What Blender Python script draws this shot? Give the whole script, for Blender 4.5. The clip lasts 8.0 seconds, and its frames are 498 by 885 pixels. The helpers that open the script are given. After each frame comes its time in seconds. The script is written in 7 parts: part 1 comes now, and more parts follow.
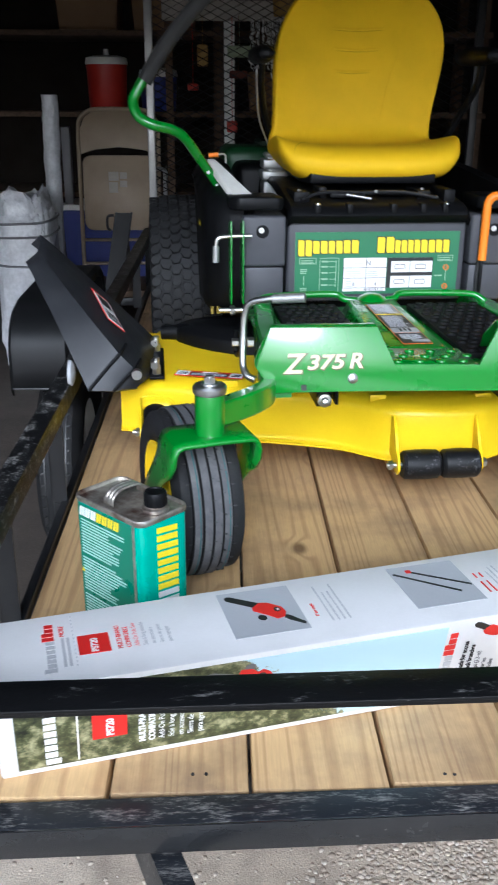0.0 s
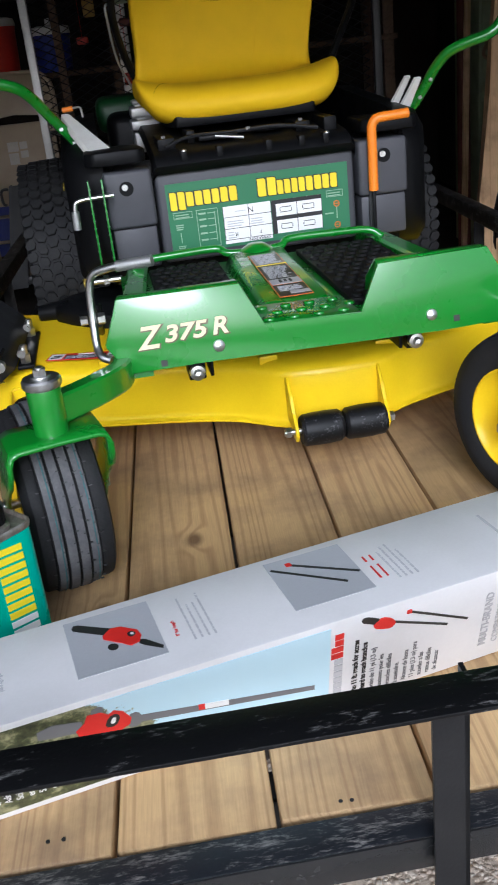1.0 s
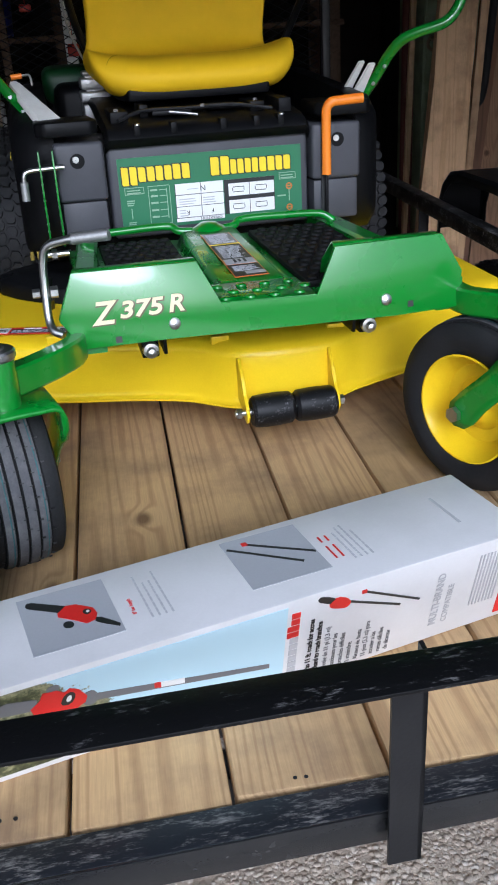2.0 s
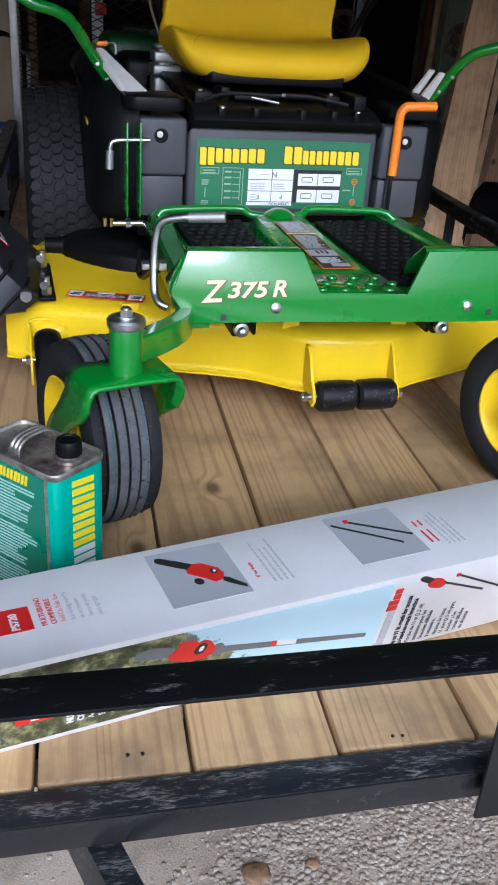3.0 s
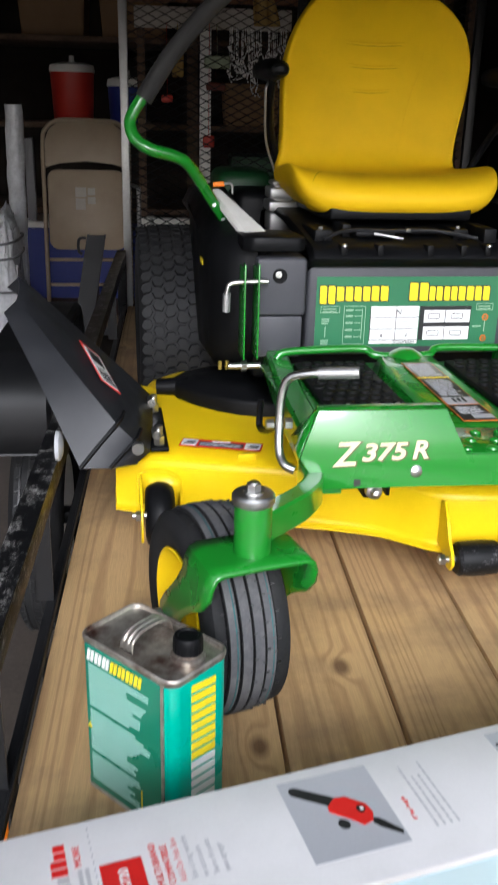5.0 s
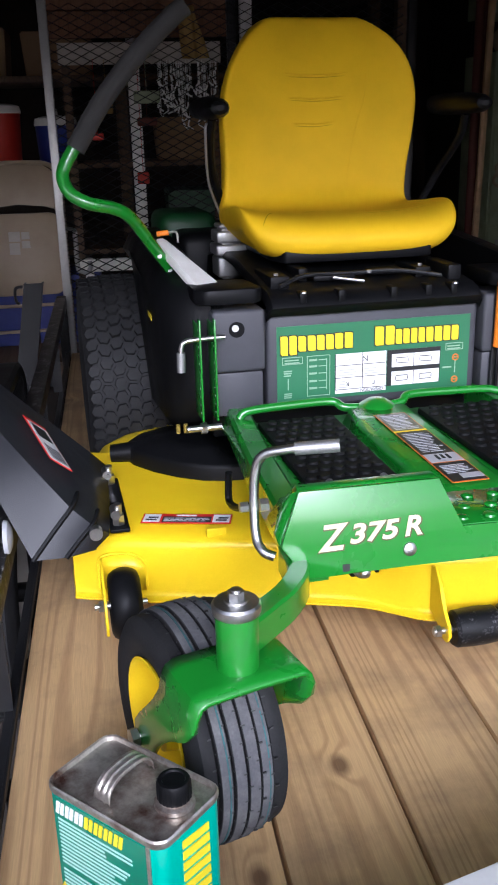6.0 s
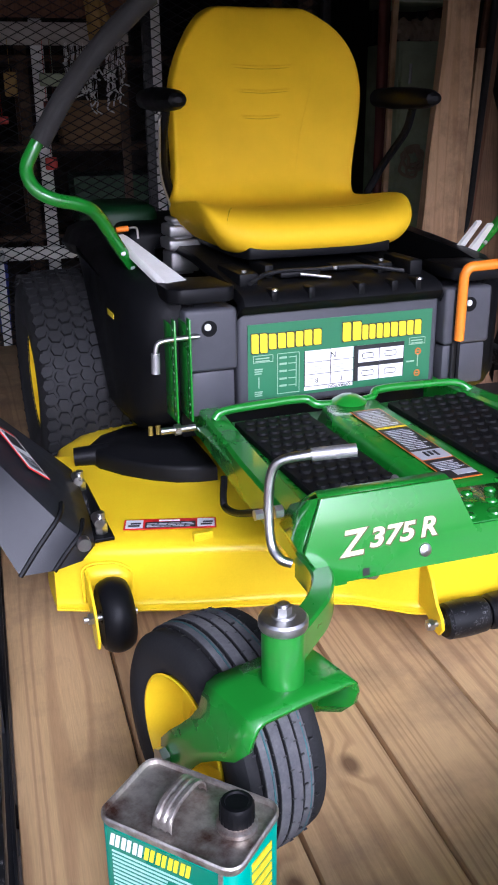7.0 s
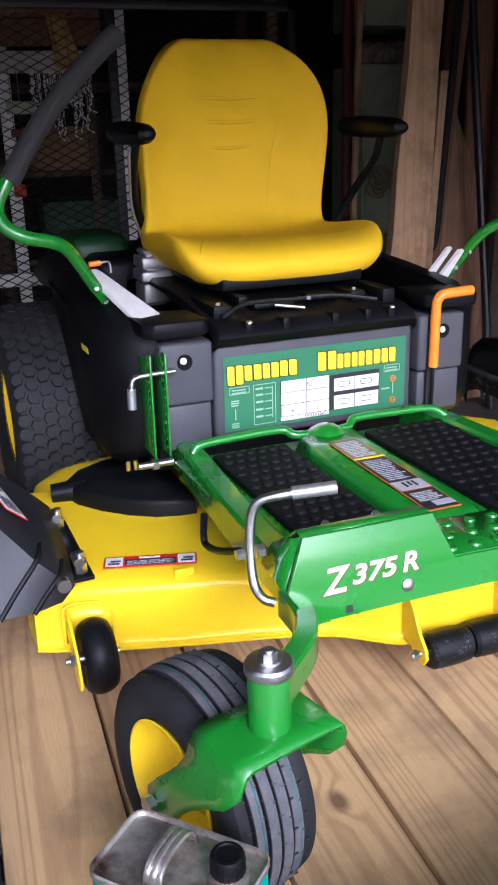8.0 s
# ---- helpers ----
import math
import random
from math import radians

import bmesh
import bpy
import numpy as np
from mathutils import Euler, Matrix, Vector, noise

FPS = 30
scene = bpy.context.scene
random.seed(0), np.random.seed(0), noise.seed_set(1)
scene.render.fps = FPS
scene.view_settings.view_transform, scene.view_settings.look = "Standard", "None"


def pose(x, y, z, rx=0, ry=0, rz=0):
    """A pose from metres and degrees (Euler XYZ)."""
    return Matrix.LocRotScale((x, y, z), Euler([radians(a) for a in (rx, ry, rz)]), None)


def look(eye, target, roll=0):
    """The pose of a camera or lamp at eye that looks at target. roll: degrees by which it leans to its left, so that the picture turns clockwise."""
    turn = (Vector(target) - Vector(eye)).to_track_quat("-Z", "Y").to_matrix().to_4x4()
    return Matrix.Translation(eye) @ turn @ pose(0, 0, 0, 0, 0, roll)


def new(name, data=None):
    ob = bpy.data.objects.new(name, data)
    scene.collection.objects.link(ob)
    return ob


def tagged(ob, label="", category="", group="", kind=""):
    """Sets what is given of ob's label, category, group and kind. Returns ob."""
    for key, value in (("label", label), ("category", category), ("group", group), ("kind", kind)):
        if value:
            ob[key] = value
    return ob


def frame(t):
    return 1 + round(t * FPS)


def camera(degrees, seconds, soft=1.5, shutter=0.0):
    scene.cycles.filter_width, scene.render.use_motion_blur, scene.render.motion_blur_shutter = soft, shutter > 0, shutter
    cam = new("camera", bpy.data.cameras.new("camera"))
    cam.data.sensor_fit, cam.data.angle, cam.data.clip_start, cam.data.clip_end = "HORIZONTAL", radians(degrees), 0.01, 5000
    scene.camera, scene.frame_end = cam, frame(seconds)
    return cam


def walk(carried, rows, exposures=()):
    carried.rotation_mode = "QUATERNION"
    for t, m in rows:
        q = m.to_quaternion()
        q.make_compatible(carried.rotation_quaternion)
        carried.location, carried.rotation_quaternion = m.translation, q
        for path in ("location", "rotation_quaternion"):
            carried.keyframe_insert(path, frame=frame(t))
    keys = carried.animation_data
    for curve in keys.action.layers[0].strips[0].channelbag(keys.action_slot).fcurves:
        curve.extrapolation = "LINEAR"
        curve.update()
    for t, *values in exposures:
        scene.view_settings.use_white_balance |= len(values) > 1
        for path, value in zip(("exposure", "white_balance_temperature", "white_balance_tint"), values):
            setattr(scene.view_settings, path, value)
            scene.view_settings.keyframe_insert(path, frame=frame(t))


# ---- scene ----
from mathutils.bvhtree import BVHTree

cam = camera(31.5, 8.0, soft=1.8, shutter=0.25)
PATH = [
    (0, (0.094, 0.813, 1.342), (0.133, 2.677, 0.618), 0.3),
    (0.5, (0.212, 0.928, 1.31), (0.28, 2.765, 0.521), -3.8),
    (1, (0.29, 0.999, 1.302), (0.366, 2.822, 0.483), -6.6),
    (1.2, (0.31, 1.013, 1.283), (0.388, 2.838, 0.468), -7.7),
    (2.3, (0.19, 0.994, 1.31), (0.47, 2.766, 0.426), -1.5),
    (2.5, (0.133, 0.985, 1.32), (0.416, 2.752, 0.428), -0.2),
    (3, (0.002, 0.964, 1.342), (0.357, 2.708, 0.43), 4.2),
    (3.5, (-0.068, 0.959, 1.349), (0.278, 2.697, 0.422), 7.1),
    (4, (-0.108, 0.965, 1.355), (0.235, 2.705, 0.432), 8.7),
    (4.5, (-0.095, 1.015, 1.352), (0.121, 2.792, 0.46), 6.1),
    (5, (-0.032, 1.158, 1.37), (0.115, 3.023, 0.662), 1.5),
    (5.2, (-0.008, 1.217, 1.377), (0.132, 3.099, 0.713), 0.4),
    (6.3, (-0.099, 1.349, 1.42), (0.246, 3.203, 0.755), -1.5),
    (6.5, (-0.158, 1.37, 1.43), (0.267, 3.201, 0.749), -0.7),
    (7, (-0.206, 1.388, 1.43), (0.298, 3.192, 0.729), -0.6),
    (7.5, (-0.213, 1.389, 1.45), (0.327, 3.175, 0.728), -1.7),
    (8, (-0.207, 1.403, 1.459), (0.355, 3.202, 0.791), -1.5),
]
walk(cam, [(t, look(eye, target, roll)) for t, eye, target, roll in PATH],
     exposures=[(0, 0.5, 5350, 9), (1, 0.14, 5550, 12), (2.5, 0.08, 5250, 13), (3.5, 0.18, 5300, 14), (4.5, 0.42, 5600, 12), (5, 0.52, 5900, 12), (6.5, 0.66, 5350, 24), (8, 0.86, 5350, 26)])

# ---- world and light ----
world = bpy.data.worlds.new("sky")
scene.world = world
world.use_nodes = True
wn = world.node_tree.nodes
sky = wn.new("ShaderNodeTexSky")
sky.sky_type = 'NISHITA'
sky.sun_disc = False
sky.sun_elevation = radians(28)
sky.sun_rotation = radians(181)
sky.dust_density = 4.0
wash = wn.new("ShaderNodeHueSaturation")
wash.inputs["Saturation"].default_value = 0.35
world.node_tree.links.new(sky.outputs[0], wash.inputs["Color"])
world.node_tree.links.new(wash.outputs[0], wn["Background"].inputs["Color"])
wn["Background"].inputs["Strength"].default_value = 0.15

sun_data = bpy.data.lights.new("sun", 'SUN')
sun_data.energy = 1.25
sun_data.angle = radians(22)
sun_data.color = (0.98, 0.985, 1.0)
sun = new("sun", sun_data)
sun.matrix_world = look((0.1, -7.0, 4.76), (0.3, 1.2, 0.4))


# ---- materials ----
def mat(name, base, rough=0.5, metal=0.0, var=0.15, scale=30.0, fine=300.0, bump=0.1, coat=0.0, tint=None, amount=0.5, stretch=(1, 1, 1), rough_var=0.15, spec=0.5, coat_ior=1.5):
    """A surface with coarse stains towards tint and fine grain, and a fine relief."""
    m = bpy.data.materials.new(name)
    m.use_nodes = True
    n, l = m.node_tree.nodes, m.node_tree.links
    b = n["Principled BSDF"]
    tc = n.new("ShaderNodeTexCoord")
    mp = n.new("ShaderNodeMapping")
    mp.inputs["Scale"].default_value = stretch
    l.new(tc.outputs["Object"], mp.inputs["Vector"])
    big = n.new("ShaderNodeTexNoise")
    big.inputs["Scale"].default_value = scale
    big.inputs["Detail"].default_value = 5
    big.inputs["Roughness"].default_value = 0.6
    small = n.new("ShaderNodeTexNoise")
    small.inputs["Scale"].default_value = fine
    small.inputs["Detail"].default_value = 3
    l.new(mp.outputs[0], big.inputs["Vector"])
    l.new(mp.outputs[0], small.inputs["Vector"])
    ramp = n.new("ShaderNodeMapRange")
    ramp.inputs["From Min"].default_value = 0.42
    ramp.inputs["From Max"].default_value = 0.72
    l.new(big.outputs["Fac"], ramp.inputs["Value"])
    amt = n.new("ShaderNodeMath")
    amt.operation = 'MULTIPLY'
    amt.inputs[1].default_value = amount
    l.new(ramp.outputs[0], amt.inputs[0])
    mix = n.new("ShaderNodeMix")
    mix.data_type = 'RGBA'
    mix.inputs["A"].default_value = (*base, 1)
    t = tint or tuple(c * (1 - var) for c in base)
    mix.inputs["B"].default_value = (*t, 1)
    l.new(amt.outputs[0], mix.inputs["Factor"])
    grain = n.new("ShaderNodeMapRange")
    grain.inputs["To Min"].default_value = 1 - var
    grain.inputs["To Max"].default_value = 1 + var
    l.new(small.outputs["Fac"], grain.inputs["Value"])
    mul = n.new("ShaderNodeMix")
    mul.data_type = 'RGBA'
    mul.blend_type = 'MULTIPLY'
    mul.inputs["Factor"].default_value = 1
    l.new(mix.outputs["Result"], mul.inputs["A"])
    l.new(grain.outputs[0], mul.inputs["B"])
    out = mul.outputs["Result"]
    l.new(out, b.inputs["Base Color"])
    rg = n.new("ShaderNodeMapRange")
    rg.inputs["To Min"].default_value = max(0.03, rough - rough_var)
    rg.inputs["To Max"].default_value = min(1, rough + rough_var)
    l.new(big.outputs["Fac"], rg.inputs["Value"])
    l.new(rg.outputs[0], b.inputs["Roughness"])
    b.inputs["Metallic"].default_value = metal
    b.inputs["Specular IOR Level"].default_value = spec
    b.inputs["Coat Weight"].default_value = coat
    b.inputs["Coat Roughness"].default_value = 0.08
    b.inputs["Coat IOR"].default_value = coat_ior
    if bump:
        bp = n.new("ShaderNodeBump")
        bp.inputs["Strength"].default_value = bump
        bp.inputs["Distance"].default_value = 0.002
        l.new(small.outputs["Fac"], bp.inputs["Height"])
        l.new(bp.outputs[0], b.inputs["Normal"])
    return m


def wood(name, pale, dark, rough=0.65, knots=True, along=1.0, upright=False, wear=(0.12, 0.09, 0.06), wear_amount=0.25):
    """Sawn boards along y: long growth rings, knots, a tone of its own for every board."""
    m = bpy.data.materials.new(name)
    m.use_nodes = True
    n, l = m.node_tree.nodes, m.node_tree.links
    b = n["Principled BSDF"]
    tc = n.new("ShaderNodeTexCoord")
    info = n.new("ShaderNodeObjectInfo")
    off = n.new("ShaderNodeVectorMath")
    off.operation = 'MULTIPLY_ADD'
    off.inputs[1].default_value = (7, 13, 3)
    l.new(info.outputs["Random"], off.inputs[0])
    l.new(tc.outputs["Object"], off.inputs[2])
    # knots: distance to scattered centres pulls the rings round them
    kmap = n.new("ShaderNodeMapping")
    kmap.inputs["Scale"].default_value = (3.6, 2.2 * along, 3.6)
    l.new(off.outputs[0], kmap.inputs["Vector"])
    vor = n.new("ShaderNodeTexVoronoi")
    vor.inputs["Scale"].default_value = 1.0
    l.new(kmap.outputs[0], vor.inputs["Vector"])
    mp = n.new("ShaderNodeMapping")
    mp.inputs["Scale"].default_value = (1, 1, 0.045) if upright else (1, 0.045 * along, 1)
    l.new(off.outputs[0], mp.inputs["Vector"])
    warp = n.new("ShaderNodeTexNoise")
    warp.inputs["Scale"].default_value = 6
    warp.inputs["Detail"].default_value = 2
    l.new(mp.outputs[0], warp.inputs["Vector"])
    pull = n.new("ShaderNodeMath")
    pull.operation = 'MULTIPLY_ADD'
    pull.inputs[1].default_value = 2.6
    l.new(warp.outputs["Fac"], pull.inputs[0])
    kn = n.new("ShaderNodeMapRange")
    kn.inputs["From Min"].default_value = 0.0
    kn.inputs["From Max"].default_value = 0.15
    kn.inputs["To Min"].default_value = 0.17 if knots else 0.0
    kn.inputs["To Max"].default_value = 0.0
    kn.interpolation_type = 'SMOOTHSTEP'
    l.new(vor.outputs["Distance"], kn.inputs["Value"])
    l.new(kn.outputs[0], pull.inputs[2])
    rings = n.new("ShaderNodeMath")
    rings.operation = 'MULTIPLY'
    rings.inputs[1].default_value = 46
    l.new(pull.outputs[0], rings.inputs[0])
    sine = n.new("ShaderNodeMath")
    sine.operation = 'SINE'
    l.new(rings.outputs[0], sine.inputs[0])
    ring = n.new("ShaderNodeMapRange")
    ring.inputs["From Min"].default_value = 0.15
    ring.inputs["From Max"].default_value = 1.0
    ring.inputs["To Max"].default_value = 0.52
    l.new(sine.outputs[0], ring.inputs["Value"])
    fib = n.new("ShaderNodeTexNoise")
    fib.inputs["Scale"].default_value = 520
    fib.inputs["Detail"].default_value = 4
    l.new(mp.outputs[0], fib.inputs["Vector"])
    mix = n.new("ShaderNodeMix")
    mix.data_type = 'RGBA'
    mix.inputs["A"].default_value = (*pale, 1)
    mix.inputs["B"].default_value = (*dark, 1)
    l.new(ring.outputs[0], mix.inputs["Factor"])
    core = n.new("ShaderNodeMapRange")
    core.inputs["From Min"].default_value = 0.028
    core.inputs["From Max"].default_value = 0.07
    core.inputs["To Min"].default_value = 0.85 if knots else 0.0
    core.inputs["To Max"].default_value = 0.0
    l.new(vor.outputs["Distance"], core.inputs["Value"])
    mk = n.new("ShaderNodeMix")
    mk.data_type = 'RGBA'
    mk.inputs["B"].default_value = (dark[0] * 0.35, dark[1] * 0.3, dark[2] * 0.3, 1)
    l.new(mix.outputs["Result"], mk.inputs["A"])
    l.new(core.outputs[0], mk.inputs["Factor"])
    stain = n.new("ShaderNodeTexNoise")
    stain.inputs["Scale"].default_value = 4.5
    stain.inputs["Detail"].default_value = 6
    stain.inputs["Roughness"].default_value = 0.65
    l.new(off.outputs[0], stain.inputs["Vector"])
    st = n.new("ShaderNodeMapRange")
    st.inputs["From Min"].default_value = 0.45
    st.inputs["From Max"].default_value = 0.75
    st.inputs["To Max"].default_value = wear_amount * 2
    l.new(stain.outputs["Fac"], st.inputs["Value"])
    ms = n.new("ShaderNodeMix")
    ms.data_type = 'RGBA'
    ms.inputs["B"].default_value = (*wear, 1)
    l.new(mk.outputs["Result"], ms.inputs["A"])
    l.new(st.outputs[0], ms.inputs["Factor"])
    vary = n.new("ShaderNodeMapRange")
    vary.inputs["To Min"].default_value = 0.76
    vary.inputs["To Max"].default_value = 1.14
    l.new(info.outputs["Random"], vary.inputs["Value"])
    fv = n.new("ShaderNodeMapRange")
    fv.inputs["To Min"].default_value = 0.78
    fv.inputs["To Max"].default_value = 1.20
    l.new(fib.outputs["Fac"], fv.inputs["Value"])
    tone = n.new("ShaderNodeMath")
    tone.operation = 'MULTIPLY'
    l.new(vary.outputs[0], tone.inputs[0])
    l.new(fv.outputs[0], tone.inputs[1])
    mul = n.new("ShaderNodeMix")
    mul.data_type = 'RGBA'
    mul.blend_type = 'MULTIPLY'
    mul.inputs["Factor"].default_value = 1
    l.new(ms.outputs["Result"], mul.inputs["A"])
    l.new(tone.outputs[0], mul.inputs["B"])
    l.new(mul.outputs["Result"], b.inputs["Base Color"])
    b.inputs["Roughness"].default_value = rough
    bp = n.new("ShaderNodeBump")
    bp.inputs["Strength"].default_value = 0.25
    bp.inputs["Distance"].default_value = 0.002
    hs = n.new("ShaderNodeMath")
    l.new(fib.outputs["Fac"], hs.inputs[0])
    l.new(ring.outputs[0], hs.inputs[1])
    l.new(hs.outputs[0], bp.inputs["Height"])
    l.new(bp.outputs[0], b.inputs["Normal"])
    return m


def scuffed(name, base, bare, cover=0.56, rough=0.38, run=(1, 1, 1)):
    """Black enamel with rubbed, chalky patches."""
    m = mat(name, base, rough, var=0.2, scale=12, fine=220, bump=0.12, spec=0.28)
    n, l = m.node_tree.nodes, m.node_tree.links
    b = n["Principled BSDF"]
    old = b.inputs["Base Color"].links[0].from_socket
    tc = n.new("ShaderNodeTexCoord")
    mp = n.new("ShaderNodeMapping")
    mp.inputs["Scale"].default_value = run
    l.new(tc.outputs["Object"], mp.inputs["Vector"])
    a = n.new("ShaderNodeTexNoise")
    a.inputs["Scale"].default_value = 38
    a.inputs["Detail"].default_value = 8
    a.inputs["Roughness"].default_value = 0.72
    c = n.new("ShaderNodeTexNoise")
    c.inputs["Scale"].default_value = 230
    c.inputs["Detail"].default_value = 6
    c.inputs["Roughness"].default_value = 0.75
    l.new(mp.outputs[0], a.inputs["Vector"])
    l.new(mp.outputs[0], c.inputs["Vector"])
    s = n.new("ShaderNodeMath")
    s.operation = 'MULTIPLY_ADD'
    s.inputs[1].default_value = 0.9
    l.new(c.outputs["Fac"], s.inputs[0])
    l.new(a.outputs["Fac"], s.inputs[2])
    r = n.new("ShaderNodeMapRange")
    r.inputs["From Min"].default_value = cover + 0.45
    r.inputs["From Max"].default_value = cover + 0.74
    r.inputs["To Max"].default_value = 0.9
    l.new(s.outputs[0], r.inputs["Value"])
    mx = n.new("ShaderNodeMix")
    mx.data_type = 'RGBA'
    mx.inputs["B"].default_value = (*bare, 1)
    l.new(old, mx.inputs["A"])
    l.new(r.outputs[0], mx.inputs["Factor"])
    l.new(mx.outputs["Result"], b.inputs["Base Color"])
    return m


GREEN = mat("green_enamel", (0.014, 0.210, 0.017), 0.28, var=0.06, scale=8, bump=0.02, coat=0.8, rough_var=0.06)
YELLOW = mat("yellow_enamel", (0.85, 0.59, 0.001), 0.3, var=0.05, scale=6, bump=0.02, coat=0.0, rough_var=0.06, tint=(0.78, 0.51, 0.002), spec=0.25)
# darker vinyl that paints the shade in seat folds, seams and slit
FOLDSHADE = mat("vinyl_fold_shade", (0.50, 0.29, 0.004), 0.6, var=0.1, scale=9, bump=0.05, spec=0.1)
VINYL = mat("yellow_vinyl", (0.86, 0.53, 0.002), 0.55, var=0.06, scale=9, fine=700, bump=0.12, tint=(0.72, 0.45, 0.005), rough_var=0.08, spec=0.15)
BLACKP = mat("black_plastic", (0.0042, 0.0044, 0.005), 0.45, var=0.15, scale=14, fine=600, bump=0.12, tint=(0.007, 0.0072, 0.008), spec=0.14)
GREYP = mat("charcoal_plastic", (0.062, 0.063, 0.071), 0.5, var=0.1, scale=14, fine=700, bump=0.12, tint=(0.048, 0.049, 0.055), spec=0.35)
CHUTE = mat("chute_plastic", (0.019, 0.020, 0.023), 0.42, var=0.12, scale=14, fine=500, bump=0.12, tint=(0.034, 0.035, 0.039), spec=0.38)
RUBBER = mat("tyre_rubber", (0.016, 0.0162, 0.017), 0.66, var=0.25, scale=18, fine=260, bump=0.2, tint=(0.028, 0.0275, 0.027), amount=0.7, spec=0.18)
WORN = mat("worn_tread_rubber", (0.08, 0.08, 0.085), 0.75, var=0.25, scale=25, fine=300, bump=0.2, tint=(0.16, 0.158, 0.155), amount=0.8, spec=0.3)
FENDER = mat("black_fender_enamel", (0.006, 0.0062, 0.0068), 0.42, var=0.15, scale=6, bump=0.04, tint=(0.012, 0.012, 0.012), spec=0.16)
# faded label ink, greyed further by glare painted into its colour
LABELK = mat("faded_label_ink_glare", (0.075, 0.07, 0.055), 0.3, var=0.1, scale=16, bump=0.02, coat=0.5, tint=(0.12, 0.11, 0.09))
MATR = mat("mat_rubber", (0.007, 0.0072, 0.0076), 0.6, var=0.2, scale=20, fine=300, bump=0.1, tint=(0.012, 0.0118, 0.0115), spec=0.10)
BRASS = mat("dull_brass", (0.35, 0.26, 0.05), 0.45, 0.6, var=0.2, scale=30, bump=0.05)
CHROME = mat("zinc_steel", (0.62, 0.62, 0.6), 0.34, 1.0, var=0.1, scale=40, bump=0.05, tint=(0.4, 0.38, 0.35))
WHITEP = mat("white_plastic", (0.78, 0.77, 0.72), 0.45, var=0.06, scale=20, bump=0.03, tint=(0.6, 0.58, 0.52))
ORANGE = mat("orange_vinyl", (0.9, 0.24, 0.008), 0.4, var=0.06, scale=20, bump=0.04)
ROLLER = scuffed("scuffed_roller_plastic", (0.006, 0.0062, 0.007), (0.26, 0.26, 0.27), 0.60, 0.45)
SIDERAIL = scuffed("rubbed_enamel_steel", (0.005, 0.0052, 0.0058), (0.42, 0.41, 0.39), 0.535, run=(1, 0.7, 1))
RAIL = scuffed("black_enamel_steel", (0.005, 0.0052, 0.0058), (0.34, 0.335, 0.325), 0.62, run=(0.28, 1, 1))
DIRTY = scuffed("dirty_enamel_steel", (0.013, 0.015, 0.019), (0.36, 0.345, 0.32), 0.53, run=(0.3, 1.3, 1))
SATIN = mat("satin_enamel_steel", (0.015, 0.0155, 0.0165), 0.26, var=0.15, scale=7, bump=0.03, tint=(0.035, 0.034, 0.033), rough_var=0.06, spec=0.5)
STEEL = mat("dark_enamel_steel", (0.010, 0.0105, 0.012), 0.42, var=0.2, scale=7, bump=0.1, tint=(0.028, 0.027, 0.026), spec=0.4)
PINE = wood("treated_pine", (0.54, 0.36, 0.17), (0.30, 0.17, 0.075), wear=(0.19, 0.125, 0.075), wear_amount=0.42)
# shed timber, its colour lowered to carry the shade around it
SHADEWOOD = wood("shaded_boards", (0.105, 0.066, 0.042), (0.05, 0.03, 0.019), 0.85, along=1.0)
POSTWOOD = wood("rough_plank", (0.64, 0.42, 0.23), (0.48, 0.28, 0.13), 0.8, knots=False, upright=True, wear=(0.16, 0.09, 0.05), wear_amount=0.42)
REDBOARD = wood("red_brown_boards", (0.20, 0.095, 0.05), (0.10, 0.042, 0.022), 0.8, knots=False, upright=True)
BROWNPLANK = wood("brown_plank", (0.30, 0.17, 0.09), (0.17, 0.09, 0.045), 0.8, upright=True)
PALEBOARD = mat("dull_white_board", (0.46, 0.42, 0.36), 0.7, var=0.15, scale=9, bump=0.1, tint=(0.32, 0.28, 0.23))
CLOTH = mat("mustard_cloth", (0.36, 0.23, 0.075), 0.9, var=0.2, scale=30, fine=500, bump=0.3, tint=(0.24, 0.14, 0.045))
CONC = mat("ground_concrete", (0.57, 0.49, 0.39), 0.9, var=0.5, scale=9, fine=260, bump=0.7, tint=(0.24, 0.195, 0.155), amount=0.8)
# dark sheet colour that stands for the shade on the shed's ground
FLOORSHADE = mat("dark_floor_sheet", (0.060, 0.048, 0.038), 0.95, var=0.3, scale=5, fine=120, bump=0.5, tint=(0.034, 0.028, 0.023))
# wall and ceiling colour, lowered to carry the shade indoors
DARKIN = mat("shed_shade_boards", (0.03, 0.023, 0.017), 0.9, var=0.3, scale=5, fine=80, bump=0.3, tint=(0.014, 0.011, 0.009))
TIN = mat("tinplate", (0.62, 0.59, 0.52), 0.42, 0.85, var=0.15, scale=24, fine=250, bump=0.08, tint=(0.12, 0.055, 0.038), amount=1.0)
TEAL = mat("teal_print", (0.0, 0.34, 0.245), 0.3, var=0.05, scale=12, bump=0.02, coat=0.4)
TEALD = mat("deep_green_print", (0.002, 0.19, 0.11), 0.3, var=0.05, scale=12, bump=0.02, coat=0.4)
STRIPE = mat("dull_blue_green_rubber", (0.02, 0.10, 0.105), 0.7, var=0.3, scale=60, bump=0.1, tint=(0.03, 0.04, 0.04), amount=0.9)
INKC = mat("cream_print", (0.74, 0.68, 0.42), 0.4, var=0.04, scale=20, bump=0)
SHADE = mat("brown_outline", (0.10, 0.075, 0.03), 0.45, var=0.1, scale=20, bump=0)
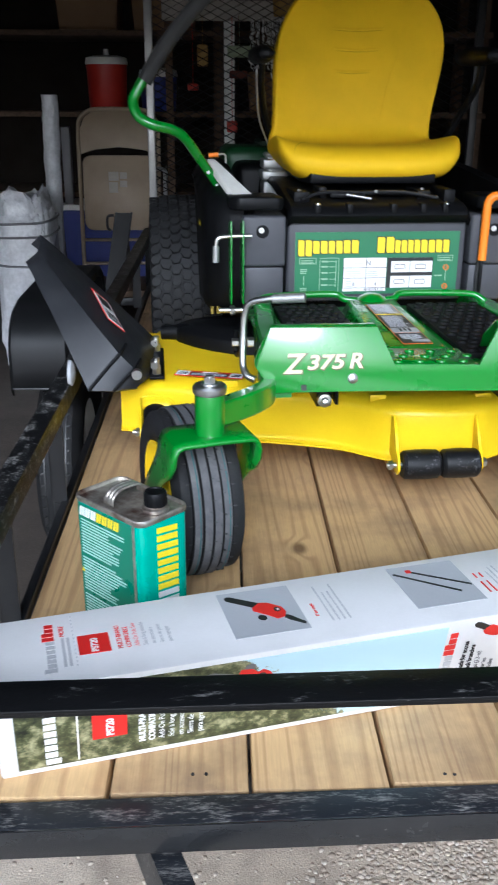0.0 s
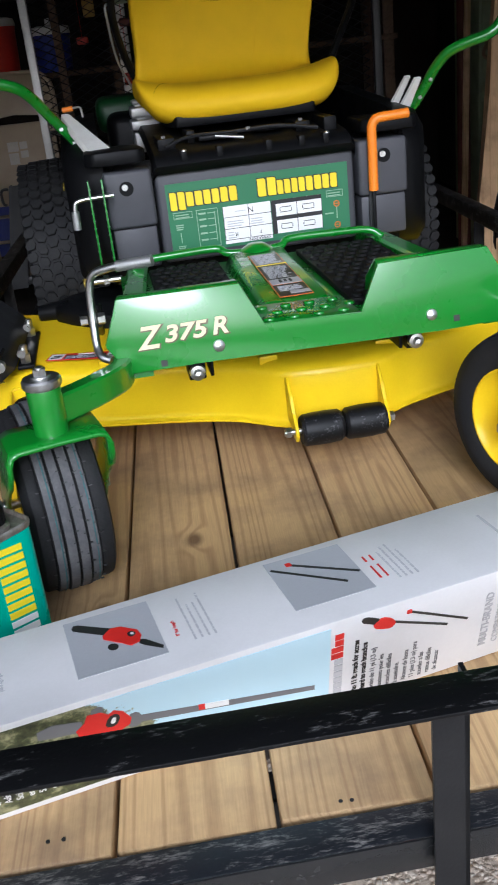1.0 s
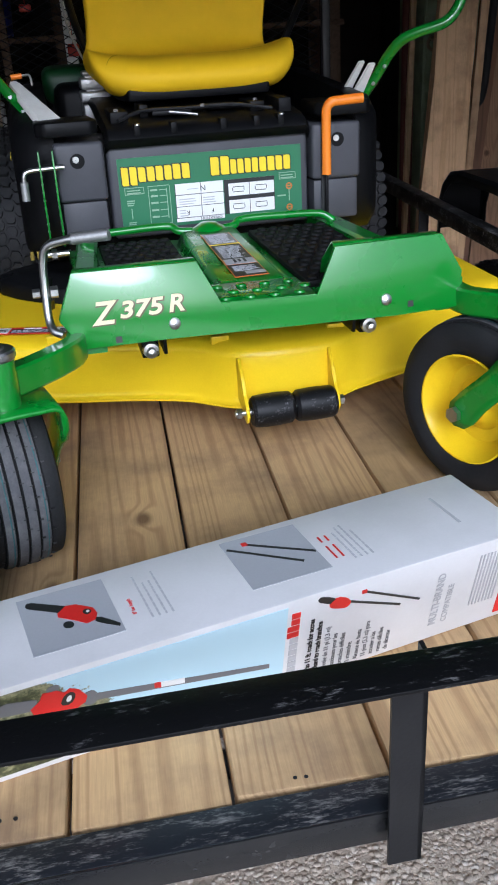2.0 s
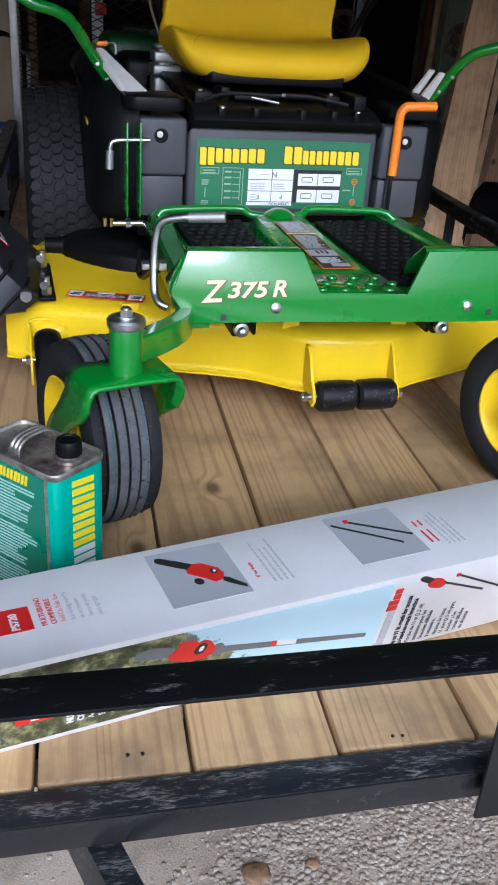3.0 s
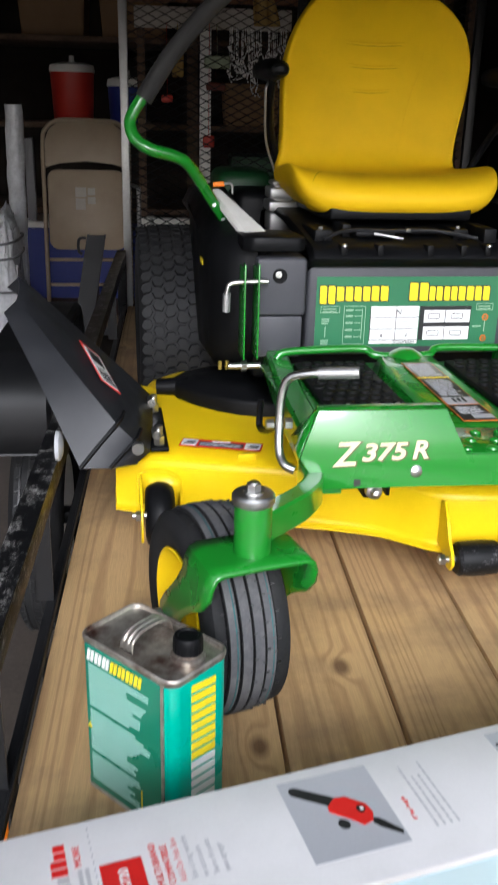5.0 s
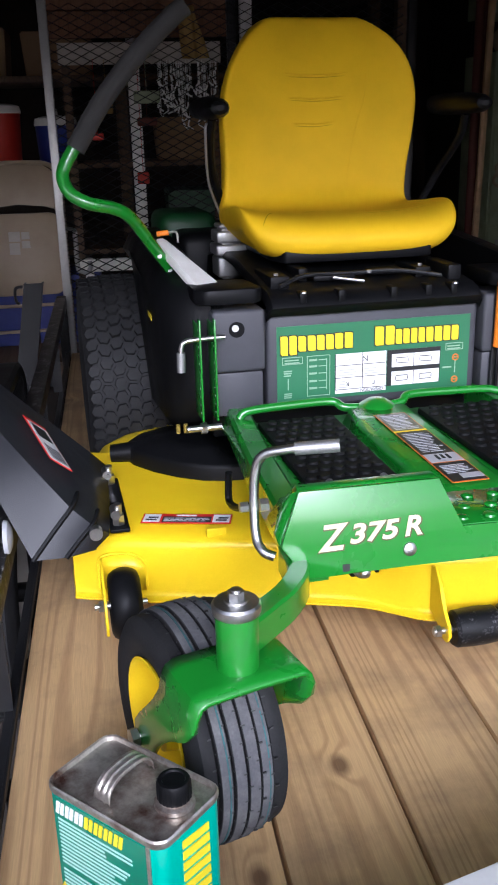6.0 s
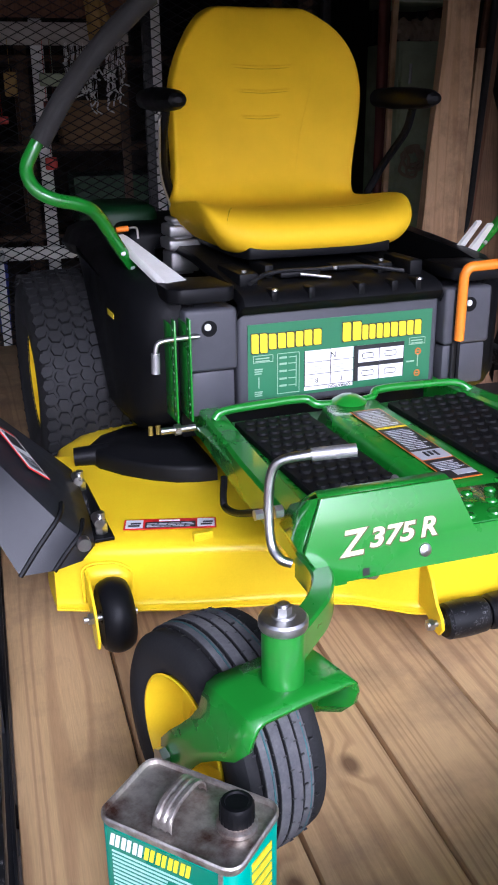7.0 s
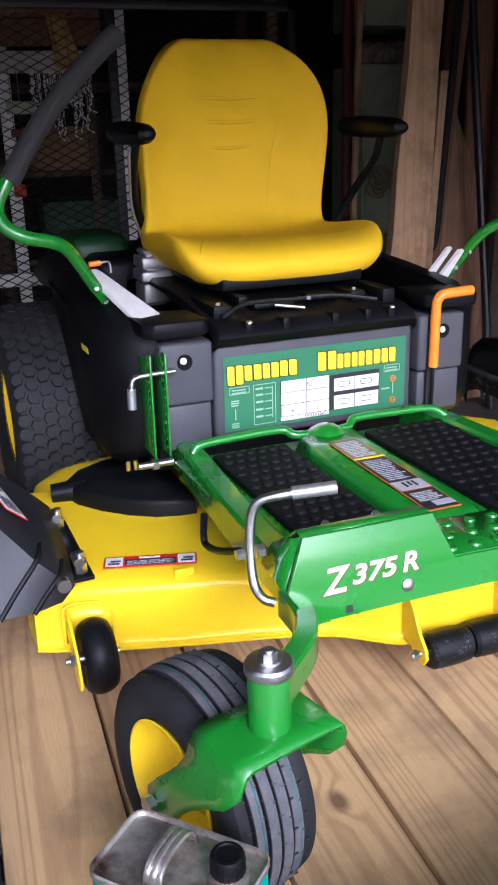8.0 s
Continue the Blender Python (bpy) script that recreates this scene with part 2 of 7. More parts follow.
INKW = mat("white_print", (0.8, 0.8, 0.78), 0.45, var=0.04, scale=20, bump=0)
INKT = mat("mint_print", (0.42, 0.68, 0.60), 0.45, var=0.04, scale=20, bump=0)
INKY = mat("yellow_print", (0.86, 0.66, 0.01), 0.4, var=0.04, scale=20, bump=0)
INKK = mat("black_print", (0.02, 0.02, 0.02), 0.45, var=0.1, scale=20, bump=0)
INKR = mat("red_print", (0.66, 0.02, 0.016), 0.4, var=0.06, scale=20, bump=0)
INKP = mat("pale_red_print", (0.70, 0.28, 0.27), 0.4, var=0.06, scale=20, bump=0)
INKO = mat("orange_print", (0.62, 0.17, 0.02), 0.4, var=0.06, scale=20, bump=0)
INKG = mat("grey_print", (0.42, 0.43, 0.45), 0.45, var=0.05, scale=10, bump=0)
INKD = mat("dark_grey_ink", (0.16, 0.16, 0.165), 0.5, var=0.05, scale=10, bump=0)
INKM = mat("mid_grey_ink", (0.48, 0.48, 0.49), 0.45, var=0.05, scale=10, bump=0)
SIGNG = mat("green_decal", (0.03, 0.17, 0.075), 0.4, var=0.06, scale=14, bump=0.02)
SIGNL = mat("pale_green_ink", (0.3, 0.45, 0.32), 0.45, var=0.06, scale=14, bump=0)
CARD = mat("white_carton", (0.72, 0.71, 0.70), 0.5, var=0.03, scale=10, fine=250, bump=0.05, tint=(0.60, 0.595, 0.575))
TAN = mat("tan_enamel", (0.36, 0.28, 0.185), 0.45, var=0.06, scale=10, bump=0.04, tint=(0.28, 0.21, 0.14))
BLUEP = mat("blue_plastic", (0.02, 0.035, 0.22), 0.5, var=0.1, scale=12, bump=0.05)
REDP = mat("red_plastic", (0.5, 0.03, 0.015), 0.45, var=0.1, scale=12, bump=0.05)
GREENB = mat("dark_green_plastic", (0.005, 0.05, 0.012), 0.5, var=0.1, scale=12, bump=0.05)
FILM = mat("grey_plastic_film", (0.58, 0.59, 0.61), 0.3, var=0.2, scale=14, fine=60, bump=0.9, tint=(0.25, 0.25, 0.27))
CARTON = mat("brown_cardboard", (0.24, 0.15, 0.08), 0.85, var=0.1, scale=8, bump=0.1)
GALV = mat("galvanised_steel", (0.42, 0.42, 0.41), 0.45, 0.8, var=0.2, scale=20, bump=0.1)
FOAM = mat("foam_grip", (0.024, 0.0235, 0.023), 0.85, var=0.15, scale=20, fine=500, bump=0.3)
ROPE = mat("rope", (0.3, 0.24, 0.16), 0.9, var=0.2, scale=30, bump=0.3)
PALEGREEN = mat("faded_green_paint", (0.37, 0.43, 0.27), 0.7, var=0.15, scale=9, bump=0.1, tint=(0.19, 0.20, 0.13))
REDWOOD = mat("red_brown_pipe", (0.14, 0.035, 0.022), 0.6, var=0.2, scale=12, bump=0.1)


def grit(name, colours, rough=0.85):
    """Broken stone: every chip takes one of the colours."""
    m = mat(name, (1, 1, 1), rough, var=0.22, scale=70, fine=500, bump=0.3, tint=(0.72, 0.68, 0.64), spec=0.15)
    n, l = m.node_tree.nodes, m.node_tree.links
    b = n["Principled BSDF"]
    old = b.inputs["Base Color"].links[0].from_socket
    info = n.new("ShaderNodeNewGeometry")
    ramp = n.new("ShaderNodeValToRGB")
    ramp.color_ramp.interpolation = 'CONSTANT'
    e = ramp.color_ramp.elements
    while len(e) < len(colours):
        e.new(0.5)
    for k, c in enumerate(colours):
        e[k].position, e[k].color = k / len(colours), (*c, 1)
    l.new(info.outputs["Random Per Island"], ramp.inputs["Fac"])
    mx = n.new("ShaderNodeMix")
    mx.data_type = 'RGBA'
    mx.blend_type = 'MULTIPLY'
    mx.inputs["Factor"].default_value = 1
    l.new(ramp.outputs[0], mx.inputs["A"])
    l.new(old, mx.inputs["B"])
    l.new(mx.outputs["Result"], b.inputs["Base Color"])
    return m


GRIT = grit("mixed_grit", [(0.50, 0.44, 0.36), (0.45, 0.385, 0.31), (0.54, 0.475, 0.39), (0.48, 0.41, 0.335), (0.46, 0.405, 0.34), (0.56, 0.49, 0.41), (0.50, 0.42, 0.34), (0.41, 0.345, 0.28), (0.53, 0.475, 0.40), (0.49, 0.425, 0.345), (0.62, 0.57, 0.50), (0.46, 0.385, 0.305)])
BROWNSTONE = mat("brown_stone", (0.34, 0.21, 0.12), 0.75, var=0.3, scale=60, fine=400, bump=0.3, tint=(0.11, 0.06, 0.035), amount=0.9)


def picture(name):
    """A printed outdoor photo: dark foliage at one end, running into pale sky."""
    m = bpy.data.materials.new(name)
    m.use_nodes = True
    n, l = m.node_tree.nodes, m.node_tree.links
    b = n["Principled BSDF"]
    tc = n.new("ShaderNodeTexCoord")
    no = n.new("ShaderNodeTexNoise")
    no.inputs["Scale"].default_value = 38
    no.inputs["Detail"].default_value = 7
    no.inputs["Roughness"].default_value = 0.7
    l.new(tc.outputs["Object"], no.inputs["Vector"])
    leaf = n.new("ShaderNodeValToRGB")
    e = leaf.color_ramp.elements
    e[0].position, e[0].color = 0.36, (0.012, 0.014, 0.01, 1)
    e[1].position, e[1].color = 0.66, (0.42, 0.40, 0.22, 1)
    mid = leaf.color_ramp.elements.new(0.5)
    mid.color = (0.075, 0.085, 0.035, 1)
    l.new(no.outputs["Fac"], leaf.inputs["Fac"])
    sep = n.new("ShaderNodeSeparateXYZ")
    l.new(tc.outputs["Object"], sep.inputs[0])
    # the tree line falls away along the carton
    a = n.new("ShaderNodeMath")
    a.operation = 'MULTIPLY_ADD'
    a.inputs[1].default_value = 0.9
    l.new(sep.outputs["X"], a.inputs[0])
    l.new(sep.outputs["Z"], a.inputs[2])
    wob = n.new("ShaderNodeMath")
    wob.operation = 'MULTIPLY_ADD'
    wob.inputs[1].default_value = -0.22
    l.new(no.outputs["Fac"], wob.inputs[0])
    l.new(a.outputs[0], wob.inputs[2])
    fac = n.new("ShaderNodeMapRange")
    fac.inputs["From Min"].default_value = 0.325
    fac.inputs["From Max"].default_value = 0.335
    l.new(wob.outputs[0], fac.inputs["Value"])
    mix = n.new("ShaderNodeMix")
    mix.data_type = 'RGBA'
    mix.inputs["B"].default_value = (0.52, 0.72, 0.80, 1)
    l.new(leaf.outputs[0], mix.inputs["A"])
    l.new(fac.outputs[0], mix.inputs["Factor"])
    l.new(mix.outputs["Result"], b.inputs["Base Color"])
    b.inputs["Roughness"].default_value = 0.4
    return m


PHOTO = picture("printed_photo")


# ---- mesh helpers ----
def box(bm, lo, hi, m=None, bevel=0.0, seg=2):
    lo, hi = Vector(lo), Vector(hi)
    c, s = (lo + hi) / 2, hi - lo
    made = bmesh.ops.create_cube(bm, size=1.0, matrix=Matrix.LocRotScale(c, None, s))
    vs = made["verts"]
    if bevel:
        es = list({e for v in vs for e in v.link_edges})
        r = bmesh.ops.bevel(bm, geom=es, offset=bevel, segments=seg, profile=0.5, affect='EDGES', clamp_overlap=True)
        vs = list({v for f in r["faces"] for v in f.verts} | {v for v in vs if v.is_valid})
    if m is not None:
        bmesh.ops.transform(bm, matrix=m, verts=vs)
    return vs


def rod(bm, p0, p1, r, r2=None, seg=16, caps=True):
    p0, p1 = Vector(p0), Vector(p1)
    d = p1 - p0
    q = d.to_track_quat('Z', 'Y').to_matrix().to_4x4()
    return bmesh.ops.create_cone(bm, cap_ends=caps, segments=seg, radius1=r, radius2=r if r2 is None else r2, depth=d.length, matrix=Matrix.Translation((p0 + p1) / 2) @ q)["verts"]


def smooth_path(pts, n=6):
    """A Catmull-Rom line through the points."""
    pts = [Vector(p) for p in pts]
    ext = [pts[0] * 2 - pts[1]] + pts + [pts[-1] * 2 - pts[-2]]
    out = []
    for i in range(1, len(ext) - 2):
        a, b, c, d = ext[i - 1:i + 3]
        for k in range(n):
            t = k / n
            out.append(0.5 * ((2 * b) + (c - a) * t + (2 * a - 5 * b + 4 * c - d) * t * t + (3 * b - a - 3 * c + d) * t ** 3))
    out.append(pts[-1])
    return out


def tube(bm, pts, r, seg=12, n=6, radii=None):
    line = smooth_path(pts, n) if n else [Vector(p) for p in pts]
    rings, up = [], None
    for i, p in enumerate(line):
        d = (line[min(i + 1, len(line) - 1)] - line[max(i - 1, 0)]).normalized()
        if up is None:
            up = d.orthogonal().normalized()
        up = (up - d * up.dot(d)).normalized()
        side = d.cross(up)
        rr = r if radii is None else radii(i / (len(line) - 1))
        rings.append([bm.verts.new(p + rr * (math.cos(a) * up + math.sin(a) * side)) for a in (2 * math.pi * k / seg for k in range(seg))])
    for a, b in zip(rings, rings[1:]):
        for k in range(seg):
            bm.faces.new((a[k], a[(k + 1) % seg], b[(k + 1) % seg], b[k]))
    bm.faces.new(rings[0][::-1])
    bm.faces.new(rings[-1])


def prism(bm, poly, d, m=None, bevel=0.0, seg=2):
    """A polygon in x, y made d thick along z, then moved by m."""
    lo = [bm.verts.new((x, y, 0)) for x, y in poly]
    hi = [bm.verts.new((x, y, d)) for x, y in poly]
    k = len(poly)
    fs = [bm.faces.new(lo[::-1]), bm.faces.new(hi)]
    for i in range(k):
        fs.append(bm.faces.new((lo[i], lo[(i + 1) % k], hi[(i + 1) % k], hi[i])))
    vs = lo + hi
    if bevel:
        es = list({e for f in fs for e in f.edges})
        r = bmesh.ops.bevel(bm, geom=es, offset=bevel, segments=seg, profile=0.5, affect='EDGES', clamp_overlap=True)
        vs = list({v for f in r["faces"] for v in f.verts} | {v for v in vs if v.is_valid})
    if m is not None:
        bmesh.ops.transform(bm, matrix=m, verts=vs)
    return vs


def lathe(bm, profile, m=None, seg=40, closed=True):
    """A profile of (radius, height) turned round z, then moved by m."""
    rings = []
    for r, z in profile:
        rings.append([bm.verts.new((r * math.cos(a), r * math.sin(a), z)) for a in (2 * math.pi * k / seg for k in range(seg))])
    pairs = list(zip(rings, rings[1:])) + ([(rings[-1], rings[0])] if closed else [])
    for a, b in pairs:
        for k in range(seg):
            bm.faces.new((a[k], a[(k + 1) % seg], b[(k + 1) % seg], b[k]))
    if not closed:
        bm.faces.new(rings[0][::-1])
        bm.faces.new(rings[-1])
    vs = [v for ring in rings for v in ring]
    if m is not None:
        bmesh.ops.transform(bm, matrix=m, verts=vs)
    return vs


def skin(bm, rows, close=False, caps=False):
    """Faces between rows of points of equal length."""
    vr = [[bm.verts.new(p) for p in row] for row in rows]
    for a, b in zip(vr, vr[1:]):
        k = len(a)
        for i in range(k if close else k - 1):
            bm.faces.new((a[i], a[(i + 1) % k], b[(i + 1) % k], b[i]))
    if caps:
        bm.faces.new(vr[0][::-1])
        bm.faces.new(vr[-1])
    return [v for r in vr for v in r]


def part(name, bm, material, parent=None, label="", angle=35):
    """Links a bmesh as one mesh object."""
    bmesh.ops.recalc_face_normals(bm, faces=bm.faces)
    me = bpy.data.meshes.new(name)
    bm.to_mesh(me)
    bm.free()
    me.materials.append(material)
    for p in me.polygons:
        p.use_smooth = True
    me.set_sharp_from_angle(angle=radians(angle))
    ob = new(name, me)
    if parent:
        ob.parent = parent
    if label:
        ob["label"] = label
    return ob


def split(name, bm, material, parent=None, label="", angle=35):
    """Links every separate piece of a bmesh as a mesh object of its own."""
    bm.verts.ensure_lookup_table()
    seen, groups = set(), []
    for v in bm.verts:
        if v in seen:
            continue
        stack, group = [v], []
        seen.add(v)
        while stack:
            a = stack.pop()
            group.append(a)
            for e in a.link_edges:
                b = e.other_vert(a)
                if b not in seen:
                    seen.add(b)
                    stack.append(b)
        groups.append(group)
    for group in groups:
        one = bmesh.new()
        made = {v: one.verts.new(v.co) for v in group}
        for f in {f for v in group for f in v.link_faces}:
            one.faces.new([made[v] for v in f.verts])
        part(name, one, material, parent, label, angle)
    bm.free()


def thing(name, m, label, category, group="", kind=""):
    e = new(name)
    e.empty_display_size = 0.1
    e.matrix_world = m
    return tagged(e, label, category, group, kind)


def solid(ob, d, offset=-1):
    s = ob.modifiers.new("thickness", 'SOLIDIFY')
    s.thickness, s.offset = d, offset
    return ob


def subdiv(ob, n=1):
    s = ob.modifiers.new("round", 'SUBSURF')
    s.levels = s.render_levels = n
    return ob


def writing(name, body, size, m, material, parent, thick=0.0004, shear=0.0, stretch=1.0, bold=0.0, centre=False):
    """Lettering in the built-in font; its baseline runs along x of m."""
    cu = bpy.data.curves.new(name, 'FONT')
    cu.body, cu.size, cu.extrude, cu.shear, cu.offset = body, size, thick, shear, bold
    if centre:
        cu.align_x = 'CENTER'
    tmp = bpy.data.objects.new(name, cu)
    scene.collection.objects.link(tmp)
    bpy.context.view_layer.update()
    me = bpy.data.meshes.new_from_object(tmp.evaluated_get(bpy.context.evaluated_depsgraph_get()))
    bpy.data.objects.remove(tmp)
    me.transform(m @ Matrix.Diagonal((stretch, 1, 1, 1)))
    me.materials.clear()
    me.materials.append(material)
    ob = new(name, me)
    ob.parent = parent
    return ob


def slab(bm, x0, y0, x1, y1, m, d=0.0012):
    """A thin flat patch, in the plane of m."""
    box(bm, (min(x0, x1), min(y0, y1), 0), (max(x0, x1), max(y0, y1), d), m)


def bars(bm, x0, y0, x1, y1, rows, m, seed=0, fill=0.6, ragged=0.35, d=0.0012, gap=0.0):
    """Rows of plain bars that stand for small print."""
    rnd = random.Random(seed)
    h = (y1 - y0) / rows
    for i in range(rows):
        y = y1 - (i + 1) * h
        x, end = x0, x1 - (x1 - x0) * ragged * rnd.random()
        while x < end:
            w = min(h * rnd.uniform(2.0, 6.0), end - x) if gap else end - x
            slab(bm, x, y, x + w, y + h * fill, m, d)
            x += w + h * gap
    return bm


def facing(origin, xdir, ydir):
    """A frame whose x and y lie in a surface, z out of it."""
    x, y = Vector(xdir).normalized(), Vector(ydir).normalized()
    z = x.cross(y)
    return Matrix(((x.x, y.x, z.x, origin[0]), (x.y, y.y, z.y, origin[1]), (x.z, y.z, z.z, origin[2]), (0, 0, 0, 1)))


def nut(bm, p, d, r=0.009, h=0.007, seg=6):
    rod(bm, p, Vector(p) + Vector(d).normalized() * h, r, seg=seg)


# ---- ground and shed ----
def ground_sheet():
    bm = bmesh.new()
    bmesh.ops.create_grid(bm, x_segments=1, y_segments=1, size=400)
    tagged(part("ground", bm, CONC), "worn pale concrete ground with loose grit", "ground", kind="structure")
    # loose pebbles and crumbled aggregate in front of the trailer
    rnd = random.Random(4)
    bm = bmesh.new()
    for i in range(70000):
        x = rnd.uniform(-0.6, 1.5)
        y = rnd.uniform(1.55, 2.6)
        if rnd.random() > 0.05 + 0.95 * min(1, max(0, (x - 0.10 + 0.25 * noise.noise((x * 3, y * 3, 0))) / 0.25)):
            continue
        r = 0.0018 + 0.0060 * rnd.random() ** 2.0
        a, h = rnd.uniform(0, 6.28), r * rnd.uniform(0.14, 0.40)
        wide = [r * rnd.uniform(0.75, 1.2) for k in range(6)]
        low, mid = ([bm.verts.new((x + w * s * math.cos(a + k * 1.047), y + w * s * math.sin(a + k * 1.047), z)) for k, w in enumerate(wide)] for s, z in ((1.0, -0.001), (0.8, h * 0.7)))
        tip = bm.verts.new((x + r * rnd.uniform(-0.4, 0.4), y + r * rnd.uniform(-0.4, 0.4), h))
        for k in range(6):
            bm.faces.new((low[k - 1], low[k], mid[k], mid[k - 1]))
            bm.faces.new((mid[k - 1], mid[k], tip))
    tagged(part("gravel", bm, GRIT, angle=70), "loose tan and brown stone grit on the ground", "gravel", kind="stuff")


def stone(x, y, r, seed, label):
    bm = bmesh.new()
    bmesh.ops.create_icosphere(bm, subdivisions=3, radius=1)
    for v in bm.verts:
        k = 1 + 0.3 * noise.noise(v.co * 1.6 + Vector((seed, 0, 0)))
        v.co = Vector((x + v.co.x * r * k * 1.3, y + v.co.y * r * k, r * 0.16 + v.co.z * r * 0.28 * k))
    tagged(part("stone", bm, BROWNSTONE, angle=60), label, "stone", group="loose stones")


def shed():
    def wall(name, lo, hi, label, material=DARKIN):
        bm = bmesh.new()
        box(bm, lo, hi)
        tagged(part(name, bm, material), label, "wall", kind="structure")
    # enclosing walls and ceiling are added to keep the interior dark
    wall("wall_west", (-2.75, 2.00, 0), (-2.6, 9.15, 3.25), "dark timber wall added to shade the shed's interior")
    wall("wall_east", (2.6, 2.00, 0), (2.75, 9.15, 3.25), "dark timber wall added to shade the shed's interior")
    wall("wall_north", (-2.6, 9.0, 0), (2.6, 9.15, 3.25), "dark back wall added to shade the shed's interior")
    # unseen header, placed to limit how far the light reaches in
    wall("shade_header", (-2.75, 1.85, 1.84), (2.75, 2.00, 3.25), "unseen header added to cut the light entering the shed")
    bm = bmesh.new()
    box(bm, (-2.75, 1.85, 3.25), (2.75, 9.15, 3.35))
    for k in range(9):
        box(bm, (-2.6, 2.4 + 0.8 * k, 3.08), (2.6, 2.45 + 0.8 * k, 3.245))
    tagged(part("ceiling", bm, DARKIN), "unseen dark ceiling with rafters, added to shade the shed", "ceiling", kind="structure")
    # dark sheet added over the ground to paint the shade indoors
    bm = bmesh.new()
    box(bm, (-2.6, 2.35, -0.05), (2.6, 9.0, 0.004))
    tagged(part("floor", bm, FLOORSHADE), "dark floor sheet added for the shade inside the shed", "floor", kind="structure")
    # upright wall studs, seen on the east side
    for y in (3.4, 4.6, 5.6, 6.8):
        bm = bmesh.new()
        box(bm, (2.51, y, 0.0), (2.595, y + 0.09, 3.07), bevel=0.004)
        tagged(part("trim", bm, SHADEWOOD), "rough dark wall stud", "stud", kind="structure")


ground_sheet()
stone(0.266, 1.937, 0.020, 1, "orange-brown stone lying on the concrete")
# a dry brown leaf, made with the stone shape
stone(0.369, 1.947, 0.010, 5, "small brown leaf, shaped like a stone, lying on the concrete")
shed()

# ---- trailer ----
DECK = 0.5
trailer = thing("utility_trailer", pose(0.11, 2.2, 0, 0, 0, 0.6) @ pose(-0.11, -2.2, 0), "black steel utility trailer with a treated pine deck", "trailer")


def angle_iron(bm, a, b, legs, t=0.005):
    """An L-section from a to b; legs are two vectors."""
    a, b = Vector(a), Vector(b)
    for v, w in (legs, legs[::-1]):
        v, w = Vector(v), Vector(w)
        n = w.normalized() * t
        pts = [a, a + v, a + v + n, a + n]
        skin(bm, [pts, [p + (b - a) for p in pts]], close=True, caps=True)


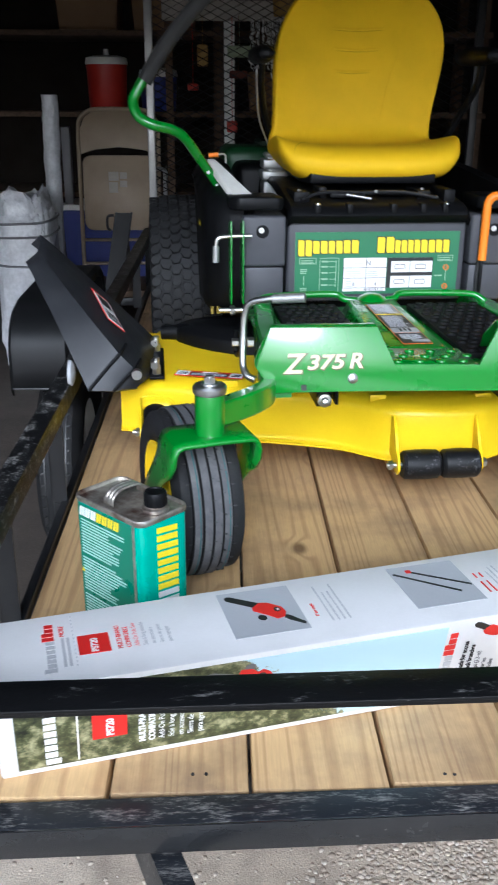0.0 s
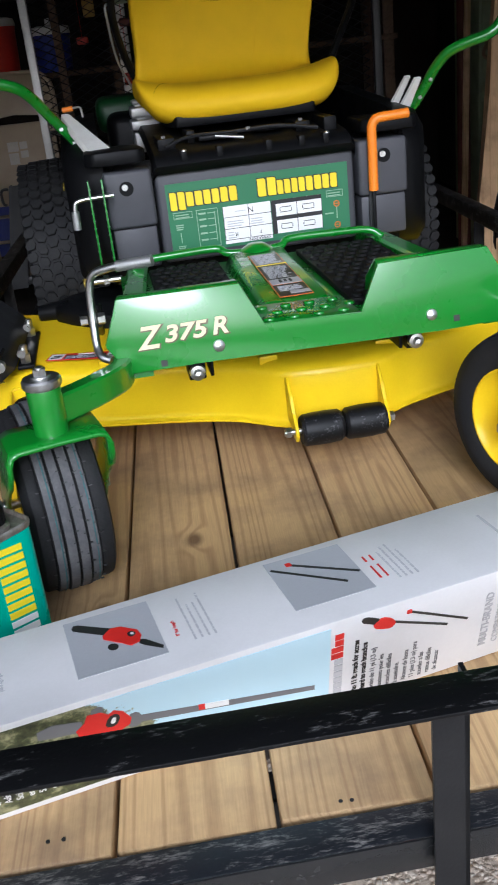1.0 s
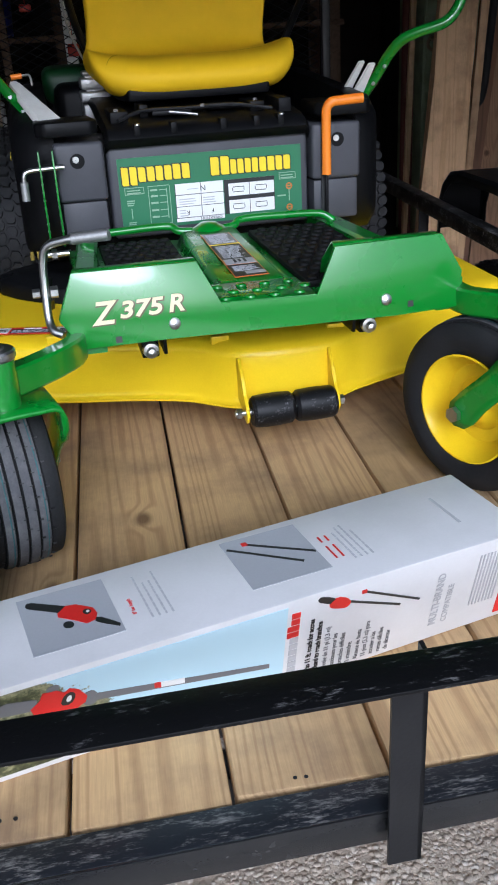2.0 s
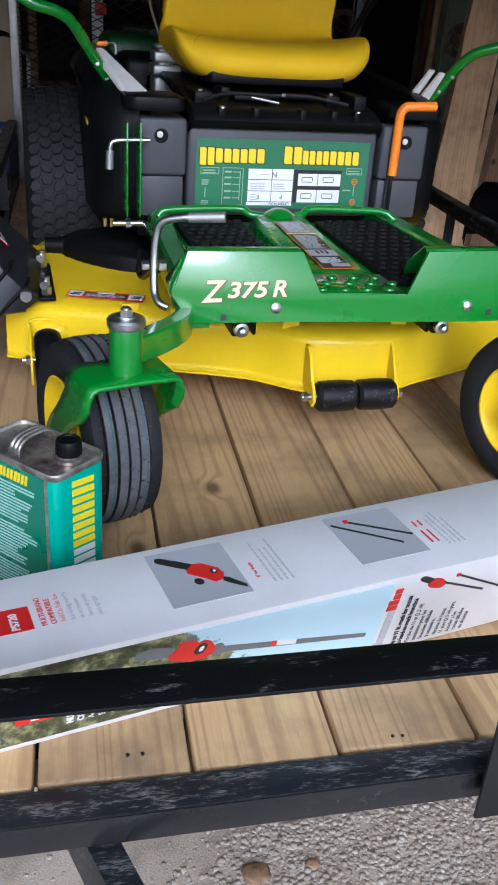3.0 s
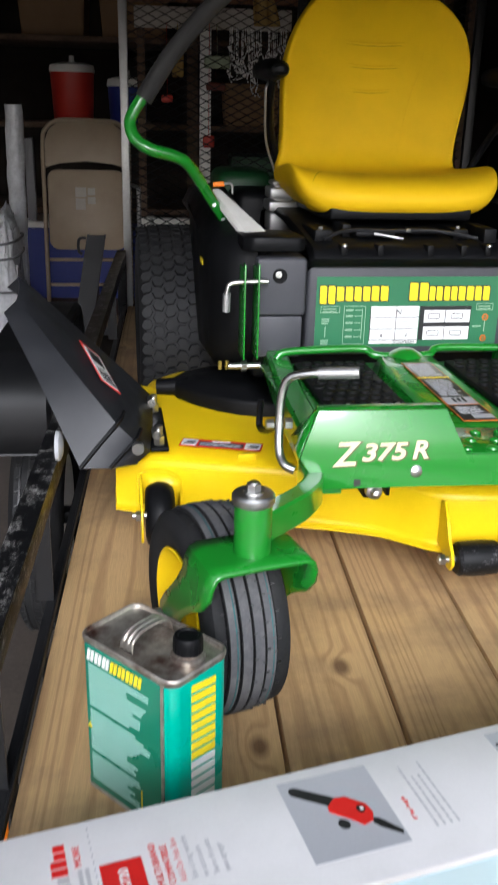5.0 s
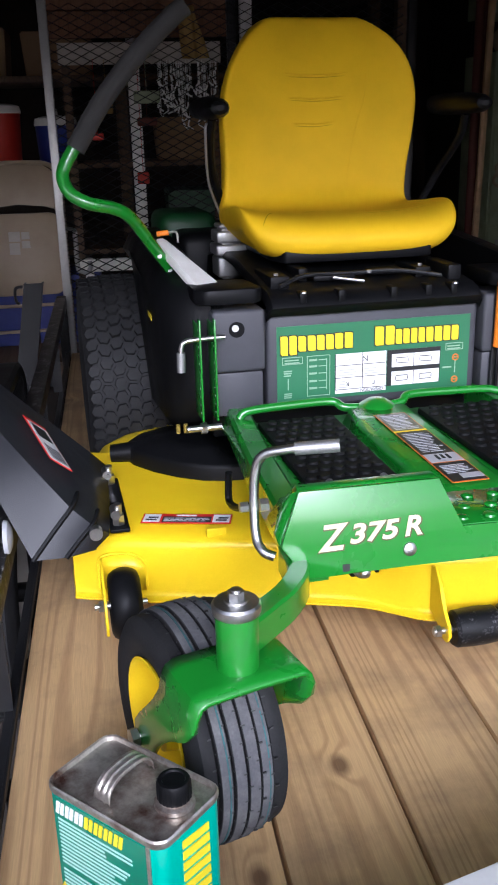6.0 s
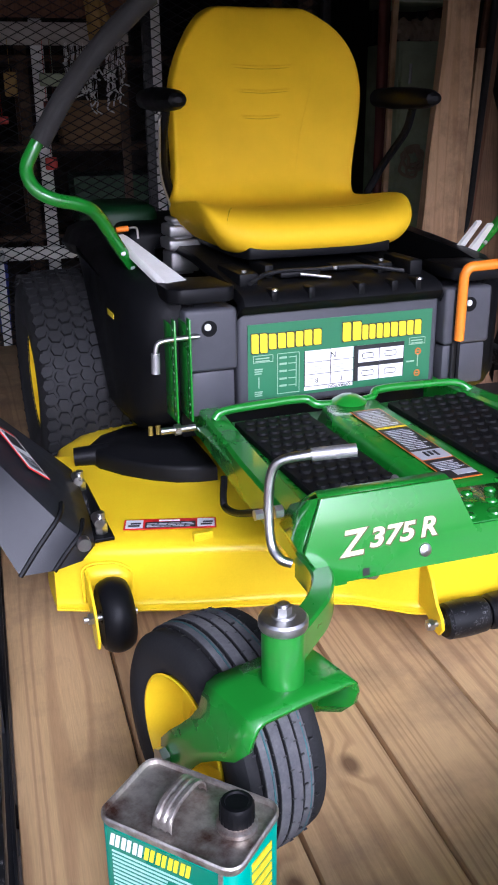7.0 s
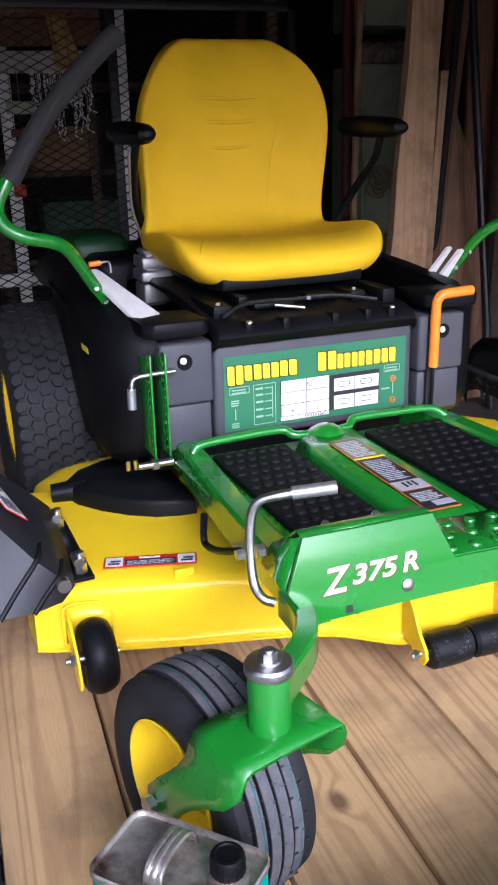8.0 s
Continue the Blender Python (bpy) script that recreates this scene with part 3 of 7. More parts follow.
def trailer_parts():
    # boards
    edges = [-0.261, -0.074, 0.113, 0.300, 0.487, 0.674, 0.861, 1.048, 1.235]
    bm = bmesh.new()
    box(bm, (-0.0908, 0, -0.038), (0.0908, 3.52, 0), bevel=0.005, seg=2)
    first = part("board", bm, PINE, trailer)
    first.location = ((edges[0] + edges[1]) / 2, 1.7195, DECK)
    for i in range(1, 8):
        o = new("board", first.data)
        o.parent = trailer
        x = (edges[i] + edges[i + 1]) / 2
        o.location = (x, 1.7235 + 0.028 * (x - 0.11 + 0.09) + 0.0015 * math.sin(i * 2.3), DECK - 0.0008 * (i % 3))
    # driven nail heads near the front ends
    for x, y in ((0.036, 1.756), (0.054, 1.756), (0.374, 1.748), (0.387, 1.747)):
        bm = bmesh.new()
        rod(bm, (x, y, DECK - 0.003), (x, y, DECK + 0.0006), 0.0026, seg=10)
        part("nail", bm, STEEL, trailer)
    # cross members under the deck
    for y in (1.80, 2.45, 3.1, 3.75, 4.4, 5.1):
        bm = bmesh.new()
        angle_iron(bm, (-0.27, y, 0.46), (1.245, y, 0.46), ((0, 0.05, 0), (0, 0, -0.05)))
        part("cross_member", bm, STEEL, trailer)
    # front angle: dirty top face, clean front face
    bm = bmesh.new()
    box(bm, (-0.30, 1.672, 0.4945), (1.27, 1.719, 0.5000), bevel=0.001)
    part("front_ledge", bm, DIRTY, trailer, "scuffed and dusty top face of the front angle")
    bm = bmesh.new()
    box(bm, (-0.30, 1.668, 0.457), (1.27, 1.6725, 0.4995), bevel=0.001)
    part("front_face", bm, SATIN, trailer)
    # top rail
    bm = bmesh.new()
    box(bm, (-0.318, 1.594, 0.7325), (1.29, 1.648, 0.7375), bevel=0.0012)
    box(bm, (-0.318, 1.643, 0.690), (1.29, 1.648, 0.7325), bevel=0.0012)
    part("front_rail", bm, RAIL, trailer, "black angle-iron top rail with chalky scuffs")
    for x in (0.458, 1.245):
        bm = bmesh.new()
        angle_iron(bm, (x + 0.038, 1.645, 0.446), (x + 0.038, 1.645, 0.7322), ((-0.038, 0, 0), (0, 0.0215, 0)))
        part("front_post", bm, STEEL, trailer)
    # the front members stand a little out of square to the deck
    skew = Matrix(((1, 0, 0, 0), (0.028, 1, 0, -0.028 * 0.11), (0, 0, 1, 0), (0, 0, 0, 1)))
    for o in trailer.children:
        if o.name.startswith("front_"):
            o.data.transform(skew)
    # sides
    for sx, xi in ((-1, -0.262), (1, 1.236)):
        bm = bmesh.new()
        box(bm, (min(xi, xi + sx * 0.042), 1.674, 0.7415), (max(xi, xi + sx * 0.042), 5.25, 0.7465), bevel=0.0012)
        box(bm, (min(xi, xi + sx * 0.005), 1.674, 0.701), (max(xi, xi + sx * 0.005), 5.25, 0.7415), bevel=0.0012)
        part("side_rail", bm, SIDERAIL, trailer)
        bm = bmesh.new()
        box(bm, (min(xi, xi + sx * 0.022), 1.722, 0.4955), (max(xi, xi + sx * 0.022), 5.25, 0.5005), bevel=0.001)
        box(bm, (min(xi, xi + sx * 0.005), 1.722, 0.5005), (max(xi, xi + sx * 0.005), 5.25, 0.512), bevel=0.001)
        box(bm, (min(xi + sx * 0.017, xi + sx * 0.022), 1.722, 0.445), (max(xi + sx * 0.017, xi + sx * 0.022), 5.25, 0.4955), bevel=0.001)
        split("side_angle", bm, STEEL, trailer)
        for y in (2.13, 2.62, 3.85, 4.6):
            bm = bmesh.new()
            angle_iron(bm, (xi + sx * 0.042, y, 0.501), (xi + sx * 0.042, y, 0.741), ((-sx * 0.034, 0, 0), (0, 0.038, 0)))
            part("side_post", bm, STEEL, trailer)
        # corner posts
        bm = bmesh.new()
        angle_iron(bm, (xi + sx * 0.042, 1.676, 0.501), (xi + sx * 0.042, 1.676, 0.741), ((-sx * 0.036, 0, 0), (0, 0.036, 0)))
        part("corner_post", bm, STEEL, trailer)
        bm = bmesh.new()
        box(bm, (xi + sx * 0.022 - 0.02, 5.26, 0.43), (xi + sx * 0.022 + 0.02, 5.31, 0.745), bevel=0.004)
        part("rear_post", bm, FENDER, trailer)
        # fender and wheel
        xc = xi + sx * 0.128
        bm = bmesh.new()
        yc = 3.40
        rows = []
        for y, z in ((3.0, 0.645), (3.0, 0.69), (3.005, 0.75), (3.03, 0.80), (3.08, 0.835), (3.16, 0.85), (3.40, 0.855), (3.64, 0.85), (3.72, 0.835), (3.77, 0.80), (3.795, 0.75), (3.80, 0.645)):
            dy = 1 if y < 3.4 else -1
            rows.append([(xc + dx, y + dy * dr, z - dr) for dx, dr in ((-0.078, 0.030), (-0.078, 0.01), (-0.068, 0), (0.068, 0), (0.078, 0.01), (0.078, 0.030))])
        skin(bm, rows)
        solid(part("fender", bm, FENDER, trailer, "black rounded wheel fender"), 0.003)
        bm = bmesh.new()
        rod(bm, (xc - 0.070, 3.0, 0.644), (xc + 0.070, 3.0, 0.644), 0.0028, seg=8)
        part("fender_lip", bm, STEEL, trailer)
        wm = facing((xc, yc, 0.31), (0, 1, 0), (0, 0, 1))
        bm = bmesh.new()
        lathe(bm, [(0.17, -0.055), (0.23, -0.068), (0.28, -0.06), (0.302, -0.045), (0.31, -0.02), (0.31, 0.02), (0.302, 0.045), (0.28, 0.06), (0.23, 0.068), (0.17, 0.055)], wm)
        wheel = part("tyre", bm, RUBBER, trailer, "black trailer tyre with a grooved tread")
        # raised black bands and bars paint the shade of the tread grooves
        bm = bmesh.new()
        for z in (-0.030, -0.010, 0.010, 0.030):
            lathe(bm, [(0.306, z - 0.0022), (0.3112, z - 0.0022), (0.3112, z + 0.0022), (0.306, z + 0.0022)], wm, seg=48)
        for k in range(56):
            for z0, z1, t in ((-0.044, -0.030, 0.02), (-0.010, 0.010, -0.02), (0.030, 0.044, 0.02)):
                box(bm, (0.304, -0.0018, z0), (0.3112, 0.0018, z1), wm @ pose(0, 0, 0, 0, 0, 360 * k / 56) @ pose(0, 0, 0, math.degrees(t) * 20, 0, 0))
        tagged(part("groove_shade", bm, INKK, wheel), kind="stuff")
        bm = bmesh.new()
        lathe(bm, [(0.02, 0.02), (0.14, 0.02), (0.165, 0.05), (0.172, 0.05), (0.172, -0.05), (0.02, -0.04)], wm)
        part("wheel_rim", bm, WHITEP, trailer)
    # channel arm that leans at the rear of the near fender, with a hook
    bm = bmesh.new()
    skin(bm, [[(x + dx, y + dy, z) for dx, dy in ((-0.038, 0), (0.038, 0), (0.038, 0.04), (0.030, 0.04), (0.030, 0.008), (-0.030, 0.008), (-0.030, 0.04), (-0.038, 0.04))] for x, y, z in ((-0.435, 4.86, 0.44), (-0.366, 4.935, 0.86))], close=True, caps=True)
    arm = part("ramp_arm", bm, BLACKP, trailer, "black leaning channel arm")
    bm = bmesh.new()
    tube(bm, [(-0.408, 4.93, 0.85), (-0.432, 4.928, 0.848), (-0.440, 4.926, 0.830), (-0.438, 4.924, 0.795), (-0.425, 4.92, 0.785)], 0.006, seg=8, n=3)
    part("arm_hook", bm, STEEL, arm)
    bm = bmesh.new()
    box(bm, (-0.47, 4.87, 0.45), (-0.285, 4.895, 0.485), bevel=0.003)
    part("arm_bracket", bm, STEEL, trailer)
    # axle
    bm = bmesh.new()
    rod(bm, (-0.44, 3.40, 0.31), (1.42, 3.40, 0.31), 0.025)
    part("axle", bm, STEEL, trailer)
    for x in (-0.2, 1.17):
        bm = bmesh.new()
        box(bm, (x - 0.03, 3.13, 0.335), (x + 0.03, 3.67, 0.36), bevel=0.004)
        box(bm, (x - 0.025, 3.13, 0.36), (x + 0.025, 3.16, 0.445), bevel=0.002)
        box(bm, (x - 0.025, 3.64, 0.36), (x + 0.025, 3.67, 0.445), bevel=0.002)
        part("leaf_spring", bm, STEEL, trailer)
    # drawbar: two channels that meet ahead
    for x, s in ((-0.0666, 1), (1.0406, -1)):
        bm = bmesh.new()
        d = Vector((s * 0.39, -1.0, 0)).normalized()
        side = Vector((0, 0, 1)).cross(d)
        a = Vector((x, 1.802, 0.0))
        prof = [(0, 0.369), (0.037, 0.369), (0.037, 0.375), (0.006, 0.375), (0.006, 0.4435), (0.037, 0.4435), (0.037, 0.4495), (0, 0.4495)]
        pts = [a + side * (u * s) + Vector((0, 0, z)) for u, z in prof]
        skin(bm, [pts, [p + d * 0.95 for p in pts]], close=True, caps=True)
        part("drawbar", bm, DIRTY, trailer)
    # amber marker lamp on the front corner
    bm = bmesh.new()
    box(bm, (-0.325, 2.19, 0.258), (-0.2895, 2.275, 0.315), bevel=0.006)
    part("marker_lamp", bm, ORANGE, trailer, "amber plastic side marker lamp")
    bm = bmesh.new()
    box(bm, (-0.2890, 2.19, 0.25), (-0.2845, 2.26, 0.47), bevel=0.001)
    part("lamp_bracket", bm, STEEL, trailer)
    # white round bumper on the side rail
    bm = bmesh.new()
    lathe(bm, [(0.001, 0.014), (0.018, 0.012), (0.028, 0.007), (0.030, 0), (0.001, 0)], pose(-0.266, 2.735, 0.766, 0, 90, 0), seg=24, closed=True)
    part("rail_cap", bm, INKG, trailer, "white plastic disc on the side rail")


trailer_parts()


def tail_gate():
    """Ramp gate of expanded metal, standing upright at the trailer's rear."""
    gate = thing("ramp_gate", pose(0, 5.34, 0), "upright expanded-metal ramp gate at the trailer's rear", "gate")
    x0, x1, z0, z1 = -0.29, 1.26, 0.44, 1.95
    for name, a, b in (("gate_upright", (x0, 0, z0), (x0, 0, z1)), ("gate_upright", (x1, 0, z0), (x1, 0, z1)), ("gate_upright", (0.48, 0.02, z0), (0.48, 0.02, z1)), ("gate_bar", (x0, 0, z0), (x1, 0, z0)), ("gate_bar", (x0, 0, z1), (x1, 0, z1))):
        bm = bmesh.new()
        lo = Vector(a) - Vector((0.018, 0.018, 0.018))
        hi = Vector(b) + Vector((0.018, 0.018, 0.018))
        box(bm, lo, hi, bevel=0.003)
        part(name, bm, GALV if a[0] < 0.0 and name == "gate_upright" else STEEL, gate)
    bm = bmesh.new()
    sx, sz, t = 0.072, 0.036, 0.0042
    nx, nz = int((x1 - x0) / sx), int((z1 - z0) / sz)
    for i in range(nx):
        for j in range(nz):
            cx, cz = x0 + (i + 0.5) * sx, z0 + (j + 0.5) * sz
            pts = ((cx - sx / 2, cz), (cx, cz + sz / 2), (cx + sx / 2, cz), (cx, cz - sz / 2))
            for k in range(4):
                (ax, az), (bx, bz) = pts[k], pts[(k + 1) % 4]
                v = [bm.verts.new(p) for p in ((ax, -0.004, az - t / 2), (bx, -0.004, bz - t / 2), (bx, 0.003, bz + t / 2), (ax, 0.003, az + t / 2))]
                bm.faces.new(v)
    m = part("mesh_panel", bm, STEEL, gate)
    tagged(m, kind="stuff")


tail_gate()

# ---- riding mower ----
MOWER = pose(0.4595, 3.036, DECK, 0, 0, 4.7)
mower = thing("riding_mower", MOWER, "green and yellow zero-turn riding mower on a trailer", "lawn mower")


def mower_deck():
    front = [(-0.645, -0.182), (-0.55, -0.222), (-0.45, -0.256), (-0.357, -0.284), (-0.257, -0.312), (-0.155, -0.352), (-0.107, -0.388), (-0.06, -0.425), (0.0, -0.441), (0.06, -0.447), (0.144, -0.441), (0.199, -0.412), (0.289, -0.376), (0.36, -0.345), (0.50, -0.27), (0.655, -0.18)]
    front = [(p.x, p.y) for p in smooth_path([(x, y, 0) for x, y in front], 3)]
    back = [(0.655, 0.24), (0.52, 0.40), (0.2, 0.52), (-0.2, 0.50), (-0.33, 0.460), (-0.43, 0.435), (-0.51, 0.390), (-0.565, 0.325), (-0.60, 0.20), (-0.63, 0.05), (-0.645, -0.08)]
    ring = front + back
    cx, cy = 0.0, 0.02

    def inset(p, d):
        if (p[1] < -0.17 or p[0] < -0.6) and p[0] < 0.6:
            return Vector((p[0] + 0.1 * d, p[1] + 0.62 * d))
        v = Vector((p[0] - cx, p[1] - cy))
        return Vector(p) - v.normalized() * d

    def row(d, z):
        return [(*inset(p, d), z) for p in ring]
    bm = bmesh.new()
    skin(bm, [row(-0.017, 0.1055), row(-0.018, 0.1075), row(-0.017, 0.1095), row(-0.006, 0.112), row(0.001, 0.117), row(0.004, 0.126), row(0.007, 0.165), row(0.009, 0.205), row(0.013, 0.2140), row(0.022, 0.2215), row(0.045, 0.2280), row(0.10, 0.2345), row(0.30, 0.237)], close=True)
    bm.faces.new([v for v in bm.verts][-len(ring):])
    body = part("cutting_deck", bm, YELLOW, mower, "yellow stamped steel mowing deck", angle=32)
    # weld seams, tabs
    bm = bmesh.new()
    for x, y in ((-0.39, -0.245), (-0.075, -0.375), (0.16, -0.385)):
        box(bm, (x - 0.018, y - 0.006, 0.222), (x + 0.018, y + 0.006, 0.2395), bevel=0.002)
    split("deck_tab", bm, YELLOW, body)
    # warning label on the deck top
    m = facing((-0.519, -0.187, 0.2382), (1, -0.31, 0), (0.31, 1, 0)) @ Matrix.Diagonal((1, 1.35, 1, 1))
    bm = bmesh.new()
    slab(bm, 0, 0, 0.165, 0.030, m)
    lab = part("deck_label", bm, INKR, mower, "small red, black and white warning label")
    bm = bmesh.new()
    slab(bm, 0.003, 0.003, 0.034, 0.027, m, 0.0018)
    slab(bm, 0.131, 0.003, 0.162, 0.027, m, 0.0018)
    bars(bm, 0.062, 0.0225, 0.100, 0.027, 1, m, 1, 0.7, 0.1, 0.0022, 0.3)
    split("label_panel", bm, INKW, lab)
    bm = bmesh.new()
    slab(bm, 0.038, 0.003, 0.128, 0.020, m, 0.0018)
    for x in (0.008, 0.137):
        slab(bm, x, 0.007, x + 0.020, 0.011, m, 0.0024)
        slab(bm, x + 0.004, 0.014, x + 0.022, 0.018, m, 0.0024)
    split("label_field", bm, INKK, lab)
    bm = bmesh.new()
    bars(bm, 0.041, 0.005, 0.126, 0.018, 3, m, 3, 0.28, 0.2, 0.0024, 0.7)
    tagged(part("label_print", bm, INKG, lab), kind="stuff")
    # black belt cover
    bm = bmesh.new()
    rows = []
    base = [(-0.500, 0.175), (-0.485, 0.120), (-0.447, 0.065), (-0.401, 0.019), (-0.356, -0.012), (-0.313, -0.026), (-0.275, -0.030), (-0.272, 0.03), (-0.27, 0.22), (-0.33, 0.275), (-0.40, 0.27), (-0.46, 0.235)]
    for s, z in ((1.0, 0.232), (0.995, 0.262), (0.975, 0.2685), (0.93, 0.272), (0.62, 0.279), (0.58, 0.286), (0.3, 0.290)):
        rows.append([(-0.384 + (x + 0.37) * s, 0.11 + (y - 0.11) * s, z) for x, y in base])
    skin(bm, rows, close=True)
    bm.faces.new([v for v in bm.verts][-len(base):])
    cover = part("belt_cover", bm, BLACKP, mower, "black plastic belt cover on the deck", angle=55)
    bm = bmesh.new()
    rod(bm, (-0.542, 0.165, 0.252), (-0.469, 0.150, 0.256), 0.020, 0.024, seg=20)
    part("cover_nose", bm, BLACKP, cover)
    # front anti-scalp rollers
    for x in (-0.052, 0.129):
        bm = bmesh.new()
        prism(bm, [(-0.425, 0.206), (-0.440, 0.210), (-0.463, 0.180), (-0.478, 0.148), (-0.498, 0.130), (-0.504, 0.112), (-0.493, 0.096), (-0.476, 0.098), (-0.455, 0.116), (-0.425, 0.122)], 0.006, facing((x - 0.003, 0, 0), (0, 1, 0), (0, 0, 1)), bevel=0.001, seg=1)
        part("roller_bracket", bm, YELLOW, mower)
    for x in (-0.043, 0.043):
        bm = bmesh.new()
        lathe(bm, [(0.008, 0), (0.026, 0), (0.031, 0.006), (0.0325, 0.03), (0.0325, 0.052), (0.031, 0.076), (0.026, 0.082), (0.008, 0.082)], facing((x, -0.486, 0.116), (0, 1, 0), (0, 0, 1)), seg=28)
        part("roller", bm, ROLLER, mower, "black plastic anti-scalp roller")
    bm = bmesh.new()
    rod(bm, (-0.075, -0.486, 0.116), (0.144, -0.486, 0.116), 0.006)
    nut(bm, (-0.063, -0.486, 0.116), (-1, 0, 0), 0.0105, 0.009)
    nut(bm, (0.135, -0.486, 0.116), (1, 0, 0), 0.0105, 0.007)
    part("roller_bolt", bm, CHROME, mower)
    # side gauge wheel
    bm = bmesh.new()
    wm = facing((-0.590, -0.292, 0.137), (0, 1, 0), (0, 0, 1))
    lathe(bm, [(0.012, 0.003), (0.042, 0.003), (0.048, 0.0), (0.055, 0.003), (0.0605, 0.011), (0.0635, 0.021), (0.064, 0.027), (0.0635, 0.033), (0.0605, 0.043), (0.055, 0.051), (0.048, 0.054), (0.042, 0.051), (0.012, 0.051)], wm, seg=32)
    part("gauge_wheel", bm, BLACKP, mower, "black plastic gauge wheel")
    bm = bmesh.new()
    prism(bm, [(-0.318, 0.092), (-0.300, 0.082), (-0.280, 0.092), (-0.262, 0.13), (-0.225, 0.16), (-0.225, 0.195), (-0.262, 0.19), (-0.305, 0.15), (-0.322, 0.11)], 0.005, facing((-0.600, 0, 0), (0, 1, 0), (0, 0, 1)), bevel=0.001, seg=1)
    part("wheel_bracket", bm, YELLOW, mower)
    bm = bmesh.new()
    arch = [(-0.602, -0.222, 0.130), (-0.602, -0.218, 0.182), (-0.594, -0.212, 0.193), (-0.575, -0.214, 0.197), (-0.545, -0.222, 0.197), (-0.527, -0.229, 0.189), (-0.519, -0.230, 0.175), (-0.519, -0.234, 0.135)]
    tube(bm, arch, 0.003, seg=10, n=4)
    part("wheel_arch", bm, YELLOW, mower)
    bm = bmesh.new()
    skin(bm, [[(x, y - 0.0035, z) for x, y, z in arch], [(x, y - 0.0035, 0.128) for x, y, z in arch]])
    solid(part("arch_recess", bm, YELLOW, mower), 0.002)
    bm = bmesh.new()
    rod(bm, (-0.616, -0.292, 0.137), (-0.525, -0.292, 0.137), 0.006)
    nut(bm, (-0.600, -0.292, 0.137), (-1, 0, 0), 0.0105, 0.009)
    part("wheel_bolt", bm, CHROME, mower)
    # hanger bolts below the foot plate
    for x, y, z in ((-0.230, -0.545, 0.292), (0.162, -0.556, 0.292)):
        bm = bmesh.new()
        e = 1 if x < 0 else -1
        box(bm, (x - 0.015, y - 0.010, z - 0.016), (x + 0.015, y + 0.10, z + 0.046), bevel=0.003)
        box(bm, (x + e * 0.026 - 0.003, y - 0.012, z - 0.012), (x + e * 0.026 + 0.003, y + 0.12, z + 0.05), bevel=0.001)
        split("hanger", bm, BLACKP, mower)
        bm = bmesh.new()
        lathe(bm, [(0.001, 0.024), (0.007, 0.022), (0.008, 0.010), (0.0135, 0.009), (0.0145, 0.0), (0.001, 0)], facing((x, y - 0.012, z), (1, 0, 0), (0, 0, 1)), seg=18)
        part("hanger_bolt", bm, CHROME, mower)


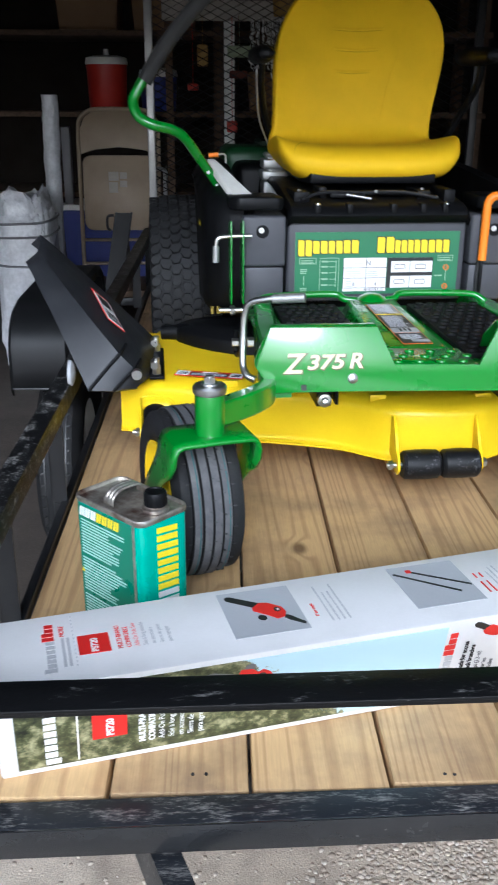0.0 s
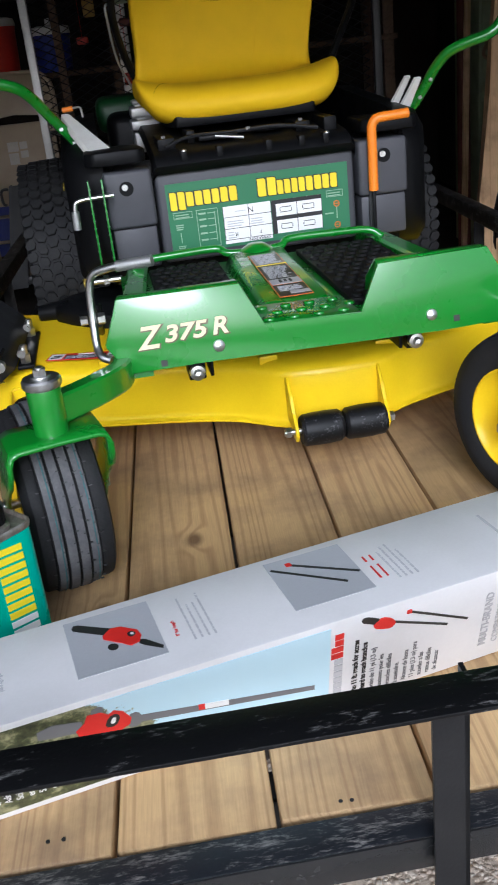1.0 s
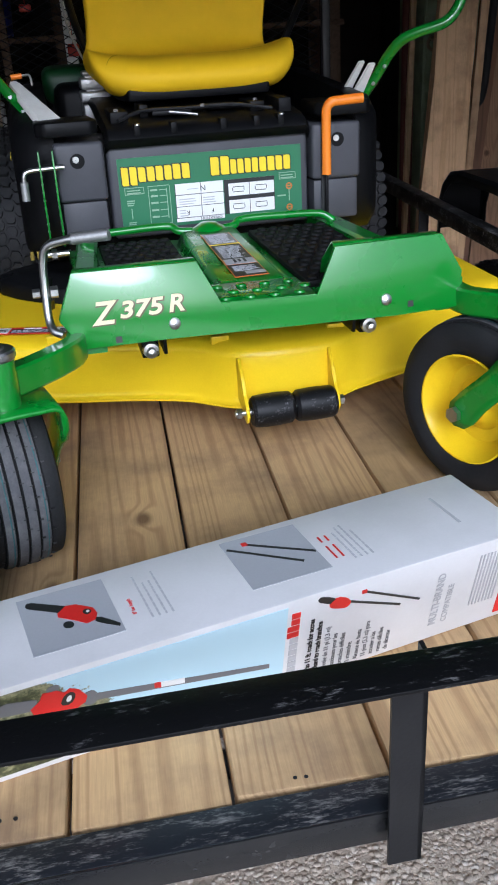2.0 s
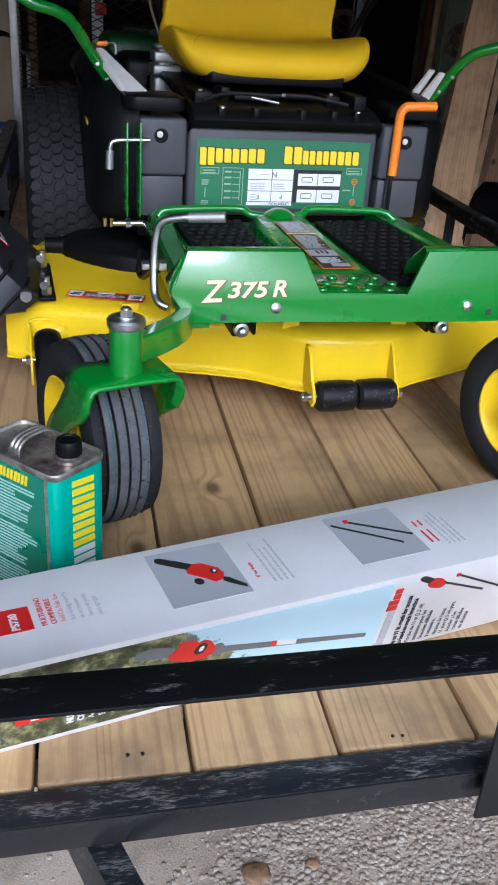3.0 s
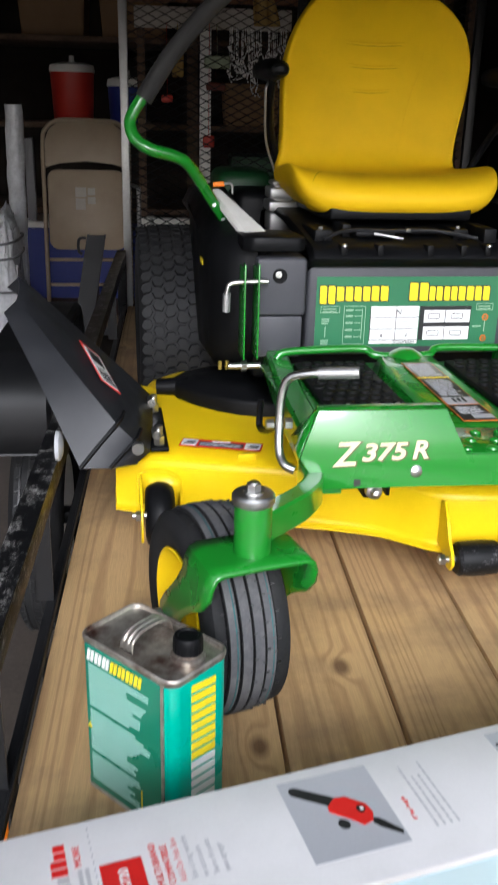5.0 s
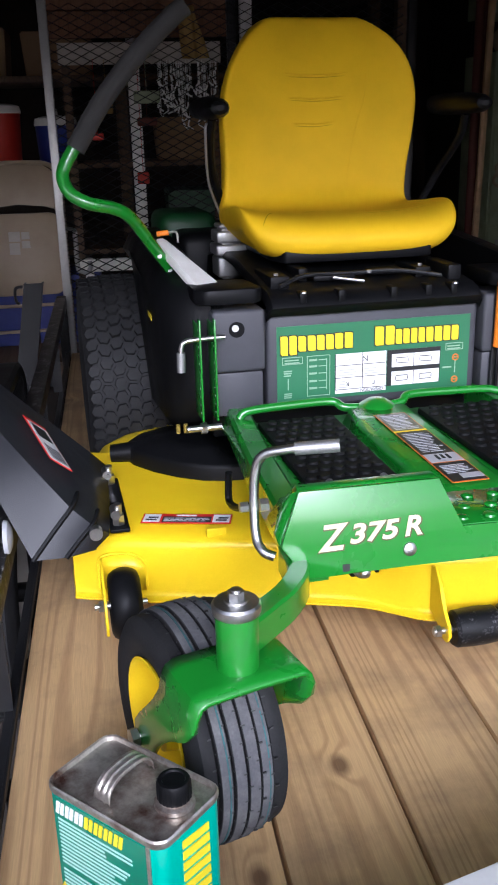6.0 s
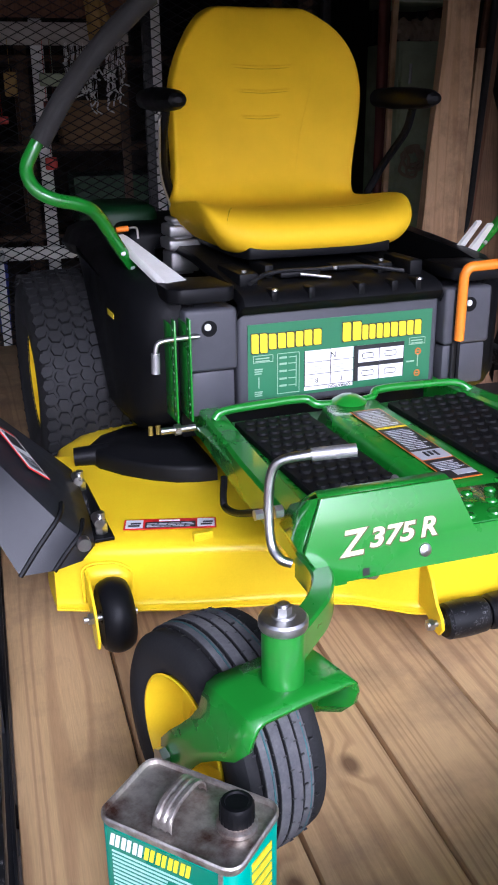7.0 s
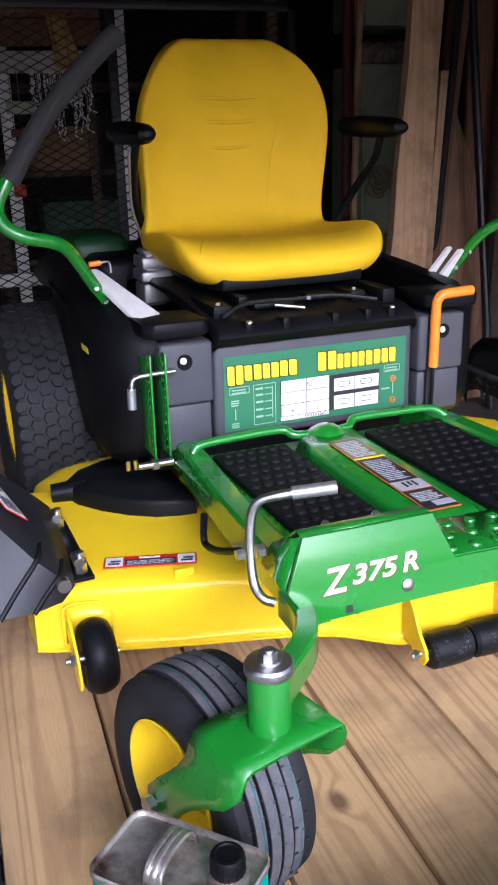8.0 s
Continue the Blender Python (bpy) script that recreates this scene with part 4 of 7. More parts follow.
def chute():
    """Folded-up discharge hood: a flat front wall and a curved top that meet in a ridge."""
    ridge = [(-0.578, -0.238, 0.246), (-0.606, -0.252, 0.276), (-0.638, -0.248, 0.311), (-0.695, -0.202, 0.372), (-0.750, -0.152, 0.432), (-0.802, -0.098, 0.488), (-0.824, -0.070, 0.510)]
    edge = [(-0.606, -0.262, 0.232), (-0.655, -0.280, 0.232), (-0.710, -0.286, 0.236), (-0.752, -0.240, 0.322), (-0.788, -0.200, 0.395), (-0.832, -0.150, 0.475), (-0.845, -0.132, 0.497)]
    rear = [(-0.560, 0.100, 0.252), (-0.595, 0.110, 0.286), (-0.630, 0.105, 0.322), (-0.690, 0.095, 0.384), (-0.748, 0.085, 0.445), (-0.802, 0.072, 0.502), (-0.832, 0.062, 0.530)]
    bm = bmesh.new()
    rows = []
    for q, r, b in zip(edge, ridge, rear):
        q, r, b = Vector(q), Vector(r), Vector(b)
        lift = Vector((0.004, 0, 0.005))
        drop = Vector((-0.05, 0.02, -0.045))
        rows.append([q + Vector((0.004, 0.012, -0.006)), q, q.lerp(r, 0.5), r.lerp(q, 0.03), r.lerp(b, 0.03), r.lerp(b, 0.33) + lift, r.lerp(b, 0.66) + lift, b.lerp(r, 0.03), b, b + drop * 0.5])
    skin(bm, rows)
    c = solid(part("discharge_chute", bm, CHUTE, mower, "raised black plastic grass discharge chute", angle=24), 0.004)
    # moulded ribs across the foot of the hood
    bm = bmesh.new()
    for t in (1, 2):
        a, b = Vector(edge[t]), Vector(ridge[t])
        tube(bm, [a + Vector((0, -0.002, 0)), a.lerp(b, 0.5) + Vector((0, -0.002, 0.001)), b + Vector((0.002, -0.002, 0.002)), b + Vector((0.012, 0.03, 0.012))], 0.0042, seg=6, n=3)
    split("chute_rib", bm, BLACKP, c)
    # warning sticker on the curved top
    bm = bmesh.new()
    m = facing((-0.631, -0.127, 0.3283), (-0.306, 0.89, 0.3285), (-0.605, -0.448, 0.65)) @ Matrix.Diagonal((1.35, 1.15, 1, 1))
    slab(bm, 0, 0, 0.105, 0.052, m, 0.0015)
    lab = part("chute_label", bm, INKR, c, "red and white warning label")
    bm = bmesh.new()
    slab(bm, 0.003, 0.003, 0.096, 0.049, m, 0.0022)
    part("label_panel", bm, INKW, lab)
    bm = bmesh.new()
    bars(bm, 0.008, 0.008, 0.05, 0.044, 6, m, 5, 0.45, 0.3, 0.0028)
    slab(bm, 0.058, 0.010, 0.090, 0.042, m, 0.0028)
    tagged(part("label_print", bm, INKK, lab), kind="stuff")
    # hinge plate, bolts, spring rod
    bm = bmesh.new()
    box(bm, (-0.575, -0.215, 0.236), (-0.540, 0.04, 0.2435), bevel=0.002)
    part("hinge_plate", bm, BLACKP, c)
    bm = bmesh.new()
    for y in (-0.190, 0.012):
        rod(bm, (-0.558, y, 0.2435), (-0.558, y, 0.262), 0.0115, seg=6)
        rod(bm, (-0.558, y, 0.262), (-0.558, y, 0.282), 0.0075, seg=12)
        rod(bm, (-0.563, y - 0.014, 0.266), (-0.563, y + 0.020, 0.266), 0.009, seg=14)
    rod(bm, (-0.602, -0.276, 0.266), (-0.602, -0.258, 0.266), 0.0115, seg=14)
    split("hinge_bolt", bm, CHROME, c)


def caster(x, y, psi, right=False):
    """Front caster: barrel, cap, fork, tyre and rim; the wheel is turned by psi."""
    bm = bmesh.new()
    lathe(bm, [(0.001, 0.318), (0.024, 0.318), (0.025, 0.322), (0.025, 0.388), (0.024, 0.392), (0.001, 0.392)], pose(x, y, 0), seg=28)
    barrel = part("caster_barrel", bm, GREEN, mower)
    bm = bmesh.new()
    lathe(bm, [(0.001, 0.392), (0.027, 0.392), (0.0285, 0.395), (0.0285, 0.403), (0.026, 0.406), (0.014, 0.4065), (0.0135, 0.409), (0.001, 0.409)], pose(x, y, 0), seg=28)
    rod(bm, (x, y, 0.409), (x, y, 0.419), 0.0098, seg=6)
    rod(bm, (x, y, 0.419), (x, y, 0.4215), 0.006, seg=12)
    part("cap", bm, CHROME, barrel, "zinc-plated cap with a hex bolt")
    # arm to the frame
    sx = 1 if right else -1
    bm = bmesh.new()
    xa = 0.30 if right else -0.352
    line = smooth_path([(xa, -0.60, 0.346), (xa + sx * 0.005, -0.665, 0.346), (xa + sx * 0.035, -0.72, 0.350), (x - sx * 0.045, y + 0.045, 0.350), (x - sx * 0.012, y + 0.012, 0.352)], 5)
    rows = []
    for i, p in enumerate(line):
        d = (line[min(i + 1, len(line) - 1)] - line[max(i - 1, 0)]).normalized()
        s = d.cross(Vector((0, 0, 1)))
        rows.append([p + s * a + Vector((0, 0, b)) for a, b in ((-0.012, -0.022), (-0.015, -0.018), (-0.015, 0.018), (-0.012, 0.022), (0.012, 0.022), (0.015, 0.018), (0.015, -0.018), (0.012, -0.022))])
    skin(bm, rows, close=True, caps=True)
    part("caster_arm", bm, GREEN, mower)
    # fork: a bent strap over the tyre
    f = pose(x, y, 0, 0, 0, psi)
    trail, zc, half = 0.1375, 0.160, 0.0745
    leg = [(half + 0.004, 0.136, 0.118, 0.142), (half + 0.004, 0.150, 0.100, 0.156), (half + 0.004, 0.178, 0.080, 0.152), (half + 0.004, 0.205, 0.055, 0.128), (half + 0.003, 0.232, 0.020, 0.100), (half + 0.002, 0.255, -0.018, 0.078), (half, 0.280, -0.040, 0.060), (half - 0.001, 0.300, -0.046, 0.054), (half - 0.006, 0.314, -0.048, 0.052), (half - 0.016, 0.3185, -0.048, 0.052), (0.0, 0.319, -0.047, 0.051)]
    bm = bmesh.new()
    strap = [(-a, z, y0, y1) for a, z, y0, y1 in leg] + [(a, z, y0, y1) for a, z, y0, y1 in leg[-2::-1]]
    skin(bm, [[(a, y0 + (y1 - y0) * k / 4, z) for k in range(5)] for a, z, y0, y1 in strap])
    bmesh.ops.transform(bm, matrix=f, verts=bm.verts)
    fork = solid(part("caster_fork", bm, GREEN, mower, "bent green steel caster fork", angle=28), 0.0065, 0)
    wm = f @ facing((0, trail, zc), (0, 1, 0), (0, 0, 1))
    R = 0.160
    bm = bmesh.new()
    prof = [(0.0965, -0.053), (0.101, -0.058), (0.125, -0.064), (0.143, -0.061), (0.153, -0.0535)]
    # six ribs round the tread, parted by narrow grooves
    grooves = []
    for k in range(6):
        z0 = -0.0535 + k * 0.0180
        crown = R - 0.009 * ((z0 + 0.0085) / 0.0535) ** 2
        prof += [(crown - 0.0008, z0), (crown, z0 + 0.002), (crown, z0 + 0.0136), (crown - 0.0008, z0 + 0.0153)]
        if k < 5:
            prof += [(crown - 0.006, z0 + 0.0157), (crown - 0.006, z0 + 0.0176)]
            grooves.append((crown, z0 + 0.0166))
    prof += [(0.152, 0.0565), (0.143, 0.061), (0.125, 0.064), (0.101, 0.058), (0.0965, 0.053)]
    lathe(bm, prof, wm, seg=64)
    tyre = part("tyre", bm, RUBBER, fork, "ribbed black rubber caster tyre")
    # rubbed running surface on the ribs
    bm = bmesh.new()
    for k in range(1, 5):
        z0 = -0.0535 + k * 0.0180
        crown = R - 0.009 * ((z0 + 0.0085) / 0.0535) ** 2
        lathe(bm, [(crown - 0.002, z0 + 0.0004), (crown + 0.0004, z0 + 0.0012), (crown + 0.0004, z0 + 0.0142), (crown - 0.002, z0 + 0.0150)], wm, seg=64)
    split("tread_rib", bm, WORN, tyre, "grey rubbed tread rib")
    # tiny black bars on the tread paint the shade of cut slits
    bm = bmesh.new()
    for q, (crown, zg) in enumerate(grooves):
        for k in range(52):
            a = 2 * math.pi * (k + 0.37 * q) / 52
            s = 1 if (k + q) % 2 else -1
            box(bm, (crown - 0.002, -0.0009, zg + (0.0008 if s > 0 else -0.0058)), (crown + 0.0007, 0.0009, zg + (0.0058 if s > 0 else -0.0008)), wm @ pose(0, 0, 0, 0, 0, math.degrees(a)))
    tagged(part("sipe_shade", bm, INKK, tyre), kind="stuff")
    bm = bmesh.new()
    for z in (-0.0247, 0.0290):
        rr = R - 0.0012 - 0.009 * (z / 0.0535) ** 2
        lathe(bm, [(rr, z - 0.001), (rr + 0.0022, z - 0.001), (rr + 0.0022, z + 0.001), (rr, z + 0.001)], wm, seg=48)
    split("tread_stripe", bm, STRIPE, fork, "faint blue-green moulding stripes in the tread")
    bm = bmesh.new()
    lathe(bm, [(0.0180, -0.0567), (0.0280, -0.0546), (0.0330, -0.0315), (0.0500, -0.0147), (0.0720, -0.0168), (0.0830, -0.0357), (0.0900, -0.0525), (0.0970, -0.0609), (0.1005, -0.0604), (0.0920, -0.0483), (0.0920, 0.0483), (0.1005, 0.0604), (0.0970, 0.0609), (0.0900, 0.0525), (0.0830, 0.0357), (0.0720, 0.0168), (0.0500, 0.0147), (0.0330, 0.0315), (0.0280, 0.0546), (0.0180, 0.0567)], wm, seg=40)
    part("rim", bm, YELLOW, fork, "yellow steel wheel rim")
    bm = bmesh.new()
    bmv = rod(bm, (-half - 0.016, trail, zc), (half + 0.016, trail, zc), 0.008)
    for s in (-1, 1):
        nut(bm, (s * (half + 0.0095), trail, zc), (s, 0, 0), 0.014, 0.010)
    bmesh.ops.transform(bm, matrix=f, verts=bm.verts)
    part("axle_bolt", bm, CHROME, fork)


def rear_wheel(x, y, side):
    R, W = 0.285, 0.215
    wm = facing((x, y, R), (0, 1, 0), (0, 0, 1))
    bm = bmesh.new()
    h = W / 2
    lathe(bm, [(0.125, -h * 0.80), (0.15, -h * 0.95), (0.20, -h), (0.245, -h * 0.97), (0.264, -h * 0.85), (0.269, -h * 0.6), (0.270, 0), (0.269, h * 0.6), (0.264, h * 0.85), (0.245, h * 0.97), (0.20, h), (0.15, h * 0.95), (0.125, h * 0.80)], wm, seg=64)
    tyre = part("drive_wheel", bm, RUBBER, mower, "wide black turf tyre with a block tread")
    # staggered six-sided blocks
    bm = bmesh.new()
    n, cols = 54, 7
    pitch, wide = 2 * math.pi / n, 0.0298
    for j in range(cols):
        z = (j - (cols - 1) / 2) * wide
        drop = 0.010 * (abs(z) / 0.1) ** 3
        for k in range(n):
            a0 = pitch * (k + (0.5 if j % 2 else 0))
            lo, hi = [], []
            for u, v in ((-0.5, -0.36), (-0.5, 0.36), (0.0, 0.60), (0.5, 0.36), (0.5, -0.36), (0.0, -0.60)):
                u += (0.14 if j % 2 else -0.14) * v
                lo.append(bm.verts.new((0.266 * math.cos(a0 + u * pitch * 0.82), 0.266 * math.sin(a0 + u * pitch * 0.82), z + v * wide * 0.86)))
                r1 = 0.2795 - drop
                hi.append(bm.verts.new((r1 * math.cos(a0 + u * pitch * 0.74), r1 * math.sin(a0 + u * pitch * 0.74), z + v * wide * 0.78)))
            bm.faces.new(hi)
            for q in range(6):
                bm.faces.new((lo[q], lo[(q + 1) % 6], hi[(q + 1) % 6], hi[q]))
    bmesh.ops.transform(bm, matrix=wm, verts=bm.verts)
    tagged(part("tread", bm, RUBBER, tyre), kind="stuff")
    bm = bmesh.new()
    lathe(bm, [(0.03, -0.03), (0.09, -0.03), (0.115, -0.075), (0.128, -0.088), (0.132, -0.088), (0.126, -0.07), (0.126, 0.07), (0.132, 0.088), (0.128, 0.088), (0.115, 0.075), (0.09, 0.03), (0.03, 0.03)], wm, seg=40)
    part("rim", bm, YELLOW, tyre, "yellow steel wheel rim")
    bm = bmesh.new()
    for k in range(5):
        a = 2 * math.pi * k / 5
        c = Vector((x + side * 0.032, y + 0.055 * math.cos(a), R + 0.055 * math.sin(a)))
        nut(bm, c, (side, 0, 0), 0.012, 0.012)
    split("lug_bolt", bm, CHROME, tyre)


mower_deck()
chute()
caster(-0.469, -0.802, 14)
caster(0.402, -0.806, 24, right=True)
rear_wheel(-0.464, 0.655, -1)
rear_wheel(0.468, 0.655, 1)


def foot_platform():
    # front plate with a stepped notch
    bm = bmesh.new()
    outline = [(-0.343, 0.340), (-0.376, 0.388), (-0.349, 0.4595), (-0.151, 0.4575), (-0.119, 0.386), (0.044, 0.381), (0.077, 0.4565), (0.265, 0.4590), (0.300, 0.395), (0.290, 0.335), (0.18, 0.333), (-0.05, 0.338), (-0.2, 0.341)]
    prism(bm, outline, 0.006, facing((0, -0.653, 0), (1, 0, 0), (0, 0, 1)), bevel=0.0015, seg=2)
    plate = part("front_plate", bm, GREEN, mower, "glossy green front plate of the foot platform")
    for x0, x1 in ((-0.349, -0.151), (0.077, 0.265)):
        bm = bmesh.new()
        skin(bm, [[(x0, -0.650, 0.4555), (x1, -0.650, 0.4555)], [(x0 + 0.002, -0.643, 0.4590), (x1 - 0.002, -0.643, 0.4590)], [(x0 + 0.004, -0.630, 0.4590), (x1 - 0.004, -0.630, 0.4580)], [(x0 + 0.006, -0.560, 0.415), (x1 - 0.006, -0.560, 0.415)], [(x0 + 0.006, -0.545, 0.39), (x1 - 0.006, -0.545, 0.39)]])
        solid(part("toe_rest", bm, GREEN, plate, angle=50), 0.004)
        bm = bmesh.new()
        for k in range(2):
            xx = x0 + (x1 - x0) * (0.3 + 0.4 * k)
            rod(bm, (xx, -0.60, 0.440), (xx - 0.0, -0.606, 0.4475), 0.006, seg=12)
        split("toe_bolt", bm, CHROME, plate)
    for x, s in ((-0.3485, -1), (0.2645, 1)):
        bm = bmesh.new()
        skin(bm, [[(x, -0.648, 0.457), (x + s * 0.028, -0.646, 0.388), (x + s * 0.0, -0.646, 0.342)], [(x, -0.55, 0.41), (x + s * 0.02, -0.55, 0.385), (x + s * 0.0, -0.55, 0.342)]])
        solid(part("plate_cheek", bm, GREEN, plate), 0.004)
    bm = bmesh.new()
    for x, z in ((-0.197, 0.365), (0.162, 0.362)):
        lathe(bm, [(0.001, 0.006), (0.005, 0.0055), (0.0092, 0.003), (0.0098, 0), (0.001, 0)], facing((x, -0.659, z), (1, 0, 0), (0, 0, 1)), seg=18)
    split("carriage_bolt", bm, CHROME, plate)
    # square holes are flat black patches that paint the shade inside
    bm = bmesh.new()
    for x in (-0.288, 0.205):
        slab(bm, x - 0.005, 0.345, x + 0.005, 0.355, facing((0, -0.6592, 0), (1, 0, 0), (0, 0, 1)), 0.0006)
    split("hole_shade", bm, INKK, plate)
    # model lettering with a pale field behind it
    m = facing((-0.324, -0.6597, 0.386), (1, 0, 0.012), (0, 0, 1))
    for body_text, x, y, size, wide in (("Z", -0.001, -0.009, 0.050, 1.02), ("375", 0.0405, -0.003, 0.036, 1.28), ("R", 0.1185, -0.003, 0.038, 1.12)):
        writing("model_letters", body_text, size, m @ pose(x, y, 0), INKC, plate, 0.0008, 0.2, wide, 0.0009)
        writing("letter_shadow", body_text, size, m @ pose(x + 0.0012, y - 0.0012, -0.0007), SHADE, plate, 0.0003, 0.2, wide, 0.0022)
    # the plate and all on it lean back a little
    lean = Matrix(((1, 0, 0, 0), (0, 1, 0.15, -0.15 * 0.338), (0, 0, 1, 0), (0, 0, 0, 1)))
    for data in {plate.data} | {o.data for o in plate.children_recursive}:
        data.transform(lean)
    # floor pan
    bm = bmesh.new()
    box(bm, (-0.335, -0.645, 0.352), (0.285, -0.045, 0.362), bevel=0.002)
    pan = part("floor_pan", bm, GREEN, mower)
    bm = bmesh.new()
    skin(bm, [[(-0.130, -0.648, 0.3825), (0.046, -0.648, 0.3765)], [(-0.132, -0.640, 0.3860), (0.048, -0.640, 0.380)], [(-0.12, -0.53, 0.386), (0.04, -0.53, 0.383)], [(-0.118, -0.52, 0.372), (0.038, -0.52, 0.372)]])
    tread = solid(part("step_tread", bm, GREEN, pan, "green step with raised round studs"), 0.004)
    bm = bmesh.new()
    for i in range(4):
        for j in range(3):
            x, y = -0.105 + 0.042 * i + 0.02 * (j % 2), -0.622 + 0.036 * j
            lathe(bm, [(0.010, 0.0), (0.0085, 0.003), (0.004, 0.0042), (0.001, 0.0042), (0.001, 0)], pose(x, y, 0.3855 - 0.03 * (x + 0.13) * 0.9 * 0.6), seg=12)
    tagged(part("stud", bm, GREEN, tread), kind="stuff")
    # rubber mats with knobs
    for x0, x1 in ((-0.272, -0.118), (0.058, 0.235)):
        bm = bmesh.new()
        box(bm, (x0, -0.54, 0.362), (x1, -0.085, 0.376), bevel=0.004)
        mt = part("foot_mat", bm, MATR, pan, "black rubber foot mat with raised knobs")
        bm = bmesh.new()
        for i in range(6):
            for j in range(14):
                x, y = x0 + 0.014 + (x1 - x0 - 0.028) * (i + 0.5 * (j % 2)) / 5.5, -0.525 + 0.0325 * j
                if x < x1 - 0.010:
                    rod(bm, (x, y, 0.3755), (x, y, 0.3800), 0.0112, 0.0092, seg=10)
        tagged(part("knob", bm, MATR, mt, angle=60), kind="stuff")
    # raised tunnel between the mats, with warning labels
    bm = bmesh.new()
    rows = []
    for y, z in ((-0.54, 0.374), (-0.50, 0.382), (-0.16, 0.387), (-0.10, 0.390)):
        rows.append([(-0.105, y, 0.362), (-0.092, y, z - 0.003), (-0.085, y, z), (0.020, y, z), (0.027, y, z - 0.003), (0.04, y, 0.362)])
    skin(bm, rows)
    tun = solid(part("tunnel", bm, GREEN, pan, angle=50), 0.003)
    bm = bmesh.new()
    lathe(bm, [(0.001, 0.022), (0.018, 0.020), (0.034, 0.010), (0.042, 0.0), (0.001, 0)], pose(-0.030, -0.088, 0.382), seg=28)
    part("pivot_dome", bm, GREEN, tun)
    m = facing((-0.062, -0.50, 0.3852), (1, 0, 0), (0, 1, 0.0147)) @ Matrix.Diagonal((0.8, 1, 1, 1))
    bm = bmesh.new()
    slab(bm, 0, 0, 0.078, 0.345, m, 0.001)
    lab = part("warning_label", bm, INKO, tun, "long black and orange warning label")
    bm = bmesh.new()
    slab(bm, 0.0025, 0.003, 0.0755, 0.080, m, 0.0016)
    slab(bm, 0.0025, 0.123, 0.0755, 0.238, m, 0.0016)
    split("label_field", bm, INKK, lab)
    bm = bmesh.new()
    slab(bm, 0.0025, 0.243, 0.0755, 0.342, m, 0.0016)
    split("label_field", bm, LABELK, lab)
    bm = bmesh.new()
    slab(bm, 0.004, 0.085, 0.0755, 0.122, m, 0.0016)
    slab(bm, 0.03, 0.012, 0.0755, 0.03, m, 0.0022)
    bars(bm, 0.010, 0.035, 0.070, 0.072, 6, m, 8, 0.4, 0.3, 0.0022, 0.4)
    bars(bm, 0.010, 0.132, 0.070, 0.230, 13, m, 9, 0.32, 0.3, 0.0022, 0.4)
    tagged(part("label_print", bm, INKG, lab), kind="stuff")
    bm = bmesh.new()
    bars(bm, 0.010, 0.252, 0.070, 0.335, 11, m, 10, 0.35, 0.2, 0.0022, 0.4)
    tagged(part("label_print", bm, INKG, lab), kind="stuff")
    bm = bmesh.new()
    slab(bm, 0.0, 0.2375, 0.078, 0.2435, m, 0.0022)
    part("label_band", bm, INKY, lab)
    bm = bmesh.new()
    for k in range(3):
        slab(bm, 0.025 + k * 0.012, 0.095 + 0.004 * (k % 2), 0.031 + k * 0.012, 0.115, m, 0.0024)
    tagged(part("label_sketch", bm, INKK, lab), kind="stuff")
    # rear bar with two dips, side beams
    bm = bmesh.new()
    tube(bm, [(-0.305, -0.065, 0.378), (-0.285, -0.062, 0.392), (-0.20, -0.060, 0.396), (-0.115, -0.060, 0.396), (-0.085, -0.075, 0.385), (0.02, -0.075, 0.385), (0.05, -0.060, 0.396), (0.14, -0.060, 0.396), (0.23, -0.062, 0.392), (0.262, -0.075, 0.375)], 0.0085, seg=12)
    part("rear_bar", bm, GREEN, pan)
    for x0, x1, xb in ((-0.338, -0.292, -0.300), (0.250, 0.296, 0.262)):
        bm = bmesh.new()
        rows = []
        for y, z, dx in ((0.35, 0.335, 0.04 if x0 < 0 else -0.03), (0.0, 0.348, 0.024 if x0 < 0 else -0.015), (-0.30, 0.352, 0.0), (-0.64, 0.356, -0.015 if x0 < 0 else 0.01)):
            a, b = x0 + dx, x1 + dx
            rows.append([(a, y, z - 0.03), (a, y, z + 0.024), (a + 0.006, y, z + 0.03), (b - 0.006, y, z + 0.03), (b, y, z + 0.024), (b, y, z - 0.03)])
        skin(bm, rows, close=True, caps=True)
        part("side_beam", bm, GREEN, mower)
    # black strut and latch beside the left beam
    bm = bmesh.new()
    tube(bm, [(-0.385, -0.355, 0.385), (-0.386, -0.352, 0.345), (-0.386, -0.365, 0.335), (-0.386, -0.42, 0.350), (-0.385, -0.505, 0.388)], 0.006, seg=8)
    part("lift_strut", bm, BLACKP, mower)
    # parking pedal
    bm = bmesh.new()
    tube(bm, [(-0.372, -0.600, 0.350), (-0.386, -0.592, 0.356), (-0.392, -0.575, 0.372), (-0.391, -0.562, 0.415), (-0.388, -0.560, 0.462), (-0.378, -0.566, 0.488), (-0.350, -0.580, 0.498), (-0.318, -0.592, 0.502), (-0.285, -0.603, 0.505)], 0.0068, seg=12)
    ped = part("pedal_rod", bm, CHROME, mower, "bent chrome pedal rod")
    bm = bmesh.new()
    rod(bm, (-0.338, -0.584, 0.4995), (-0.281, -0.6045, 0.5055), 0.0092, seg=18)
    part("pedal_sleeve", bm, GALV, ped, "pale knurled sleeve")
    bm = bmesh.new()
    nut(bm, (-0.383, -0.562, 0.413), (1, 0, 0), 0.010, 0.012)
